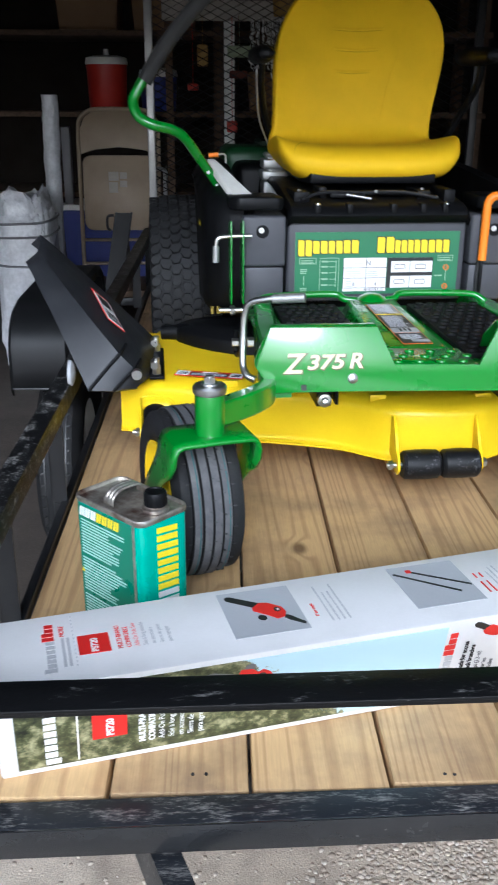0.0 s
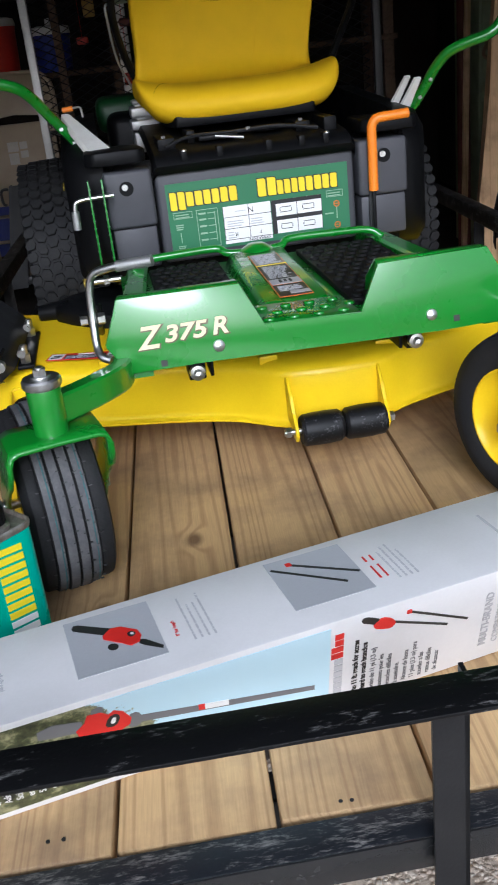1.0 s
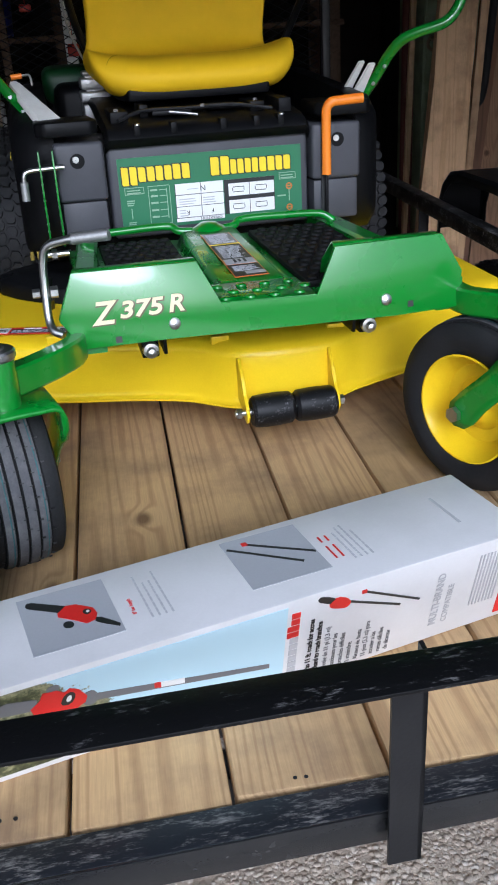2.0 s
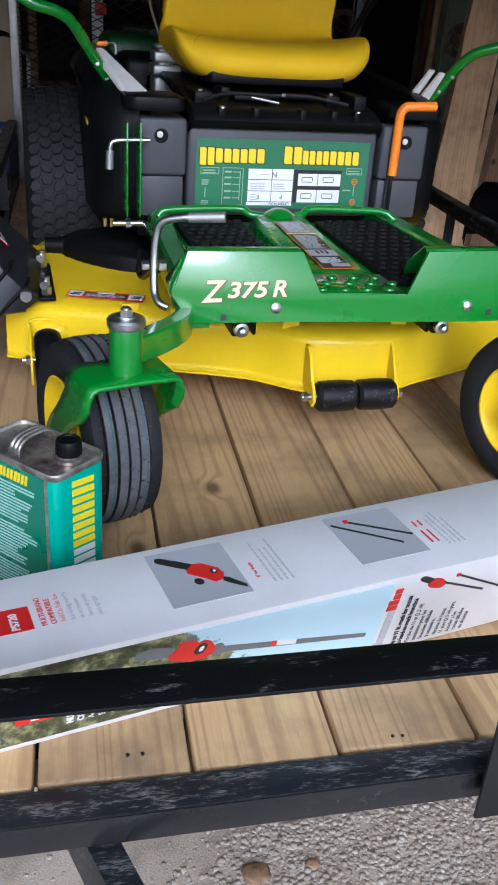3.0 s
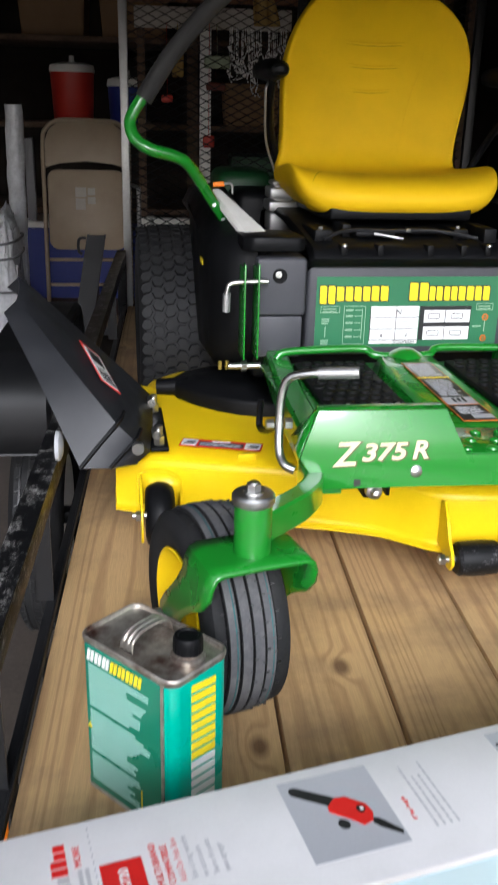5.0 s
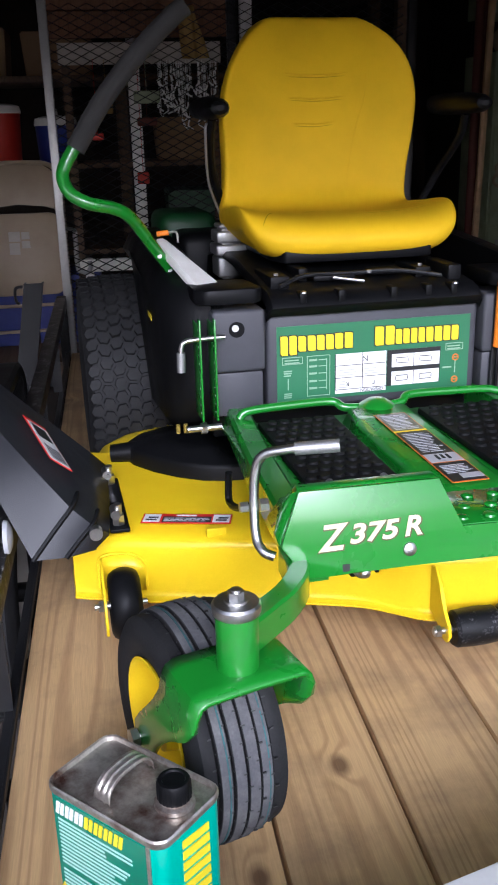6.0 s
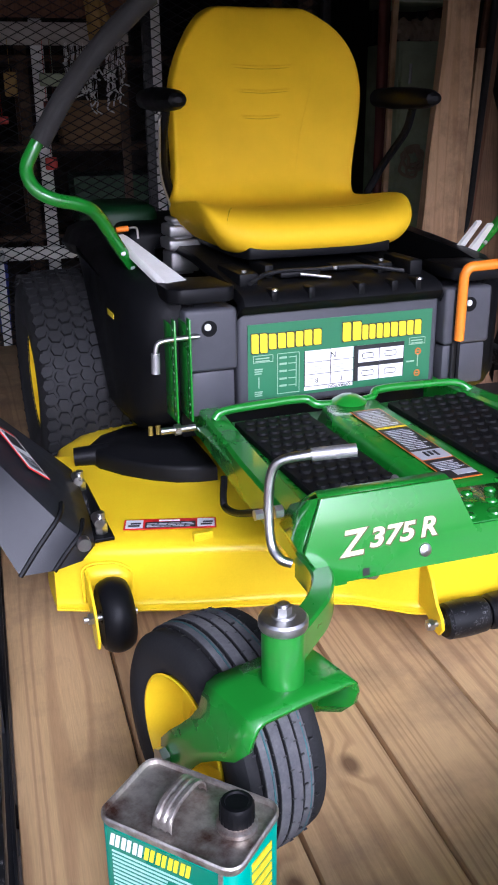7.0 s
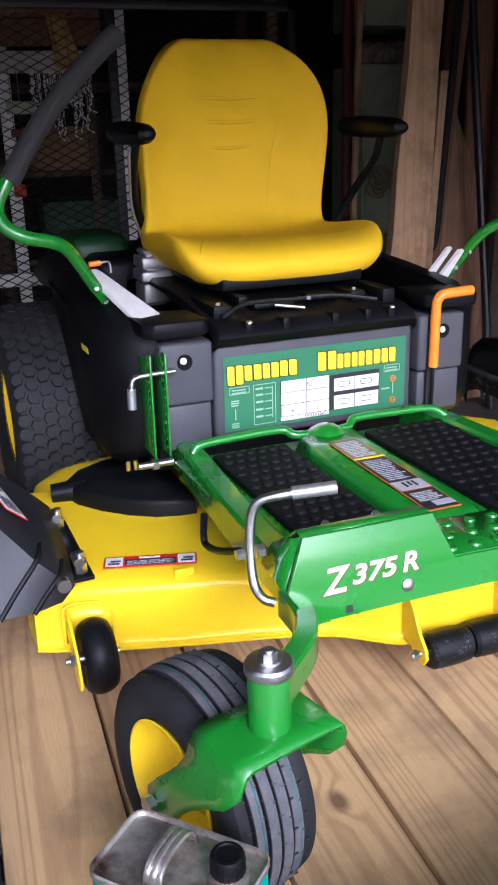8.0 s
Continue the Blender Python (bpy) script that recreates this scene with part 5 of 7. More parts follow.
    nut(bm, (-0.400, -0.562, 0.413), (-1, 0, 0), 0.008, 0.012)
    split("pedal_nut", bm, CHROME, ped)


foot_platform()


def body():
    # centre panel with the decal
    bm = bmesh.new()
    box(bm, (-0.226, 0.016, 0.362), (0.230, 0.09, 0.562), bevel=0.010, seg=3)
    pan = part("front_panel", bm, GREYP, mower, "charcoal plastic front panel with a green decal")
    bm = bmesh.new()
    fr = facing((0, 0.0155, 0), (1, 0, 0), (0, 0, 1))
    slab(bm, -0.206, 0.381, 0.213, 0.5365, fr, 0.0016)
    dec = part("decal", bm, SIGNG, pan, "green decal with a yellow maker's mark and operating diagrams")
    # maker's mark: plain yellow shapes with dark edges, no letters
    fr2 = facing((0, 0.0138, 0), (1, 0, 0), (0, 0, 1))
    blocks = [(-0.183, 0.028, 0.034), (-0.151, 0.030, 0.027), (-0.117, 0.029, 0.027), (-0.084, 0.031, 0.028), (-0.010, 0.035, 0.034), (0.029, 0.025, 0.027), (0.058, 0.025, 0.027), (0.087, 0.029, 0.027), (0.120, 0.028, 0.027)]
    for k, (x, w, h) in enumerate(blocks):
        x = x * 1.16 + 0.014
        w *= 1.22
        h *= 1.16
        z0 = 0.484 - (0.006 if k == 0 else 0)
        for u0, u1, h1 in ((0.0, 0.44, h), (0.54, 0.99, h)):
            for dd, mm, gr, nm in ((0.0006, INKK, 0.0018, "mark_edge"), (0.0014, INKY, 0.0, "mark")):
                bm = bmesh.new()
                xa, xb = x + w * u0 - gr, x + w * u1 + gr
                prism(bm, [(xa, z0 + 0.003 - gr), (xa + 0.003, z0 - gr), (xb, z0 - gr), (xb, z0 + h1 - 0.003 + gr), (xb - 0.003, z0 + h1 + gr), (xa, z0 + h1 + gr)], dd, fr2)
                part(nm, bm, mm, dec)
    # operating chart, printed upside down
    bm = bmesh.new()
    slab(bm, -0.083, 0.388, 0.028, 0.472, fr2, 0.0010)
    slab(bm, 0.030, 0.396, 0.148, 0.472, fr2, 0.0010)
    split("chart_field", bm, INKW, dec)
    bm = bmesh.new()
    for z in (0.396, 0.421, 0.447):
        slab(bm, -0.083, z, 0.034, z + 0.0012, fr2, 0.0016)
    for x in (-0.083, -0.0245, 0.032, 0.0885, 0.147):
        slab(bm, x, 0.396, x + 0.0012, 0.472, fr2, 0.0016)
    slab(bm, 0.030, 0.396, 0.040, 0.472, fr2, 0.0017)
    for z in (0.426, 0.463):
        slab(bm, 0.040, z, 0.148, z + 0.009, fr2, 0.0017)
    for x in (0.062, 0.115):
        for z in (0.405, 0.443):
            slab(bm, x - 0.012, z, x + 0.014, z + 0.0015, fr2, 0.0016)
            slab(bm, x - 0.012, z + 0.011, x + 0.014, z + 0.0125, fr2, 0.0016)
            slab(bm, x - 0.013, z + 0.003, x - 0.0115, z + 0.010, fr2, 0.0016)
            slab(bm, x + 0.0135, z + 0.003, x + 0.015, z + 0.010, fr2, 0.0016)
    tagged(part("chart_line", bm, INKK, dec), kind="stuff")
    up = facing((0, 0.0121, 0), (-1, 0, 0), (0, 0, -1)) @ pose(0, 0, 0)
    down = Matrix.Translation((0, 0.0121, 0)) @ Matrix(((-1, 0, 0, 0), (0, 0, -1, 0), (0, -1, 0, 0), (0, 0, 0, 1)))
    for body_text, x, z, size in (("N", -0.012, 0.465, 0.017), ("F", 0.004, 0.412, 0.013), ("R", -0.052, 0.412, 0.013), ("OPERATION", 0.022, 0.395, 0.009)):
        writing("chart_letters", body_text, size, down @ pose(-x, -z, 0), INKK, dec, 0.0004)
    bm = bmesh.new()
    bars(bm, -0.075, 0.400, -0.056, 0.418, 3, fr2, 2, 0.4, 0.3, 0.0016)
    bars(bm, -0.02, 0.426, 0.015, 0.442, 3, fr2, 6, 0.4, 0.3, 0.0016)
    bars(bm, -0.075, 0.426, -0.035, 0.442, 3, fr2, 7, 0.4, 0.3, 0.0016)
    slab(bm, -0.055, 0.4585, -0.030, 0.460, fr2, 0.0016)
    tagged(part("chart_sketch", bm, INKM, dec), kind="stuff")
    bm = bmesh.new()
    for x0, x1, z0, z1 in ((-0.195, -0.153, 0.458, 0.472), (-0.143, -0.095, 0.388, 0.472), (0.160, 0.198, 0.462, 0.476)):
        slab(bm, x0, z0, x1, z0 + 0.0012, fr2, 0.0012)
        slab(bm, x0, z1, x1, z1 + 0.0012, fr2, 0.0012)
        slab(bm, x0, z0, x0 + 0.0012, z1, fr2, 0.0012)
        slab(bm, x1, z0, x1 + 0.0012, z1, fr2, 0.0012)
    bars(bm, -0.190, 0.460, -0.158, 0.471, 2, fr2, 4, 0.4, 0.3, 0.0014)
    bars(bm, 0.164, 0.464, 0.194, 0.475, 2, fr2, 4, 0.4, 0.3, 0.0014)
    for z in (0.403, 0.418, 0.434, 0.449, 0.462):
        slab(bm, -0.138, z, -0.122, z + 0.004, fr2, 0.0014)
        slab(bm, -0.118, z + 0.001, -0.102, z + 0.0025, fr2, 0.0014)
    slab(bm, -0.102, 0.40, -0.1005, 0.466, fr2, 0.0014)
    slab(bm, -0.184, 0.405, -0.182, 0.428, fr2, 0.0014)
    bars(bm, -0.192, 0.434, -0.172, 0.448, 3, fr2, 11, 0.5, 0.3, 0.0014)
    bars(bm, -0.192, 0.388, -0.172, 0.400, 3, fr2, 12, 0.5, 0.3, 0.0014)
    slab(bm, 0.182, 0.413, 0.1838, 0.440, fr2, 0.0014)
    bars(bm, 0.155, 0.424, 0.175, 0.430, 1, fr2, 13, 0.5, 0.1, 0.0014)
    tagged(part("decal_sketch", bm, SIGNL, dec), kind="stuff")
    bm = bmesh.new()
    for z in (0.398, 0.446):
        lathe(bm, [(0.0075, 0.0), (0.0075, 0.0016), (0.005, 0.0016), (0.005, 0)], fr2 @ pose(0.183, z, 0), seg=16)
        slab(bm, 0.176, z - 0.001, 0.190, z + 0.001, fr2, 0.0016)
    split("decal_symbol", bm, INKO, dec)
    # side pods with a recessed screw each; hole shade and screw highlight are painted
    for x0, x1, hx in ((-0.338, -0.2315, -0.290), (0.2365, 0.352, 0.296)):
        bm = bmesh.new()
        box(bm, (x0, 0.0, 0.455), (x1, 0.10, 0.578), bevel=0.008, seg=3)
        box(bm, (x0 + 0.004, 0.008, 0.362), (x1 - 0.004, 0.10, 0.453), bevel=0.006, seg=2)
        pod = part("side_pod", bm, GREYP, mower)
        # flat black disc that paints the shade in the screw hole
        bm = bmesh.new()
        lathe(bm, [(0.0158, 0.0), (0.0158, 0.0012), (0.001, 0.0012), (0.001, 0.0)], facing((hx, -0.0004, 0.541), (1, 0, 0), (0, 0, 1)), seg=20)
        part("recess_shade", bm, BLACKP, pod)
        bm = bmesh.new()
        lathe(bm, [(0.001, 0.0045), (0.0045, 0.0042), (0.0068, 0.002), (0.0070, 0.0), (0.001, 0.0)], facing((hx - 0.003, -0.0018, 0.544), (1, 0, 0), (0, 0, 1)), seg=14)
        part("screw", bm, WHITEP, pod, "screw head coloured white for its highlight")
    # dark gap fillers behind the pods, black for the shade in the gaps
    bm = bmesh.new()
    box(bm, (-0.335, 0.06, 0.30), (0.35, 0.40, 0.556), bevel=0.01)
    part("gap_filler", bm, BLACKP, mower)
    # black hood over the panel, rising to the seat
    bm = bmesh.new()
    prof = [(0.004, 0.560), (-0.006, 0.578), (0.002, 0.592), (0.03, 0.602), (0.16, 0.617), (0.30, 0.632), (0.50, 0.64), (0.62, 0.62), (0.66, 0.50)]
    rows = []
    for x, k in ((-0.228, 0.0), (-0.218, 1.0), (-0.10, 1.0), (0.10, 1.0), (0.222, 1.0), (0.232, 0.0)):
        rows.append([(x, y + (1 - k) * 0.01, z - (1 - k) * 0.012) for y, z in prof])
    skin(bm, rows)
    hood = solid(part("seat_base", bm, BLACKP, mower, "black plastic base under the seat", angle=50), 0.004)
    bm = bmesh.new()
    for x in (-0.155, -0.075, 0.035, 0.11, 0.165):
        box(bm, (x - 0.007, -0.004, 0.582), (x + 0.007, 0.030, 0.606), bevel=0.003)
    for x0, x1, y, z in ((-0.11, -0.02, 0.075, 0.612), (0.02, 0.09, 0.09, 0.616)):
        box(bm, (x0, y, z), (x1, y + 0.05, z + 0.012), bevel=0.004)
    split("hood_clip", bm, BLACKP, hood)
    bm = bmesh.new()
    rod(bm, (-0.075, 0.055, 0.622), (-0.012, 0.045, 0.613), 0.0032, seg=8)
    for x in (-0.154, 0.167):
        lathe(bm, [(0.001, 0.005), (0.006, 0.003), (0.007, 0), (0.001, 0)], pose(x, -0.001, 0.604), seg=12)
    split("hood_pin", bm, CHROME, hood)
    for x0, y0, x1, y1, h in ((-0.205, 0.06, -0.165, 0.20, 0.018), (-0.135, 0.10, -0.115, 0.20, 0.022), (0.115, 0.08, 0.150, 0.20, 0.016), (0.175, 0.05, 0.205, 0.17, 0.024)):
        bm = bmesh.new()
        z = 0.606 + 0.09 * y0
        box(bm, (x0, y0, z - 0.01), (x1, y1, z + h), bevel=0.004)
        part("hood_rib", bm, BLACKP, hood)
    bm = bmesh.new()
    tube(bm, [(-0.19, 0.045, 0.612), (-0.13, 0.075, 0.626), (-0.03, 0.085, 0.624), (0.07, 0.075, 0.626), (0.16, 0.05, 0.614)], 0.0045, seg=8)
    part("seat_rod", bm, STEEL, hood)
    bm = bmesh.new()
    for x, y in ((-0.19, 0.075), (-0.128, 0.115), (0.132, 0.10), (0.19, 0.07), (0.0, 0.05)):
        nut(bm, (x, y, 0.628), (0, 0, 1), 0.005, 0.006)
    split("hood_bolt", bm, GALV, hood)
    # fenders: rounded black side bodies
    for s in (-1, 1):
        bm = bmesh.new()
        rows = []
        x_in = -0.333 if s < 0 else 0.345
        for y, w, top, bot in ((0.035, 0.022, 0.60, 0.40), (0.045, 0.045, 0.612, 0.37), (0.07, 0.072, 0.622, 0.34), (0.13, 0.092, 0.632, 0.31), (0.30, 0.098, 0.645, 0.30), (0.60, 0.098, 0.665, 0.60), (0.85, 0.095, 0.66, 0.58), (1.0, 0.07, 0.63, 0.56)):
            xo = x_in + s * w
            rows.append([(x_in, y, bot), (xo - s * 0.02, y, bot), (xo, y, bot + 0.03), (xo, y, top - 0.05), (xo - s * 0.02, y, top - 0.012), (xo - s * 0.05, y, top), (x_in, y, top + 0.004)])
        skin(bm, rows, close=True, caps=True)
        fen = part("fender", bm, BLACKP, mower, "rounded black plastic fender", angle=50)
        # cap in front of the control lever
        bm = bmesh.new()
        xa, xb = (-0.372, -0.238) if s < 0 else (0.245, 0.375)
        prism(bm, [(xa, 0.0), (xa + 0.02, -0.022), (xb - 0.015, -0.022), (xb, -0.005), (xb - 0.01, 0.10), (xa, 0.12)], 0.030, pose(0, 0, 0.594), bevel=0.007)
        part("fender_cap", bm, BLACKP, fen)
        bm = bmesh.new()
        slab(bm, 0, 0, 0.06, 0.012, facing((x_in + s * 0.099, 0.26, 0.53), (0, -s * -1, 0) if s > 0 else (0, -1, 0), (0, 0, 1)), 0.001)
        part("side_stripe", bm, INKY, fen, "small yellow side stripe")
    # rear body and engine hints behind the seat
    bm = bmesh.new()
    box(bm, (-0.30, 0.66, 0.30), (0.31, 1.05, 0.66), bevel=0.03, seg=3)
    part("rear_body", bm, BLACKP, mower)
    bm = bmesh.new()
    box(bm, (-0.325, 0.80, 0.60), (-0.165, 1.05, 0.70), bevel=0.03, seg=3)
    part("fuel_tank", bm, GREENB, mower, "dark green moulded tank behind the seat")
    bm = bmesh.new()
    for k, (z0, z1, g) in enumerate(((0.575, 0.622, 0.0), (0.626, 0.652, 0.004), (0.656, 0.684, 0.001), (0.688, 0.700, -0.006))):
        box(bm, (-0.238 - g, 0.44 - g, z0), (-0.168 + g, 0.52 + g, z1), bevel=0.006, seg=3)
        box(bm, (-0.225, 0.452, z0 - 0.006), (-0.180, 0.51, z1), bevel=0.002)
    part("engine_cover", bm, GALV, mower, "stepped grey metal engine cover beside the seat")
    # green slotted height bracket and crank pin
    for x in (-0.372, -0.343):
        bm = bmesh.new()
        box(bm, (x, -0.045, 0.372), (x + 0.004, -0.022, 0.572), bevel=0.0015)
        box(bm, (x, -0.022, 0.372), (x + 0.003, 0.03, 0.56), bevel=0.001)
        br = part("height_bracket", bm, GREEN, mower)
        bm = bmesh.new()
        for k in range(11):
            z = 0.388 + k * 0.0165
            rod(bm, (x - 0.0006, -0.0335, z), (x + 0.0046, -0.0335, z), 0.0022, seg=8)
        tagged(part("pin_hole", bm, SIGNL, br), kind="stuff")
    bm = bmesh.new()
    tube(bm, [(-0.320, -0.032, 0.536), (-0.352, -0.034, 0.536), (-0.385, -0.036, 0.535), (-0.401, -0.036, 0.531), (-0.406, -0.036, 0.520), (-0.407, -0.036, 0.500)], 0.0048, seg=10)
    pin = part("height_pin", bm, CHROME, mower, "bent chrome height pin")
    bm = bmesh.new()
    rod(bm, (-0.407, -0.036, 0.512), (-0.408, -0.036, 0.474), 0.0085, seg=14)
    part("pin_sleeve", bm, GALV, pin)
    bm = bmesh.new()
    rod(bm, (-0.40, -0.02, 0.352), (-0.33, -0.02, 0.352), 0.007, seg=12)
    rod(bm, (-0.372, -0.02, 0.352), (-0.36, -0.02, 0.352), 0.012, seg=6)
    split("pivot_bolt", bm, CHROME, mower)
    bm = bmesh.new()
    for x in (-0.415, -0.40):
        rod(bm, (x, 0.0, 0.340), (x, 0.0, 0.358), 0.0045, seg=10)
    split("hose_end", bm, BRASS, mower)
    # orange lever with its slot
    bm = bmesh.new()
    tube(bm, [(0.2655, -0.014, 0.468), (0.266, -0.014, 0.53), (0.266, -0.015, 0.590), (0.2675, -0.016, 0.610), (0.278, -0.018, 0.6225), (0.300, -0.02, 0.625), (0.349, -0.022, 0.627)], 0.0108, seg=14)
    lev = part("brake_lever", bm, ORANGE, mower, "orange vinyl-dipped hand lever")
    # thin black strip that paints the shade in the lever's slot
    bm = bmesh.new()
    box(bm, (0.2575, -0.0035, 0.365), (0.2735, 0.0005, 0.575))
    part("slot_shade", bm, INKK, mower)
    bm = bmesh.new()
    box(bm, (0.262, -0.016, 0.375), (0.2695, -0.010, 0.47), bevel=0.002)
    part("lever_blade", bm, BLACKP, lev)


def steering_lever(s):
    X = lambda x: x * s
    bm = bmesh.new()
    pts = [(X(0.352), 0.255, 0.575), (X(0.372), 0.225, 0.615), (X(0.425), 0.165, 0.690), (X(0.470), 0.112, 0.752), (X(0.505), 0.085, 0.774), (X(0.552), 0.075, 0.786), (X(0.584), 0.085, 0.806), (X(0.594), 0.098, 0.838), (X(0.578), 0.105, 0.870), (X(0.560), 0.107, 0.895)]
    if s > 0:
        # this one is swung further out
        pts = [(0.400, 0.262, 0.560), (0.437, 0.21, 0.617), (0.462, 0.185, 0.660), (0.480, 0.158, 0.702), (0.500, 0.13, 0.733), (0.532, 0.105, 0.750), (0.586, 0.082, 0.767), (0.616, 0.08, 0.797), (0.630, 0.085, 0.838), (0.622, 0.09, 0.872), (0.610, 0.092, 0.895)]
    tube(bm, pts, 0.0125, seg=14)
    lev = part("steering_lever", bm, GREEN, mower, "bent green steering lever with a grey foam grip")
    bm = bmesh.new()
    tube(bm, [(0.617, 0.091, 0.882), (0.612, 0.095, 0.965), (0.605, 0.10, 1.045), (0.59, 0.105, 1.12), (0.58, 0.107, 1.15)] if s > 0 else [(X(0.566), 0.106, 0.882), (X(0.51), 0.11, 0.965), (X(0.44), 0.115, 1.045), (X(0.375), 0.12, 1.105), (X(0.345), 0.122, 1.128)], 0.0185, seg=16)
    part("grip", bm, FOAM, lev, "dark grey foam grip")
    bm = bmesh.new()
    for k in (0.3, 0.75):
        p = Vector(pts[1]).lerp(Vector(pts[2 if s < 0 else 3]), k)
        nut(bm, p + Vector((0, -0.010, -0.004)), (0, -0.8, 0.3), 0.0048, 0.006)
    split("lever_bolt", bm, CHROME, lev)
    # off-white bracket plate beside it
    bm = bmesh.new()
    a, b = Vector((X(0.402), 0.235, 0.690)), Vector((X(0.330), 0.055, 0.612))
    if s > 0:
        # two parallel plates on this side
        for top, low, w0, w1 in (((0.411, 0.153, 0.690), (0.366, 0.215, 0.578), 0.007, 0.013), ((0.430, 0.135, 0.685), (0.394, 0.190, 0.584), 0.008, 0.017)):
            bm = bmesh.new()
            top, low = Vector(top), Vector(low)
            side, deep = Vector((1, 0.15, 0)), Vector((0, 0.5, 0.3)).normalized() * 0.008
            ring = [top - side * w0, top + side * w0, low + side * w1, low - side * w1]
            skin(bm, [ring, [p + deep for p in ring]], close=True, caps=True)
            part("lever_bracket", bm, WHITEP, lev, "off-white bracket plate")
        return
    d = (b - a).normalized()
    n = (Vector((0, 0, 1)) - d * d.z).normalized()
    w = d.cross(n).normalized()
    rows = []
    for t, hw in ((0.0, 0.009), (0.06, 0.014), (0.5, 0.022 if s < 0 else 0.027), (1.0, 0.032)):
        p = a.lerp(b, t)
        rows.append([p - w * hw, p - w * hw * 0.8 + n * 0.008, p + w * hw * 0.8 + n * 0.008, p + w * hw, p + w * hw * 0.9 - n * 0.01, p - w * hw * 0.9 - n * 0.01])
    skin(bm, rows, close=True, caps=True)
    part("lever_bracket", bm, WHITEP, lev, "off-white bracket plate")
    if s < 0:
        bm = bmesh.new()
        rod(bm, (-0.405, 0.25, 0.705), (-0.380, 0.25, 0.707), 0.006, seg=12)
        part("wire_sleeve", bm, ORANGE, lev)
        bm = bmesh.new()
        tube(bm, [(-0.380, 0.25, 0.707), (-0.366, 0.25, 0.708), (-0.361, 0.25, 0.702), (-0.360, 0.25, 0.685)], 0.0025, seg=8, n=4)
        part("wire_end", bm, CHROME, lev)


def seat():
    # one-piece bucket: a sheet swept from the front lip up the back, then thickened
    prof = [(0.215, 0.650, 0.150), (0.150, 0.651, 0.172), (0.113, 0.662, 0.202), (0.100, 0.685, 0.227), (0.107, 0.712, 0.241), (0.145, 0.734, 0.246), (0.23, 0.738, 0.247), (0.33, 0.730, 0.247), (0.415, 0.726, 0.243), (0.460, 0.745, 0.236), (0.480, 0.79, 0.230), (0.495, 0.85, 0.236), (0.512, 0.92, 0.246), (0.532, 0.99, 0.249), (0.556, 1.06, 0.230), (0.580, 1.115, 0.192), (0.596, 1.148, 0.155), (0.612, 1.166, 0.118), (0.634, 1.168, 0.105)]
    rows = []
    for i, (y, z, hw) in enumerate(prof):
        cx = 0.018 + 0.051 * max(0.0, min(1.0, (z - 0.72) / 0.35)) * (1 if i > 8 else 0)
        row = []
        for k in range(-8, 9):
            u = k / 8
            x = cx + hw * math.sin(u * math.pi / 2 * 0.97)
            edge = abs(u) ** 3.0
            if i <= 8:
                dz, dy = (0.048 * edge if 5 <= i else 0.03 * edge * max(0, i - 2) / 3) - 0.046 * abs(u) ** 7 * max(0, i - 3) / 5, 0.058 * abs(u) ** 3.4 * (1 if i < 6 else max(0, (9 - i) / 4))
            else:
                dz, dy = 0.0, -0.055 * edge * min(1, (i - 7) / 3) * (1 if i < 16 else 0.4) + 0.035 * abs(u) ** 9
            row.append((x, y + dy, z + dz))
        rows.append(row)
    bm = bmesh.new()
    front = skin(bm, rows)
    # underside and back, a little behind, joined round the rim
    n_c = 17
    back = []
    for i, row in enumerate(rows):
        t = i / (len(rows) - 1)
        if i <= 8:
            back.append([(0.03 + (x - 0.03) * (0.95 if i < 3 else 0.80), max(y, 0.20) + 0.01 * i, 0.655 + 0.001 * i) for x, y, z in row])
        else:
            oy, oz = 0.075 * (1 - 0.6 * max(0, (t - 0.75) / 0.25)), -0.05 * max(0, 1 - (i - 8) / 3)
            back.append([(0.04 + (x - 0.04) * 0.94, y + oy, z + oz) for x, y, z in row])
    vb = [[bm.verts.new(p) for p in row] for row in back]
    vf = [front[i * n_c:(i + 1) * n_c] for i in range(len(rows))]
    for a, b in zip(vb, vb[1:]):
        for k in range(n_c - 1):
            bm.faces.new((a[k], b[k], b[k + 1], a[k + 1]))
    sides = {}
    for k, sx in ((0, -1), (-1, 1)):
        sides[k] = []
        for i, (f, b) in enumerate(zip(vf, vb)):
            bulge = 0.020 * min(1, i / 4) if i <= 8 else 0.010
            sides[k].append(bm.verts.new((f[k].co + b[k].co) / 2 + Vector((sx * bulge, 0, 0))))
        bm.faces.new((vf[0][k], sides[k][0], vb[0][k]))
        bm.faces.new((vf[-1][k], vb[-1][k], sides[k][-1]))
    for i in range(len(rows) - 1):
        a, b, c, d = vf[i], vf[i + 1], vb[i], vb[i + 1]
        l0, l1, r0, r1 = sides[0][i], sides[0][i + 1], sides[-1][i], sides[-1][i + 1]
        bm.faces.new((a[0], b[0], l1, l0))
        bm.faces.new((l0, l1, d[0], c[0]))
        bm.faces.new((a[-1], r0, r1, b[-1]))
        bm.faces.new((r0, c[-1], d[-1], r1))
    for k in range(n_c - 1):
        bm.faces.new((vf[0][k], vb[0][k], vb[0][k + 1], vf[0][k + 1]))
        bm.faces.new((vf[-1][k], vf[-1][k + 1], vb[-1][k + 1], vb[-1][k]))
    st = subdiv(part("seat", bm, VINYL, mower, "moulded yellow vinyl bucket seat", angle=180), 2)
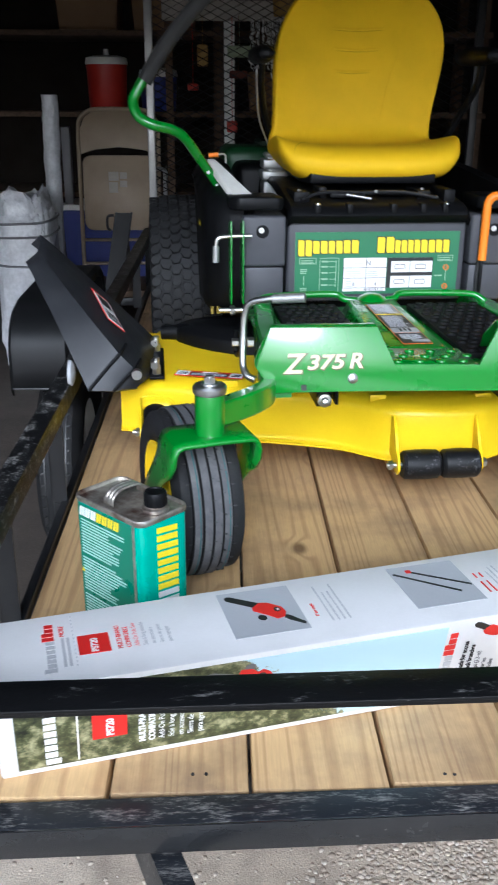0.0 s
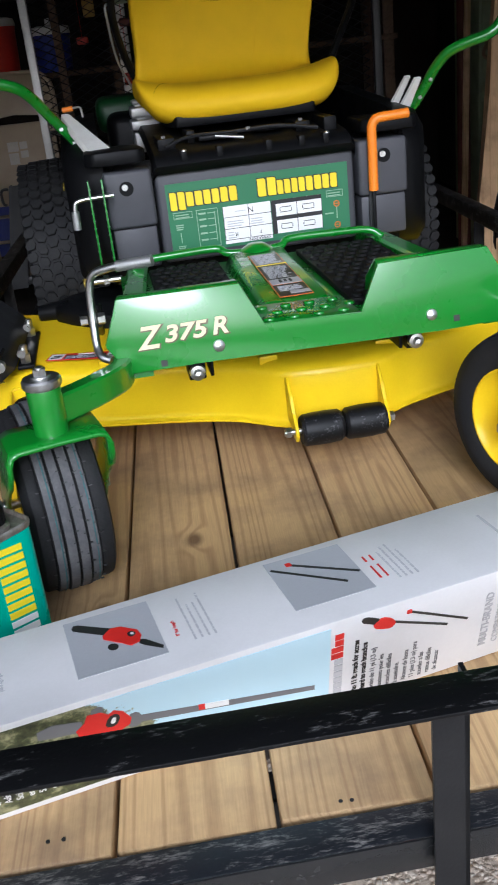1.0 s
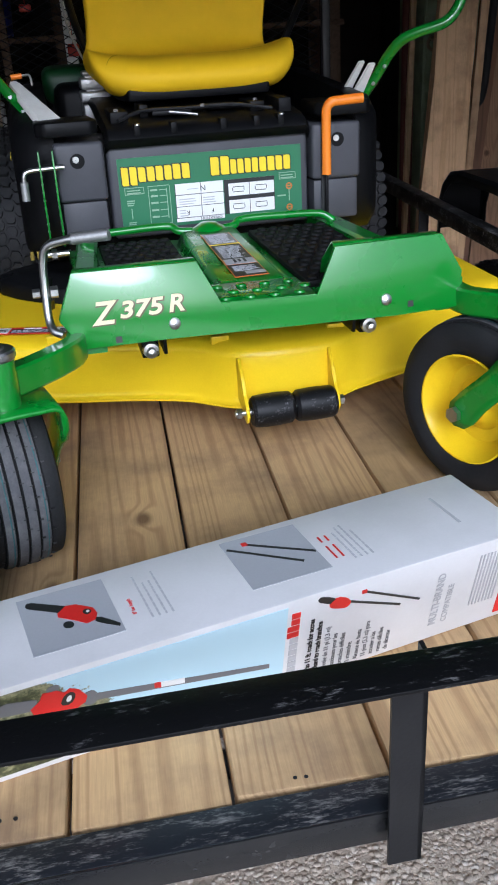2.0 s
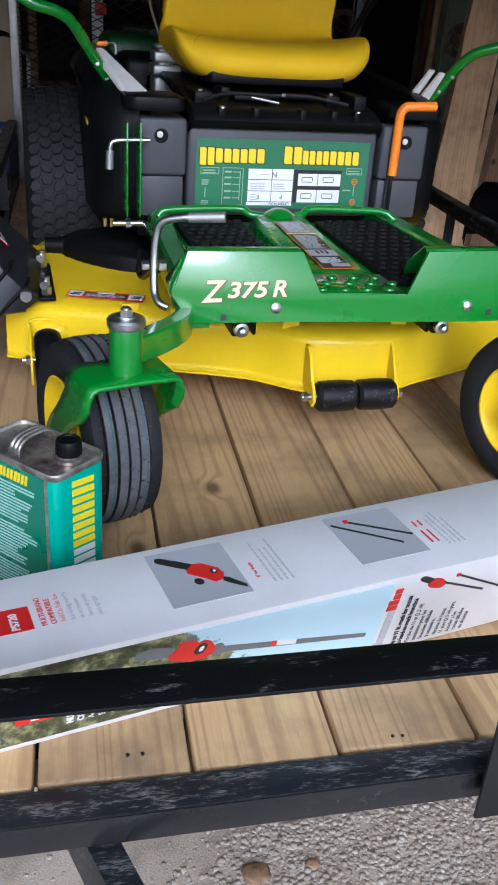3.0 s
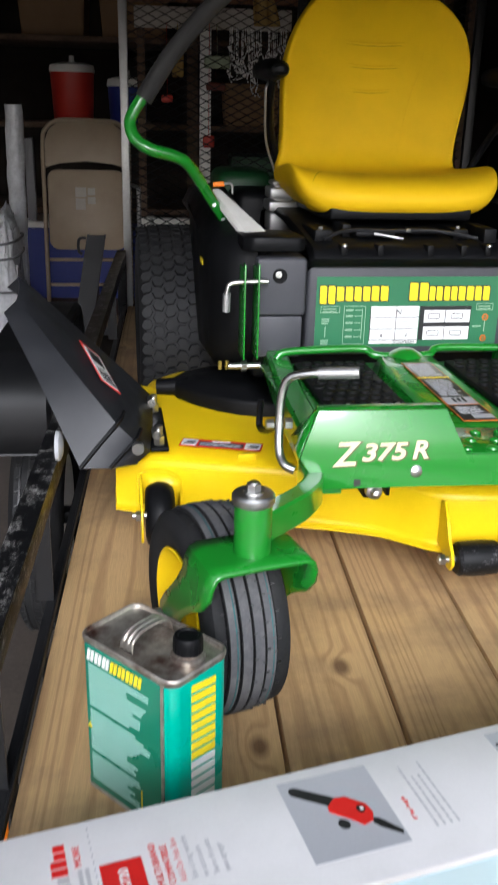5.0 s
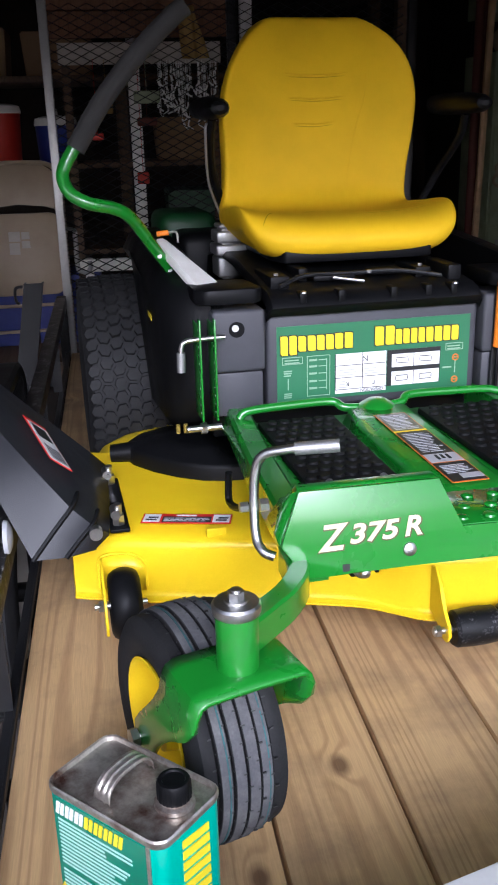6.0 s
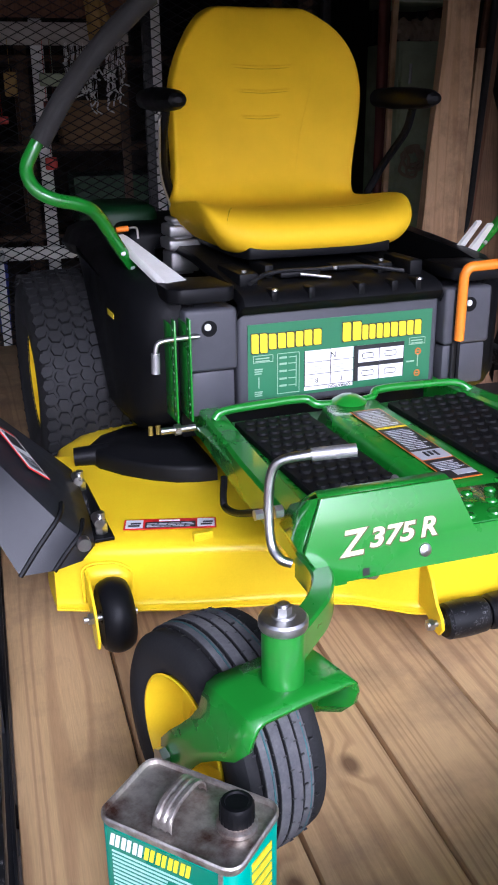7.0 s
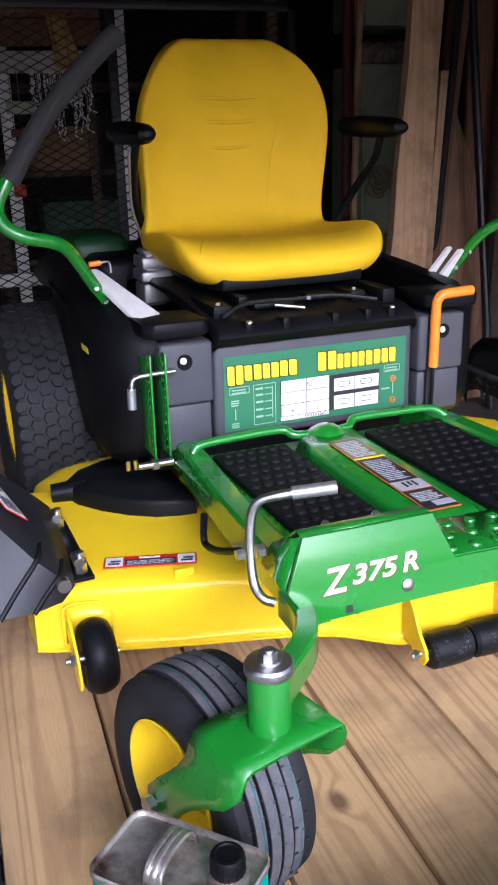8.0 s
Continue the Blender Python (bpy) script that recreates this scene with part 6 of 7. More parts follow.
    grow = pose(0.028, 0.36, 0.86) @ Matrix.Diagonal((1.005, 1.028, 1.025, 1)) @ pose(-0.028, -0.36 + 0.038, -0.86 - 0.002)
    st.data.transform(grow)
    # pleats, seams and a vent slit follow the padded surface; their shade is darker vinyl
    bpy.context.view_layer.update()
    solid_seat = BVHTree.FromObject(st, bpy.context.evaluated_depsgraph_get())

    def laid(name, pts, r, material, ray, sink):
        bm = bmesh.new()
        line = []
        for p in smooth_path(pts, 6):
            hit, normal, _, _ = solid_seat.ray_cast(p - Vector(ray) * 0.6, Vector(ray))
            if hit:
                line.append(hit - normal * sink if normal.dot(Vector(ray)) < 0 else hit + normal * sink)
        tube(bm, line, r, seg=6, n=0, radii=lambda t: r * (0.35 + 0.65 * abs(math.sin(math.pi * t)) ** 0.5))
        part(name, bm, material, st)
    for z, xa, xb, r in ((1.034, -0.033, 0.139, 0.0034), (0.979, -0.028, 0.125, 0.0032), (0.920, -0.025, 0.097, 0.0028)):
        xm = (xa + xb) / 2
        laid("pleat", [(xa, 0.5, z + 0.003), (xm, 0.5, z - 0.001), (xb, 0.5, z + 0.004)], r, VINYL, (0, 1, 0), r * 0.35)
        # shade in the fold below each pleat, painted as a darker line
        laid("pleat_shade", [(xa + 0.01, 0.5, z - 0.003), (xm, 0.5, z - 0.0062), (xb - 0.01, 0.5, z - 0.002)], 0.0009, FOLDSHADE, (0, 1, 0), 0.0003)
    laid("back_seam", [(0.196, 0.5, 1.09), (0.173, 0.5, 0.985), (0.139, 0.5, 0.894), (0.113, 0.5, 0.789), (0.100, 0.5, 0.76)], 0.0014, VINYL, (0, 1, 0), 0.0006)
    laid("cushion_seam", [(-0.144, 0.269, 0.73), (-0.160, 0.235, 0.73), (-0.180, 0.19, 0.72), (-0.195, 0.16, 0.70)], 0.0013, FOLDSHADE, (0, 0, -1), 0.0004)
    laid("cushion_fold_shade", [(0.02, 0.235, 0.73), (0.10, 0.232, 0.73), (0.17, 0.238, 0.73), (0.21, 0.25, 0.73)], 0.0011, FOLDSHADE, (0, 0, -1), 0.0004)
    laid("vent_slit", [(-0.040, 0.377, 0.725), (-0.026, 0.377, 0.725), (-0.012, 0.377, 0.725)], 0.0016, FOLDSHADE, (0, 0, -1), 0.0004)
    # dark pan below the cushion
    bm = bmesh.new()
    prism(bm, [(-0.15, 0.15), (0.18, 0.15), (0.20, 0.22), (0.20, 0.50), (0.12, 0.60), (-0.09, 0.60), (-0.17, 0.50), (-0.17, 0.22)], 0.028, pose(0, 0, 0.640), bevel=0.006)
    part("seat_pan", bm, BLACKP, mower)
    # armrests
    for x, s in ((-0.248, -1), (0.366, 1)):
        bm = bmesh.new()
        rows = []
        for y, w, h in ((0.300, 0.010, 0.006), (0.306, 0.020, 0.014), (0.33, 0.027, 0.021), (0.40, 0.029, 0.025), (0.50, 0.027, 0.026), (0.58, 0.022, 0.022), (0.60, 0.012, 0.010)):
            rows.append([(x + w * math.cos(a), y, 0.955 + 0.02 * (y - 0.3) + h * math.sin(a)) for a in (2 * math.pi * k / 12 for k in range(12))])
        skin(bm, rows, close=True, caps=True)
        arm = part("armrest", bm, BLACKP, mower, "black padded armrest")
        bm = bmesh.new()
        tube(bm, [(x - s * 0.0, 0.40, 0.935), (x, 0.43, 0.88), (x - s * 0.02, 0.50, 0.80), (x - s * 0.06, 0.54, 0.70)], 0.010, seg=10)
        part("armrest_bracket", bm, BLACKP, arm)
        if s > 0:
            continue
        bm = bmesh.new()
        tube(bm, [(x + s * 0.002, 0.42, 0.925), (x + s * 0.014, 0.40, 0.922), (x + s * 0.016, 0.40, 0.90), (x + s * 0.004, 0.45, 0.80), (x - s * 0.03, 0.50, 0.72)], 0.003, seg=8)
        part("armrest_rod", bm, GALV, arm)


body()
steering_lever(-1)
steering_lever(1)
seat()


# ---- loose things on the trailer ----
def fuel_can():
    can = thing("fuel_can", pose(-0.071, 2.120, DECK, 0, 0, -44.0), "teal metal fuel can with a black screw cap", "fuel can")
    L, W, H = 0.168, 0.102, 0.238
    hl, hw = L / 2, W / 2

    def rect(r, k=0.0):
        pts = []
        for cx, cy, a0 in ((hl - r, hw - r, 0), (-hl + r, hw - r, 90), (-hl + r, -hw + r, 180), (hl - r, -hw + r, 270)):
            for q in range(6):
                a = radians(a0 + 18 * q)
                pts.append((cx + (r + k) * math.cos(a), cy + (r + k) * math.sin(a)))
        return pts
    bm = bmesh.new()
    skin(bm, [[(x, y, z) for x, y in rect(0.016, k)] for z, k in ((0.002, -0.001), (0.003, 0.0), (0.229, 0.0), (0.231, -0.001))], close=True, caps=True)
    body = part("can_body", bm, TEAL, can)
    # the long side is printed darker green
    fl = facing((0, -hw - 0.0002, 0), (1, 0, 0), (0, 0, 1))
    fs = facing((hl + 0.0002, 0, 0), (0, 1, 0), (0, 0, 1))
    bm = bmesh.new()
    slab(bm, -hl + 0.012, 0.006, hl - 0.020, 0.226, fl, 0.0008)
    part("side_print", bm, TEALD, body)
    bm = bmesh.new()
    slab(bm, hl - 0.019, 0.004, hl - 0.014, 0.228, fl, 0.0016)
    part("side_seam", bm, TIN, body)
    bm = bmesh.new()
    rnd = random.Random(2)
    for i in range(34):
        z = 0.197 - i * 0.0054
        w = rnd.uniform(0.6, 1.0) * 0.112
        if i % 13 == 12:
            continue
        slab(bm, -hl + 0.018, z, -hl + 0.018 + w, z + 0.0022, fl, 0.0016)
    tagged(part("small_print", bm, INKT, body, "rows of fine white print"), kind="stuff")
    # brand mark as plain slanted shapes, white then yellow
    fl2 = facing((0, -hw - 0.0012, 0), (1, 0, 0), (0, 0, 1))
    fs2 = facing((hl + 0.0004, 0, 0), (0, 1, 0), (0, 0, 1))
    for k in range(7):
        x, z = -hl + 0.016 + k * 0.0145, 0.018 + k * 0.0285
        for u0, u1 in ((0.0, 0.42), (0.60, 1.0)):
            bm = bmesh.new()
            prism(bm, [(x + 0.0115 * u0, 0.206), (x + 0.0115 * u1, 0.206), (x + 0.003 + 0.0115 * u1, 0.222), (x + 0.003 + 0.0115 * u0, 0.222)], 0.0012, fl2)
            part("mark", bm, INKW if k < 3 else INKY, body)
            bm = bmesh.new()
            za, zb = z + 0.024 * u0, z + 0.024 * u1
            prism(bm, [(0.024, za), (0.024, zb), (-0.019, zb + 0.006), (-0.019, za + 0.006)], 0.0012, fs2)
            part("mark", bm, INKW if k < 3 else INKY, body)
    bm = bmesh.new()
    slab(bm, 0.028, 0.02, 0.030, 0.05, fl, 0.0018)
    prism(bm, [(-hl + 0.012, 0.100), (-hl + 0.021, 0.100), (-hl + 0.0165, 0.108)], 0.0018, fl)
    split("hazard_mark", bm, INKY, body)
    # tin top with a rolled rim
    bm = bmesh.new()
    ring = [[(x, y, z) for x, y in rect(0.016, k)] for z, k in ((0.228, 0.0008), (0.232, 0.0022), (0.2365, 0.0022), (0.2385, 0.0005), (0.2375, -0.0015), (0.2325, -0.0028), (0.2322, -0.010))]
    skin(bm, ring, close=True)
    bm.faces.new([v for v in bm.verts][-24:])
    part("can_top", bm, TIN, can, "stained tinplate top with a rolled rim")
    bm = bmesh.new()
    skin(bm, [[(x, y, z) for x, y in rect(0.016, k)] for z, k in ((0.0, 0.0015), (0.005, 0.0018), (0.007, 0.0))], close=True, caps=True)
    part("can_foot", bm, TIN, can)
    # strap handle with pressed ribs
    bm = bmesh.new()
    line = smooth_path([(0, -0.036, 0.233), (0, -0.033, 0.246), (0, -0.020, 0.255), (0, 0.0, 0.257), (0, 0.020, 0.255), (0, 0.033, 0.246), (0, 0.036, 0.233)], 4)
    rows = []
    for p in line:
        rows.append([p + Vector((-0.012 + dx, 0, dz)) for dx, dz in ((-0.012, 0), (-0.010, 0.003), (-0.006, 0.003), (-0.004, 0), (-0.002, 0.003), (0.002, 0.003), (0.004, 0), (0.006, 0.003), (0.010, 0.003), (0.012, 0))])
    skin(bm, rows)
    solid(part("strap_handle", bm, TIN, can, "ribbed tin carrying strap"), 0.0012)
    bm = bmesh.new()
    lathe(bm, [(0.001, 0.233), (0.022, 0.233), (0.022, 0.238), (0.017, 0.240), (0.017, 0.244), (0.001, 0.244)], pose(0.053, 0.008, 0), seg=28)
    part("spout", bm, TIN, can)
    bm = bmesh.new()
    prof = []
    seg = 44
    rings = []
    for z, r in ((0.242, 0.0172), (0.244, 0.0182), (0.262, 0.0178), (0.265, 0.0165), (0.2655, 0.013), (0.2635, 0.012)):
        rings.append([(0.053 + (r + (0.0008 if k % 2 and r > 0.017 else 0)) * math.cos(2 * math.pi * k / seg), 0.008 + (r + (0.0008 if k % 2 and r > 0.017 else 0)) * math.sin(2 * math.pi * k / seg), z) for k in range(seg)])
    skin(bm, rings, close=True, caps=True)
    part("screw_cap", bm, BLACKP, can, "black ridged plastic screw cap")


fuel_can()


def carton():
    """Long white printed carton; u runs along it, v from the back edge to the front."""
    L, W, H = 0.978, 0.163, 0.163
    c = thing("tool_carton", pose(-0.242, 1.868, DECK, 0, 0, 14.6), "long white printed pole-saw carton lying on deck boards", "box")
    bm = bmesh.new()
    box(bm, (0, -W, 0.0005), (L, 0, H), bevel=0.003, seg=2)
    for v in bm.verts:
        if v.co.y > -0.01:
            v.co.y += 0.018 * v.co.x / L
    body = part("carton_body", bm, CARD, c)
    bm = bmesh.new()
    box(bm, (-0.0012, -W + 0.004, 0.004), (-0.0002, -0.004, H * 0.62), bevel=0.0)
    part("end_flap", bm, CARD, c)
    top = facing((0, 0, H), (1, 0, 0), (0, 1, 0))
    frt = facing((0, -W, 0), (1, 0, 0), (0, 0, 1))
    # lettering on the top runs from front to back: x of the text is +y, its up is -x
    tt = facing((0, 0, H), (0, 1, 0), (-1, 0, 0))

    def top_text(body_text, u, v, size, ink, stretch=1.0, bold=0.0):
        writing("lettering", body_text, size, tt @ pose(-v, -u, 0.0004), ink, body, 0.0003, 0.0, stretch, bold)

    def soft(poly):
        """Cuts the corners of a polygon."""
        for turn in range(1):
            cut = []
            for (x0, y0), (x1, y1) in zip(poly, poly[1:] + poly[:1]):
                cut += [(x0 * 0.75 + x1 * 0.25, y0 * 0.75 + y1 * 0.25), (x0 * 0.25 + x1 * 0.75, y0 * 0.25 + y1 * 0.75)]
            poly = cut
        return poly

    # two grey product photographs
    for u0, u1, v0, v1 in ((0.320, 0.428, 0.009, 0.126), (0.592, 0.702, 0.003, 0.121)):
        bm = bmesh.new()
        slab(bm, u0, -v1, u1, -v0, top, 0.0008)
        part("photo_panel", bm, INKG, body, "grey printed product picture")
    bm = bmesh.new()
    prism(bm, [(0.3312, -0.0194), (0.3373, -0.0201), (0.3752, -0.0473), (0.366, -0.058), (0.3298, -0.0303), (0.3282, -0.0248)], 0.0014, top)
    prism(bm, [(0.4022, -0.0846), (0.4087, -0.0877), (0.4260, -0.1098), (0.4238, -0.1150), (0.4047, -0.0984), (0.3999, -0.0918)], 0.0014, top)
    prism(bm, soft([(0.3626, -0.0816), (0.367, -0.0772), (0.3741, -0.0797), (0.3763, -0.0874), (0.3712, -0.0925), (0.364, -0.089)]), 0.0014, top)
    for a, b in (((0.596, -0.022), (0.676, -0.092)), ((0.622, -0.020), (0.700, -0.078))):
        d = (Vector(b) - Vector(a)).normalized() * 0.0022
        prism(bm, [(a[0] - d.y, a[1] + d.x), (b[0] - d.y, b[1] + d.x), (b[0] + d.y, b[1] - d.x), (a[0] + d.y, a[1] - d.x)], 0.0014, top)
    split("tool_picture", bm, INKK, body)
    bm = bmesh.new()
    prism(bm, [(0.3737, -0.0468), (0.3858, -0.0486), (0.4033, -0.0647), (0.4059, -0.078), (0.4013, -0.0888), (0.3895, -0.0921), (0.3799, -0.0812), (0.361, -0.0646), (0.3615, -0.0574)], 0.0018, top)
    slab(bm, 0.618, -0.024, 0.626, -0.016, top, 0.0018)
    split("tool_picture", bm, INKR, body)
    bm = bmesh.new()
    prism(bm, soft([(0.3906, -0.0652), (0.3972, -0.0640), (0.4014, -0.0715), (0.3943, -0.0769), (0.3898, -0.0714)]), 0.0022, top)
    split("tool_picture", bm, INKK, body)
    bm = bmesh.new()
    prism(bm, soft([(0.3937, -0.0678), (0.3974, -0.0676), (0.3982, -0.0718), (0.3942, -0.0724)]), 0.0026, top)
    split("tool_picture", bm, INKW, body)
    # brand mark: plain shapes, grey then red
    for k in range(11):
        bm = bmesh.new()
        v = 0.137 - k * 0.0104
        tall = 0.016 if k in (0, 7, 8) else 0.0115
        slab(bm, 0.083 - tall, -v, 0.083, -v + 0.0080, top, 0.0010)
        part("mark", bm, INKR if k >= 7 else INKM, body)
    bm = bmesh.new()
    for q, u in enumerate((0.092, 0.099)):
        slab(bm, u, -0.128, u + 0.004, -0.062, top, 0.0008)
    for k in range(14):
        slab(bm, 0.108, -0.130 + k * 0.009, 0.1095, -0.127 + k * 0.009, top, 0.0008)
    for u0, n, seed in ((0.463, 4, 2), (0.738, 4, 4)):
        rnd = random.Random(seed)
        for k in range(n):
            v = -0.116
            end = v + rnd.uniform(0.06, 0.095)
            while v < end:
                w = rnd.uniform(0.003, 0.011)
                slab(bm, u0 + k * 0.0085, v, u0 + k * 0.0085 + 0.0026, min(v + w, end), top, 0.0008)
                v += w + 0.0018
    slab(bm, 0.905, -0.105, 0.909, -0.03, top, 0.0008)
    tagged(part("fine_print", bm, INKM, body, "faint grey small print"), kind="stuff")
    top_text('8" bar length', 0.449, 0.100, 0.0072, INKR, 0.9)
    bm = bmesh.new()
    for u, v0 in ((0.716, -0.105), (0.726, -0.105)):
        for k, w in enumerate((0.020, 0.010, 0.014)):
            slab(bm, u, v0 + k * 0.021, u + 0.0025, v0 + k * 0.021 + w, top, 0.0008)
    tagged(part("fine_print", bm, INKR, body, "small red print"), kind="stuff")
    top_text("MORE", 0.097, 0.058, 0.010, INKR)
    bm = bmesh.new()
    slab(bm, 0.113, -0.107, 0.155, -0.063, top, 0.0010)
    part("red_square", bm, INKR, body)
    writing("lettering", "PS720", 0.0135, tt @ pose(-0.1045, -0.139, 0.0012), INKW, body, 0.0003, 0.0, 0.95, 0.0004)
    for k, (line, ink, size) in enumerate((("MULTI-BRAND", INKR, 0.0102), ("COMPATIBLE", INKR, 0.0102), ("Add-On Pole Saw", INKP, 0.0098), ("Scie à long manche", INKM, 0.0092), ("en accessoire", INKM, 0.0092), ("Sierra de poste", INKM, 0.0092), ("para agregar", INKM, 0.0092))):
        top_text(line, 0.171 + 0.0110 * k, 0.1055, size, ink, 0.84 if k < 2 else 0.8)
    # front: photograph, then a white text panel
    bm = bmesh.new()
    slab(bm, 0.022, 0.012, 0.620, H - 0.010, frt, 0.0010)
    ph = part("photo_panel", bm, PHOTO, c, "printed photo of dark foliage and pale sky")
    ft = facing((0, -W, 0), (0, 0, 1), (-1, 0, 0))

    def front_text(body_text, u, z, size, ink, stretch=1.0, bold=0.0, lift=0.0016):
        writing("lettering", body_text, size, Matrix.Translation((0, -W, 0)) @ Matrix(((0, -1, 0, u), (0, 0, -1, -lift), (1, 0, 0, z), (0, 0, 0, 1))), ink, body, 0.0003, 0.0, stretch, bold)
    # dark lettering panel at the foliage end
    bm = bmesh.new()
    for k in range(7):
        slab(bm, 0.058, 0.016 + k * 0.0135, 0.078 if k in (0,) else 0.074, 0.026 + k * 0.0135, frt, 0.0018)
    slab(bm, 0.10, 0.016, 0.102, 0.15, frt, 0.0018)
    split("mark", bm, INKW, body)
    bm = bmesh.new()
    slab(bm, 0.120, 0.050, 0.166, 0.100, frt, 0.0018)
    part("red_square", bm, INKR, body)
    writing("lettering", "PS720", 0.014, Matrix.Translation((0, -W, 0)) @ Matrix(((0, -1, 0, 0.148), (0, 0, -1, -0.0022), (1, 0, 0, 0.054), (0, 0, 0, 1))), INKW, body, 0.0003, 0.0, 0.95, 0.0004)
    for k, line in enumerate(("MULTI-BRAND", "COMPATIBLE", "Add-On Pole Saw", "Scie à long manche", "en accessoire", "Sierra de poste", "para agregar")):
        front_text(line, 0.190 + 0.0132 * k, 0.030, 0.0118, INKW, 0.95 if k < 2 else 0.88, 0.0005 if k < 2 else 0.0, 0.002)
    # pole saw on the photo
    bm = bmesh.new()
    prism(bm, [(0.262, 0.121), (0.262, 0.134), (0.280, 0.139), (0.312, 0.130), (0.312, 0.112), (0.280, 0.117)], 0.0016, frt)
    prism(bm, [(0.372, 0.099), (0.60, 0.052), (0.60, 0.060), (0.372, 0.111)], 0.0016, frt)
    prism(bm, soft([(0.324, 0.134), (0.324, 0.144), (0.338, 0.146), (0.338, 0.134)]), 0.0016, frt)
    prism(bm, soft([(0.362, 0.094), (0.376, 0.092), (0.382, 0.104), (0.376, 0.118), (0.364, 0.116)]), 0.0018, frt)
    split("saw_picture", bm, INKD, body)
    bm = bmesh.new()
    prism(bm, [(0.3064, 0.1064), (0.3036, 0.1162), (0.3148, 0.1255), (0.3190, 0.1367), (0.3344, 0.1356), (0.3428, 0.1277), (0.3498, 0.1320), (0.3596, 0.1259), (0.3680, 0.1108), (0.3652, 0.1007), (0.3526, 0.0938), (0.3316, 0.0967)], 0.0020, frt)
    prism(bm, [(0.448, 0.0855), (0.456, 0.0838), (0.456, 0.0930), (0.448, 0.0947)], 0.0022, frt)
    split("saw_picture", bm, INKR, body)
    bm = bmesh.new()
    prism(bm, soft([(0.336, 0.108), (0.342, 0.124), (0.352, 0.127), (0.356, 0.118), (0.349, 0.105)]), 0.0024, frt)
    split("saw_picture", bm, INKK, body)
    bm = bmesh.new()
    prism(bm, [(0.456, 0.0838), (0.486, 0.0776), (0.486, 0.0868), (0.456, 0.0930)], 0.0022, frt)
    prism(bm, soft([(0.343, 0.112), (0.346, 0.121), (0.351, 0.121), (0.349, 0.111)]), 0.0028, frt)
    split("saw_picture", bm, INKW, body)
    # text panel
    for k in range(11):
        bm = bmesh.new()
        tall = 0.016 if k in (0, 7, 8) else 0.0115
        slab(bm, 0.638 - tall, 0.018 + k * 0.0112, 0.638, 0.027 + k * 0.0112, frt, 0.0012)
        part("mark", bm, INKR if k >= 7 else INKM, body)
    for k, line in enumerate(("Up to 11 ft. reach for access", "to hard to reach branches")):
        front_text(line, 0.659 + k * 0.012, 0.012, 0.0108, INKK, 0.86, 0.0003)
    for k, line in enumerate(("Portée de 11 pi (3,3 m)", "maximum pour les", "branches difficiles", "à atteindre.")):
        front_text(line, 0.684 + k * 0.0118, 0.012, 0.0102, INKD, 0.86)
    for k, line in enumerate(("Alcance de hasta", "11 pies (3,3 m) para", "acceder a las", "ramas difíciles", "de alcanzar")):
        front_text(line, 0.732 + k * 0.0116, 0.012, 0.0100, INKD, 0.86)
    bm = bmesh.new()
    for k in range(8):
        slab(bm, 0.905 + k * 0.0055, 0.045, 0.907 + k * 0.0055, 0.14, frt, 0.0012)
    tagged(part("fine_print", bm, INKM, body), kind="stuff")
    front_text("MULTI-BRAND", 0.852, 0.030, 0.016, INKM, 0.95, 0.0003)
    front_text("COMPATIBLE", 0.870, 0.030, 0.013, INKM, 0.95)
    bm = bmesh.new()
    small = frt @ pose(0.113, 0.045, 0) @ Matrix.Diagonal((0.8, 0.8, 1, 1))
    prism(bm, soft([(0.684, 0.128), (0.688, 0.137), (0.700, 0.134), (0.720, 0.122), (0.715, 0.112), (0.698, 0.120)]), 0.0014, small)
    for a, b in (((0.735, 0.111), (0.842, 0.062)), ((0.770, 0.119), (0.880, 0.060))):
        d = (Vector(b) - Vector(a)).normalized() * 0.0020
        prism(bm, [(a[0] - d.y, a[1] + d.x), (b[0] - d.y, b[1] + d.x), (b[0] + d.y, b[1] - d.x), (a[0] + d.y, a[1] - d.x)], 0.0014, small)
    split("tool_picture", bm, INKK, body)
    bm = bmesh.new()
    prism(bm, soft([(0.706, 0.116), (0.720, 0.126), (0.738, 0.118), (0.746, 0.106), (0.738, 0.096), (0.722, 0.100), (0.708, 0.106)]), 0.0018, small)
    slab(bm, 0.764, 0.116, 0.772, 0.123, small, 0.0018)
    bars(bm, 0.955, 0.012, 0.968, 0.10, 1, frt, 1, 0.8, 0.1, 0.0014)
    split("tool_picture", bm, INKR, body)

    # the carton is sheared to fit the camera's view: its top overhangs towards the front
    lean = Matrix(((1, 0, 0, 0), (0, 1, -0.038 / H, 0.038), (0, 0, 1, 0), (0, 0, 0, 1)))
    for data in {o.data for o in c.children_recursive}:
        data.transform(lean)


carton()


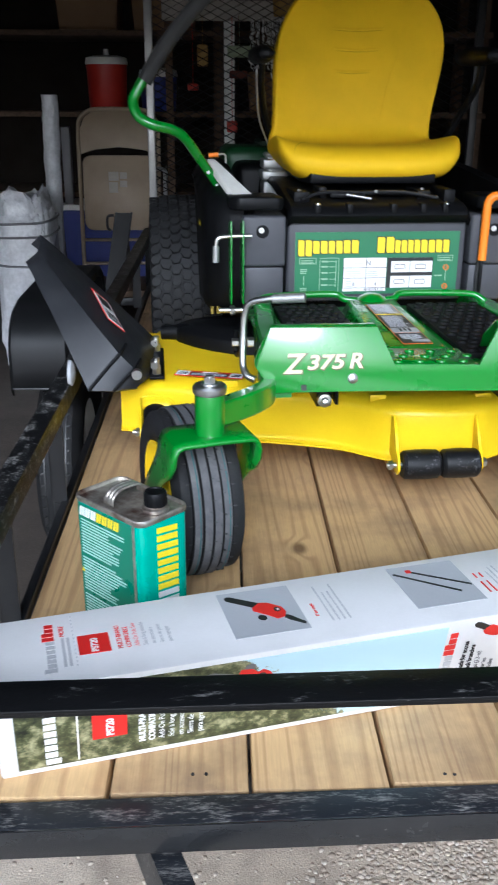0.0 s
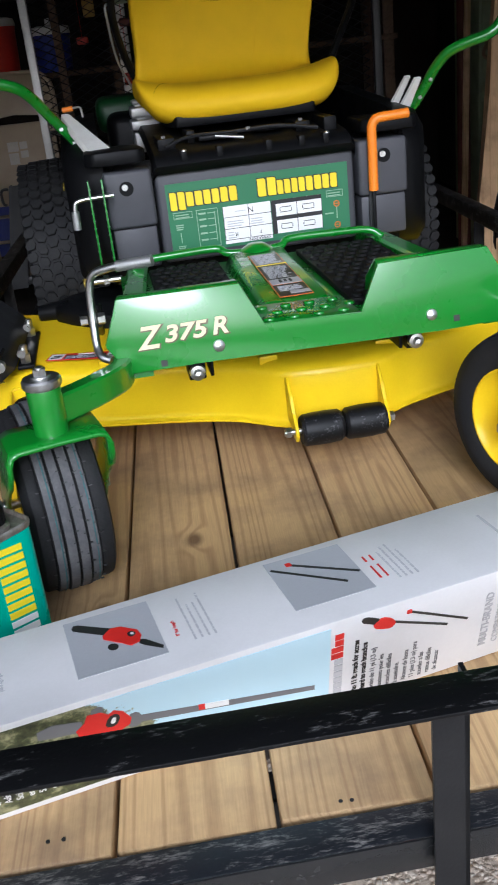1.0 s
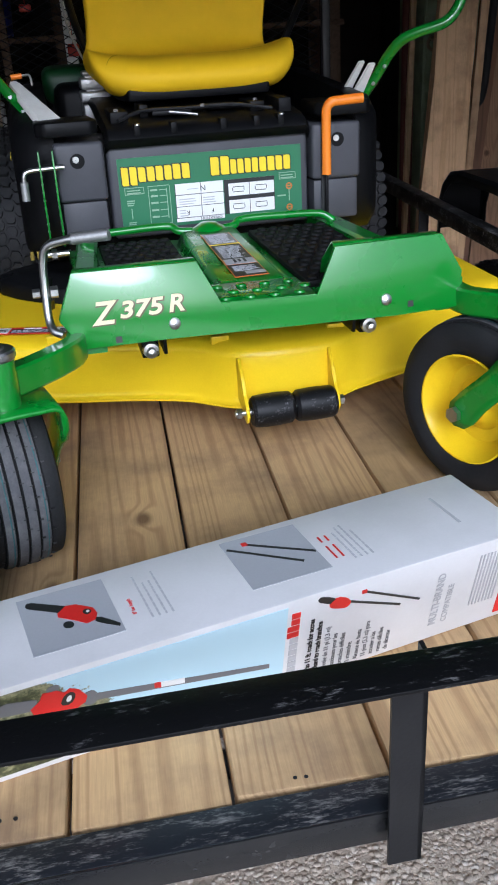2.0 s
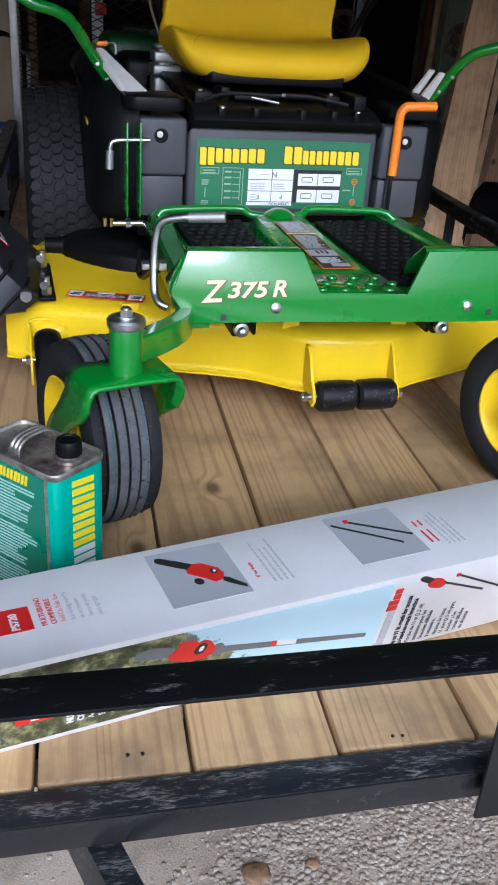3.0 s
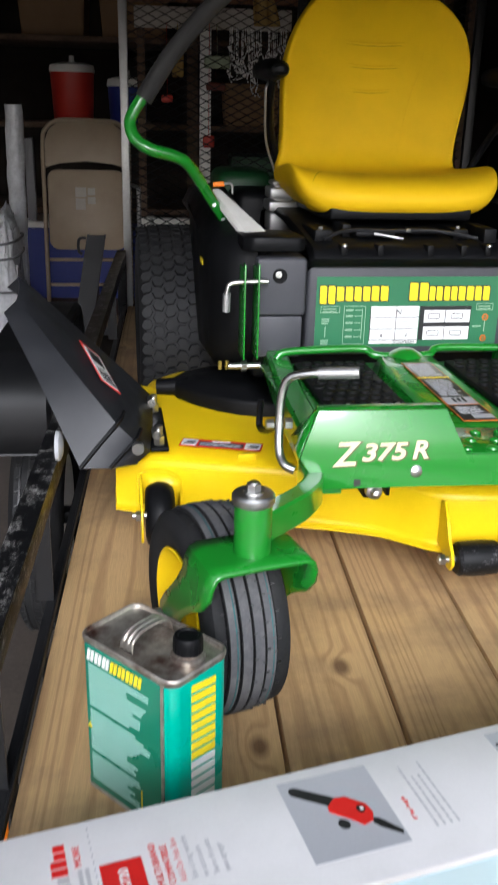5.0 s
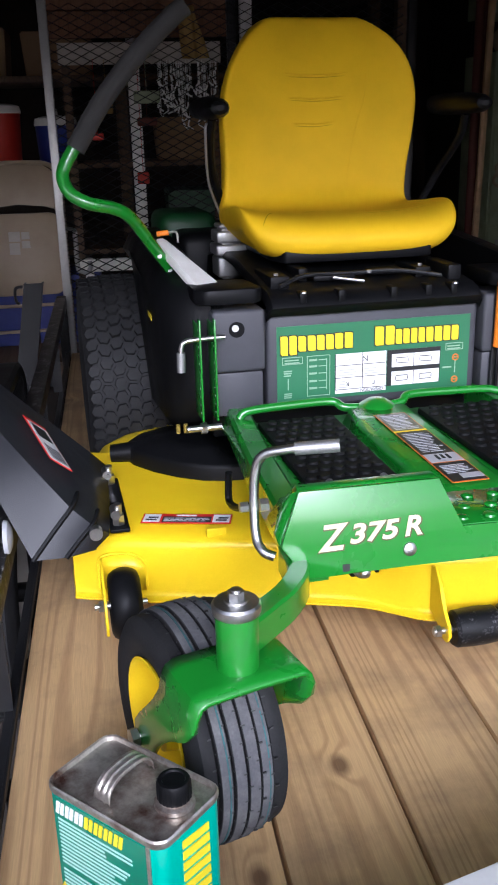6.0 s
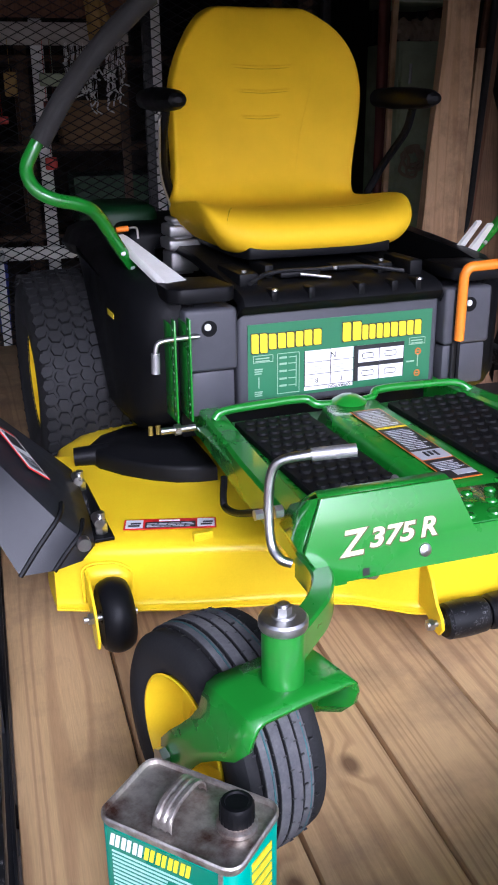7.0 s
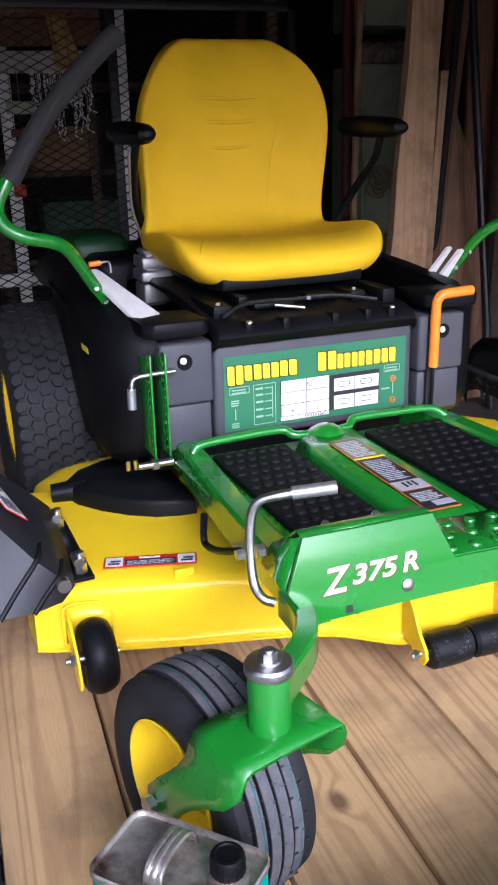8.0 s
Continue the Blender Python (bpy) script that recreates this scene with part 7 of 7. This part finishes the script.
# ---- the back of the shed ----
def folding_chair():
    c = thing("folding_chair", pose(-0.545, 6.05, 0.34, -6, 0, 2), "folded tan metal folding chair leaning on shelves", "chair")
    w, top = 0.225, 0.955
    for s in (-1, 1):
        bm = bmesh.new()
        tube(bm, [(s * w, 0, 0), (s * w, 0, 0.5), (s * w, 0, top - 0.12), (s * (w - 0.02), 0, top - 0.045), (s * (w - 0.075), 0, top - 0.006), (s * 0.05, 0, top), (0, 0, top)], 0.0115, seg=10)
        part("frame_tube", bm, TAN, c)
    bm = bmesh.new()
    outline = [(-w + 0.012, top - 0.245)] + [(-w + 0.012, top - 0.11), (-w + 0.035, top - 0.05), (-w + 0.085, top - 0.014), (0, top - 0.008), (w - 0.085, top - 0.014), (w - 0.035, top - 0.05), (w - 0.012, top - 0.11), (w - 0.012, top - 0.245)] + [(w * 0.6, top - 0.215), (0, top - 0.205), (-w * 0.6, top - 0.215)]
    prism(bm, outline, 0.012, facing((0, -0.004, 0), (1, 0, 0), (0, 0, 1)), bevel=0.004)
    part("backrest", bm, TAN, c)
    bm = bmesh.new()
    o = []
    x1, z0, z1, r = 0.205, 0.290, 0.705, 0.05
    for cx, cz, a0 in ((x1 - r, z1 - r, 0), (-x1 + r, z1 - r, 90), (-x1 + r, z0 + r, 180), (x1 - r, z0 + r, 270)):
        for q in range(5):
            a = radians(a0 + 22.5 * q)
            o.append((cx + r * math.cos(a), cz + r * math.sin(a)))
    prism(bm, o, 0.022, facing((0, -0.014, 0), (1, 0, 0), (0, 0, 1)), bevel=0.008)
    st = part("chair_seat", bm, TAN, c)
    bm = bmesh.new()
    fr = facing((0, -0.0365, 0), (1, 0, 0), (0, 0, 1))
    for x0, z0, x1, z1 in ((-0.06, 0.565, -0.002, 0.615), (-0.06, 0.50, -0.008, 0.558), (0.004, 0.575, 0.045, 0.612), (0.004, 0.53, 0.045, 0.566)):
        slab(bm, x0, z0, x1, z1, fr)
    split("paper_label", bm, PALEBOARD, st, "small off-white paper label")
    for z in (0.10, 0.235):
        bm = bmesh.new()
        rod(bm, (-w, 0.012, z), (w, 0.012, z), 0.009, seg=10)
        part("crossbar", bm, TAN, c)


def cooler(x, y, z, r, h, material, label, lid):
    c = thing("drink_cooler", pose(x, y, z), label, "cooler")
    bm = bmesh.new()
    lathe(bm, [(0.001, 0), (r * 0.88, 0), (r * 0.92, 0.01), (r, h * 0.9), (r * 1.02, h), (0.001, h)], seg=32)
    part("tub", bm, material, c)
    bm = bmesh.new()
    lathe(bm, [(0.001, h), (r * 1.05, h), (r * 1.06, h + 0.012), (r * 1.0, h + 0.04), (r * 0.6, h + 0.052), (0.001, h + 0.055)], seg=32)
    part("lid", bm, lid, c)
    bm = bmesh.new()
    rod(bm, (0, 0, h + 0.05), (0, 0, h + 0.09), 0.018, 0.014, seg=12)
    part("knob", bm, lid, c)


def crate(name, lo, hi, material, label, category, lid=None):
    c = thing(name, pose((lo[0] + hi[0]) / 2, (lo[1] + hi[1]) / 2, lo[2]), label, category)
    dx, dy, h = (hi[0] - lo[0]) / 2, (hi[1] - lo[1]) / 2, hi[2] - lo[2]
    bm = bmesh.new()
    rows = []
    for k, z in ((0.92, 0), (1.0, h * 0.93), (1.0, h)):
        rows.append([(sx * dx * k, sy * dy * k, z) for sx, sy in ((-1, -1), (1, -1), (1, 1), (-1, 1))])
    skin(bm, rows, close=True, caps=True)
    bmesh.ops.bevel(bm, geom=list(bm.edges), offset=0.008, segments=2, affect='EDGES', clamp_overlap=True)
    part("tub", bm, material, c)
    if lid:
        bm = bmesh.new()
        box(bm, (-dx * 1.03, -dy * 1.03, h), (dx * 1.03, dy * 1.03, h + 0.035), bevel=0.01)
        part("lid", bm, lid, c)
    return c


def clutter():
    # low platform and shelves of rough boards, coloured dark for the shade indoors
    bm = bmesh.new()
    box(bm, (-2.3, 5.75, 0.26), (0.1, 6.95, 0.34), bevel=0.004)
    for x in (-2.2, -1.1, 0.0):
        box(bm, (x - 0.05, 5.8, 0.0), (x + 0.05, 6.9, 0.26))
    tagged(part("low_platform", bm, SHADEWOOD), "low platform of boards coloured dark for the shed's shade", "platform")
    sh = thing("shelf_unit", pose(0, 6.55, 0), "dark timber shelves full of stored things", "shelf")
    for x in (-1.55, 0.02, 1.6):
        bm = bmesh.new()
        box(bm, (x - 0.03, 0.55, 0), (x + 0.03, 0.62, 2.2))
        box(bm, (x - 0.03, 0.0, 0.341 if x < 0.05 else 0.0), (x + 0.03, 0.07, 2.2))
        part("shelf_upright", bm, SHADEWOOD, sh)
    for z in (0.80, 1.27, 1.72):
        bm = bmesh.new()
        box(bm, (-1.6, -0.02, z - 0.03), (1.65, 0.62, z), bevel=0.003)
        part("shelf_board", bm, SHADEWOOD, sh)
    folding_chair()
    bm = bmesh.new()
    box(bm, (-0.880, 6.18, 0.766), (-0.833, 6.20, 1.19), bevel=0.003)
    box(bm, (-0.880, 6.20, 0.766), (-0.870, 6.45, 1.19), bevel=0.003)
    tagged(part("grey_panel", bm, INKD), "dull grey folded metal panel standing on a tote", "panel")
    cooler(-0.68, 6.80, 1.27, 0.125, 0.27, REDP, "red drink cooler with a white lid, on a shelf", WHITEP)
    cooler(-0.36, 6.80, 1.27, 0.115, 0.20, BLUEP, "navy drink cooler with a cream lid, on a shelf", WHITEP)
    crate("cardboard_box", (-0.95, 6.66, 1.72), (-0.58, 7.0, 1.97), CARTON, "brown cardboard box on the top shelf", "box")
    crate("cardboard_box", (-0.50, 6.66, 1.72), (-0.12, 7.0, 1.95), CARTON, "brown cardboard box on the top shelf", "box")
    crate("storage_tote", (-0.90, 6.16, 0.34), (-0.56, 6.5, 0.73), BLUEP, "blue plastic tote with a white lid", "tote", WHITEP)
    crate("storage_tote", (-0.52, 6.16, 0.34), (-0.16, 6.5, 0.72), BLUEP, "blue plastic tote behind a folding chair", "tote")
    crate("storage_tote", (0.25, 6.62, 0.80), (0.7, 7.05, 1.1), GREENB, "dark green plastic tote on a shelf", "tote")
    crate("storage_tote", (0.8, 6.62, 0.80), (1.2, 7.05, 1.05), BLUEP, "blue plastic tote on a shelf", "tote")
    crate("cardboard_box", (0.2, 6.62, 1.27), (0.55, 7.0, 1.5), CARTON, "brown cardboard box on a shelf", "box")
    # pale board behind the gate, white uprights
    for x, z0, z1 in ((0.085, 0.35, 2.3), (0.668, 1.05, 2.3)):
        bm = bmesh.new()
        box(bm, (x - 0.03, 6.2, 0.341 if x < 0.1 else 0.0), (x + 0.03, 6.26, z1), bevel=0.004)
        tagged(part("white_upright", bm, WHITEP), "narrow white upright in the dark shed", "post")
    rack = thing("board_rack", pose(0, 6.10, 0.34), "dull white board across dark rack posts behind the gate", "rack")
    bm = bmesh.new()
    box(bm, (-0.28, 0, 1.40), (0.52, 0.03, 1.50), bevel=0.003)
    part("rack_board", bm, PALEBOARD, rack)
    for x in (-0.25, 0.49):
        bm = bmesh.new()
        box(bm, (x - 0.02, 0.032, 0.0 if x < 0.1 else -0.34), (x + 0.02, 0.072, 1.50))
        part("rack_post", bm, SHADEWOOD, rack)
    # brown boards laid on the rack, a cloth and small things hung on it
    for z0, z1, y in ((1.52, 1.64, 0.0), (1.645, 1.80, 0.004)):
        bm = bmesh.new()
        box(bm, (-0.32, 6.10 + y, 0.34 + z0), (0.56, 6.14 + y, 0.34 + z1), bevel=0.003)
        tagged(part("stacked_board", bm, REDBOARD), "red-brown rough board stacked on the rack", "board", group="boards on the rack")
    bm = bmesh.new()
    rows = []
    for k in range(9):
        t = k / 8
        rows.append([(0.345 + 0.05 * t + (0.05 + 0.012 * t) * (q / 10 - 0.5) * 2 + 0.006 * math.sin(5 * t + q), 6.088 - 0.010 * math.sin(q * 1.3 + 2 * t), 2.00 - 0.24 * t) for q in range(11)])
    skin(bm, rows)
    tagged(solid(part("hanging_cloth", bm, CLOTH, angle=80), 0.004), "mustard-brown cloth hanging over the rack boards", "cloth")
    for x, z, w, h, material, label in ((-0.06, 1.565, 0.03, 0.055, CLOTH, "small tan packet hanging behind the gate"), (0.14, 1.585, 0.065, 0.03, PALEGREEN, "pale green packet hanging behind the gate"), (0.10, 1.20, 0.03, 0.03, REDP, "red disc hanging behind the gate"), (-0.115, 1.405, 0.03, 0.018, REDP, "red tag hanging behind the gate"), (0.135, 1.47, 0.05, 0.02, REDWOOD, "dull red packet hanging behind the gate")):
        bm = bmesh.new()
        box(bm, (x - w, 6.055, z - h), (x + w, 6.075, z + h), bevel=0.009, seg=3)
        rod(bm, (x, 6.066, z + h - 0.004), (x, 6.085, 1.765), 0.0015, seg=5)
        tagged(part("packet", bm, material, angle=60), label, "packet", group="packets on the rack")
    bm = bmesh.new()
    box(bm, (-0.25, 5.75, 0.78), (0.75, 5.78, 0.84), bevel=0.003)
    for x in (-0.2, 0.7):
        box(bm, (x - 0.02, 5.785, 0.341 if x < 0 else 0.0), (x + 0.02, 5.825, 0.84))
    tagged(part("sawhorse", bm, WHITEP), "white-painted trestle behind the gate", "trestle")
    # small hardware hung on the rack, its glint painted as plain white
    rnd = random.Random(12)
    for k in range(64):
        x, z = rnd.uniform(0.20, 0.50), 1.47 + 0.26 * rnd.random()
        bm = bmesh.new()
        tube(bm, [(x, 6.09, z), (x + rnd.uniform(-0.02, 0.02), 6.085, z - 0.03), (x + rnd.uniform(-0.03, 0.03), 6.08, z - 0.05)], 0.004, seg=6, n=3)
        rod(bm, (x, 6.09, z), (x, 6.102, 1.76), 0.0012, seg=5)
        tagged(part("hook", bm, WHITEP), "small hook hanging from the rack, coloured white for its glint", "hook", group="hooks on the rack")
    bm = bmesh.new()
    tube(bm, [(-0.245, 5.55, 1.0), (-0.245, 5.545, 0.84), (-0.23, 5.54, 0.815), (-0.20, 5.54, 0.81), (-0.185, 5.54, 0.835), (-0.19, 5.54, 0.86)], 0.011, seg=10)
    tube(bm, [(-0.245, 5.55, 1.0), (-0.26, 5.42, 1.02), (-0.285, 5.36, 1.02)], 0.009, seg=8)
    tagged(part("gate_hook", bm, GALV), "grey steel hook rod hanging on the gate", "hook")
    # crumpled plastic-wrapped bundle
    bm = bmesh.new()
    rows = []
    for k in range(40):
        t = k / 39
        z = 1.36 * t
        row = []
        for q in range(20):
            an = 2 * math.pi * q / 20
            r = 0.040 * (1 + 0.22 * noise.noise((3 * math.cos(an), 3 * math.sin(an), z * 9)) + 0.12 * noise.noise((6 * math.cos(an), 6 * math.sin(an), z * 30)))
            row.append((-0.83 + 0.03 * t + r * math.cos(an), 5.50 + r * math.sin(an), z))
        rows.append(row)
    skin(bm, rows, close=True, caps=True)
    tagged(part("film_tube", bm, FILM, angle=60), "tall grey tube in creased clear plastic film", "tube")
    for (x, y, z, sx, sy, sz, seed, nm) in ((-0.90, 5.2, 0.46, 0.135, 0.13, 0.45, 1, "wrapped bundle of grey plastic film standing on the floor"),):
        bm = bmesh.new()
        bmesh.ops.create_icosphere(bm, subdivisions=5, radius=1)
        for v in bm.verts:
            p = v.co.copy()
            q = Vector((math.copysign(abs(p.x) ** 0.5, p.x), math.copysign(abs(p.y) ** 0.5, p.y), math.copysign(abs(p.z) ** 0.45, p.z)))
            nz = noise.noise(p * 3.1 + Vector((seed, 0, 0))) * 0.13 + abs(noise.noise(p * 8.0)) * 0.09 + noise.noise(p * 19) * 0.03 + abs(noise.noise(p * 14 + Vector((4, 1, 0)))) * 0.05
            q *= 1 + nz
            v.co = Vector((x + q.x * sx, y + q.y * sy, max(0.0, z + q.z * sz)))
        sack = thing("film_sack", pose(x, y, 0), nm, "sack")
        bmesh.ops.translate(bm, vec=(-x, -y, 0), verts=bm.verts)
        part("wrap", bm, FILM, sack, angle=60)
        for zb in (0.60, 0.74, 0.80):
            bm = bmesh.new()
            ring = [(math.copysign(abs(math.cos(a)) ** 0.5, math.cos(a)) * sx * 1.10, math.copysign(abs(math.sin(a)) ** 0.5, math.sin(a)) * sy * 1.10, zb + 0.012 * math.sin(a + zb * 9)) for a in (2 * math.pi * q / 28 for q in range(29))]
            tube(bm, ring, 0.006, seg=6, n=1)
            part("tie_band", bm, INKD, sack, "dark tie band")
    # east side: leaning planks, cabinet, pipes, hose, chain
    bm = bmesh.new()
    rows = []
    for k in range(13):
        t = k / 12
        z = 2.95 * t
        xx = 1.707 + 0.0785 * z
        wd = 0.234 - 0.042 * z
        j = 0.006 * math.sin(k * 2.1)
        rows.append([(xx + j, 5.34 + 0.04 * t, z), (xx + wd - j * 0.6, 5.34 + 0.04 * t, z), (xx + wd, 5.395 + 0.04 * t, z), (xx, 5.395 + 0.04 * t, z)])
    skin(bm, rows, close=True, caps=True)
    tagged(part("leaning_plank", bm, POSTWOOD), "rough pale plank with bark edges leaning upright", "plank")
    bm = bmesh.new()
    rows = []
    for k in range(9):
        t = k / 8
        z = 1.68 * t
        xx = 2.10 + 0.02 * t
        wd = 0.37 - 0.26 * max(0, t - 0.62) / 0.38
        rows.append([(xx + 0.13 * t, 5.57 + 0.13 * t, z), (xx + wd, 5.57 + 0.13 * t, z), (xx + wd, 5.61 + 0.13 * t, z), (xx + 0.13 * t, 5.61 + 0.13 * t, z)])
    skin(bm, rows, close=True, caps=True)
    tagged(part("leaning_plank", bm, BROWNPLANK), "brown tapering plank leaning in the dark", "plank")
    # thin plank with a bright sawn edge, red-brown planks beside the pale one
    for x0, x1, w, y, z1, material, label in ((1.885, 1.945, 0.030, 6.10, 2.9, POSTWOOD, "thin pale lath standing beside the cabinet"), (1.965, 2.185, 0.105, 5.53, 2.3, REDBOARD, "red-brown plank leaning behind a pale one"), (1.965, 2.06, 0.038, 5.42, 1.70, POSTWOOD, "narrow offcut leaning against planks"), (2.43, 2.40, 0.17, 5.76, 2.2, REDBOARD, "dark red-brown plank against the wall")):
        bm = bmesh.new()
        skin(bm, [[(x0 + (x1 - x0) * t, y + 0.02 * t, z1 * t), (x0 + (x1 - x0) * t + w, y + 0.02 * t, z1 * t), (x0 + (x1 - x0) * t + w, y + 0.025 + 0.02 * t, z1 * t), (x0 + (x1 - x0) * t, y + 0.025 + 0.02 * t, z1 * t)] for t in (0, 0.25, 0.5, 0.75, 1)], close=True, caps=True)
        tagged(part("leaning_plank", bm, material), label, "plank")
    bm = bmesh.new()
    for k in range(26):
        a = 90 if k % 2 else 0
        prof = [(0.008 * math.cos(q), 0.014 * math.sin(q)) for q in (2 * math.pi * i / 10 for i in range(10))]
        m = pose(2.455, 5.52, 0.955 - 0.021 * k, 0, 0, a)
        tube(bm, [m @ Vector((u, 0, v)) for u, v in prof + prof[:1]], 0.003, seg=5, n=1)
    rod(bm, (2.455, 5.52, 0.965), (2.455, 5.76, 0.985), 0.004, seg=6)
    tagged(part("chain", bm, STEEL), "dark steel chain hanging by the planks", "chain")
    cab = thing("metal_cabinet", pose(2.037, 6.251, 0), "faded green metal cabinet hung with rope and tools", "cabinet")
    bm = bmesh.new()
    box(bm, (0, 0.012, 0), (0.342, 0.46, 1.787), bevel=0.006)
    part("cabinet_body", bm, PALEGREEN, cab)
    for z0, z1 in ((0.05, 0.86), (0.88, 1.74)):
        bm = bmesh.new()
        box(bm, (0.012, -0.003, z0), (0.330, 0.011, z1), bevel=0.004)
        door = part("cabinet_door", bm, PALEGREEN, cab)
        bm = bmesh.new()
        rod(bm, (0.06, -0.018, z1 - 0.17), (0.06, -0.018, z1 - 0.07), 0.009, seg=10)
        for z in (z1 - 0.165, z1 - 0.075):
            rod(bm, (0.06, -0.018, z), (0.06, -0.002, z), 0.006, seg=8)
        part("handle", bm, GALV, door)
    top = thing("wall_cupboard", pose(2.037, 6.251, 1.978), "faded green upper cupboard in the dark", "cupboard")
    bm = bmesh.new()
    box(bm, (0, 0, 0), (0.342, 0.46, 0.85), bevel=0.006)
    part("cupboard_body", bm, PALEGREEN, top)
    for x in (0.03, 0.31):
        bm = bmesh.new()
        box(bm, (x - 0.012, 0.41, -0.19), (x + 0.012, 0.44, 0))
        part("bracket", bm, STEEL, top)
    for k in range(4):
        bm = bmesh.new()
        bmesh.ops.create_icosphere(bm, subdivisions=3, radius=1)
        cx = 2.085 + 0.068 * k
        for v in bm.verts:
            n1 = 1 + 0.35 * noise.noise(v.co * 2.5 + Vector((k, 0, 0)))
            v.co = Vector((cx + v.co.x * 0.046 * n1, 6.32 + v.co.y * 0.055 * n1, 1.787 + 0.058 + v.co.z * 0.058 * n1))
        tagged(part("rag", bm, ROPE), "crumpled tan rag on the cabinet", "rag", group="rags on the cabinet")
    bm = bmesh.new()
    for k in range(4):
        pts = []
        for q in range(13):
            a = 2 * math.pi * q / 12
            pts.append((2.12 + (0.062 - 0.005 * k) * math.cos(a + k) + 0.016 * math.sin(3 * a), 6.217 - 0.009 * k, 1.145 + 0.016 * k + (0.075 - 0.008 * k) * math.sin(a + k)))
        tube(bm, pts, 0.009, seg=6, n=2)
    rod(bm, (2.12, 6.21, 1.206), (2.12, 6.256, 1.206), 0.008, seg=8)
    tagged(part("rope_coil", bm, ROPE), "coil of tan rope hanging on a cabinet", "rope")
    for x, y, r in ((1.941, 6.265, 0.026), (2.003, 6.347, 0.014)):
        bm = bmesh.new()
        rod(bm, (x, y, 0), (x + 0.013, y + 0.05, 2.97), r, seg=14)
        tagged(part("pipe", bm, REDWOOD), "dull red-brown pipe standing upright", "pipe", group="pipes by the cabinet")
    bm = bmesh.new()
    tube(bm, [(2.078, 5.500, 2.881), (2.057, 5.486, 2.060), (1.996, 5.479, 1.377), (1.968, 5.473, 1.035), (1.989, 5.473, 0.885), (2.037, 5.473, 0.857), (2.084, 5.473, 0.912), (2.112, 5.479, 1.240), (2.173, 5.493, 2.060), (2.214, 5.514, 2.881)], 0.019, seg=10)
    tagged(part("hanging_strap", bm, RUBBER), "black hose hanging in a loop from the ceiling", "hose")
    bm = bmesh.new()
    rod(bm, (2.214, 5.637, 2.881), (2.406, 5.363, 0.000), 0.022, seg=10)
    tagged(part("iron_bar", bm, STEEL), "dark iron bar leaning beside planks", "bar")


clutter()
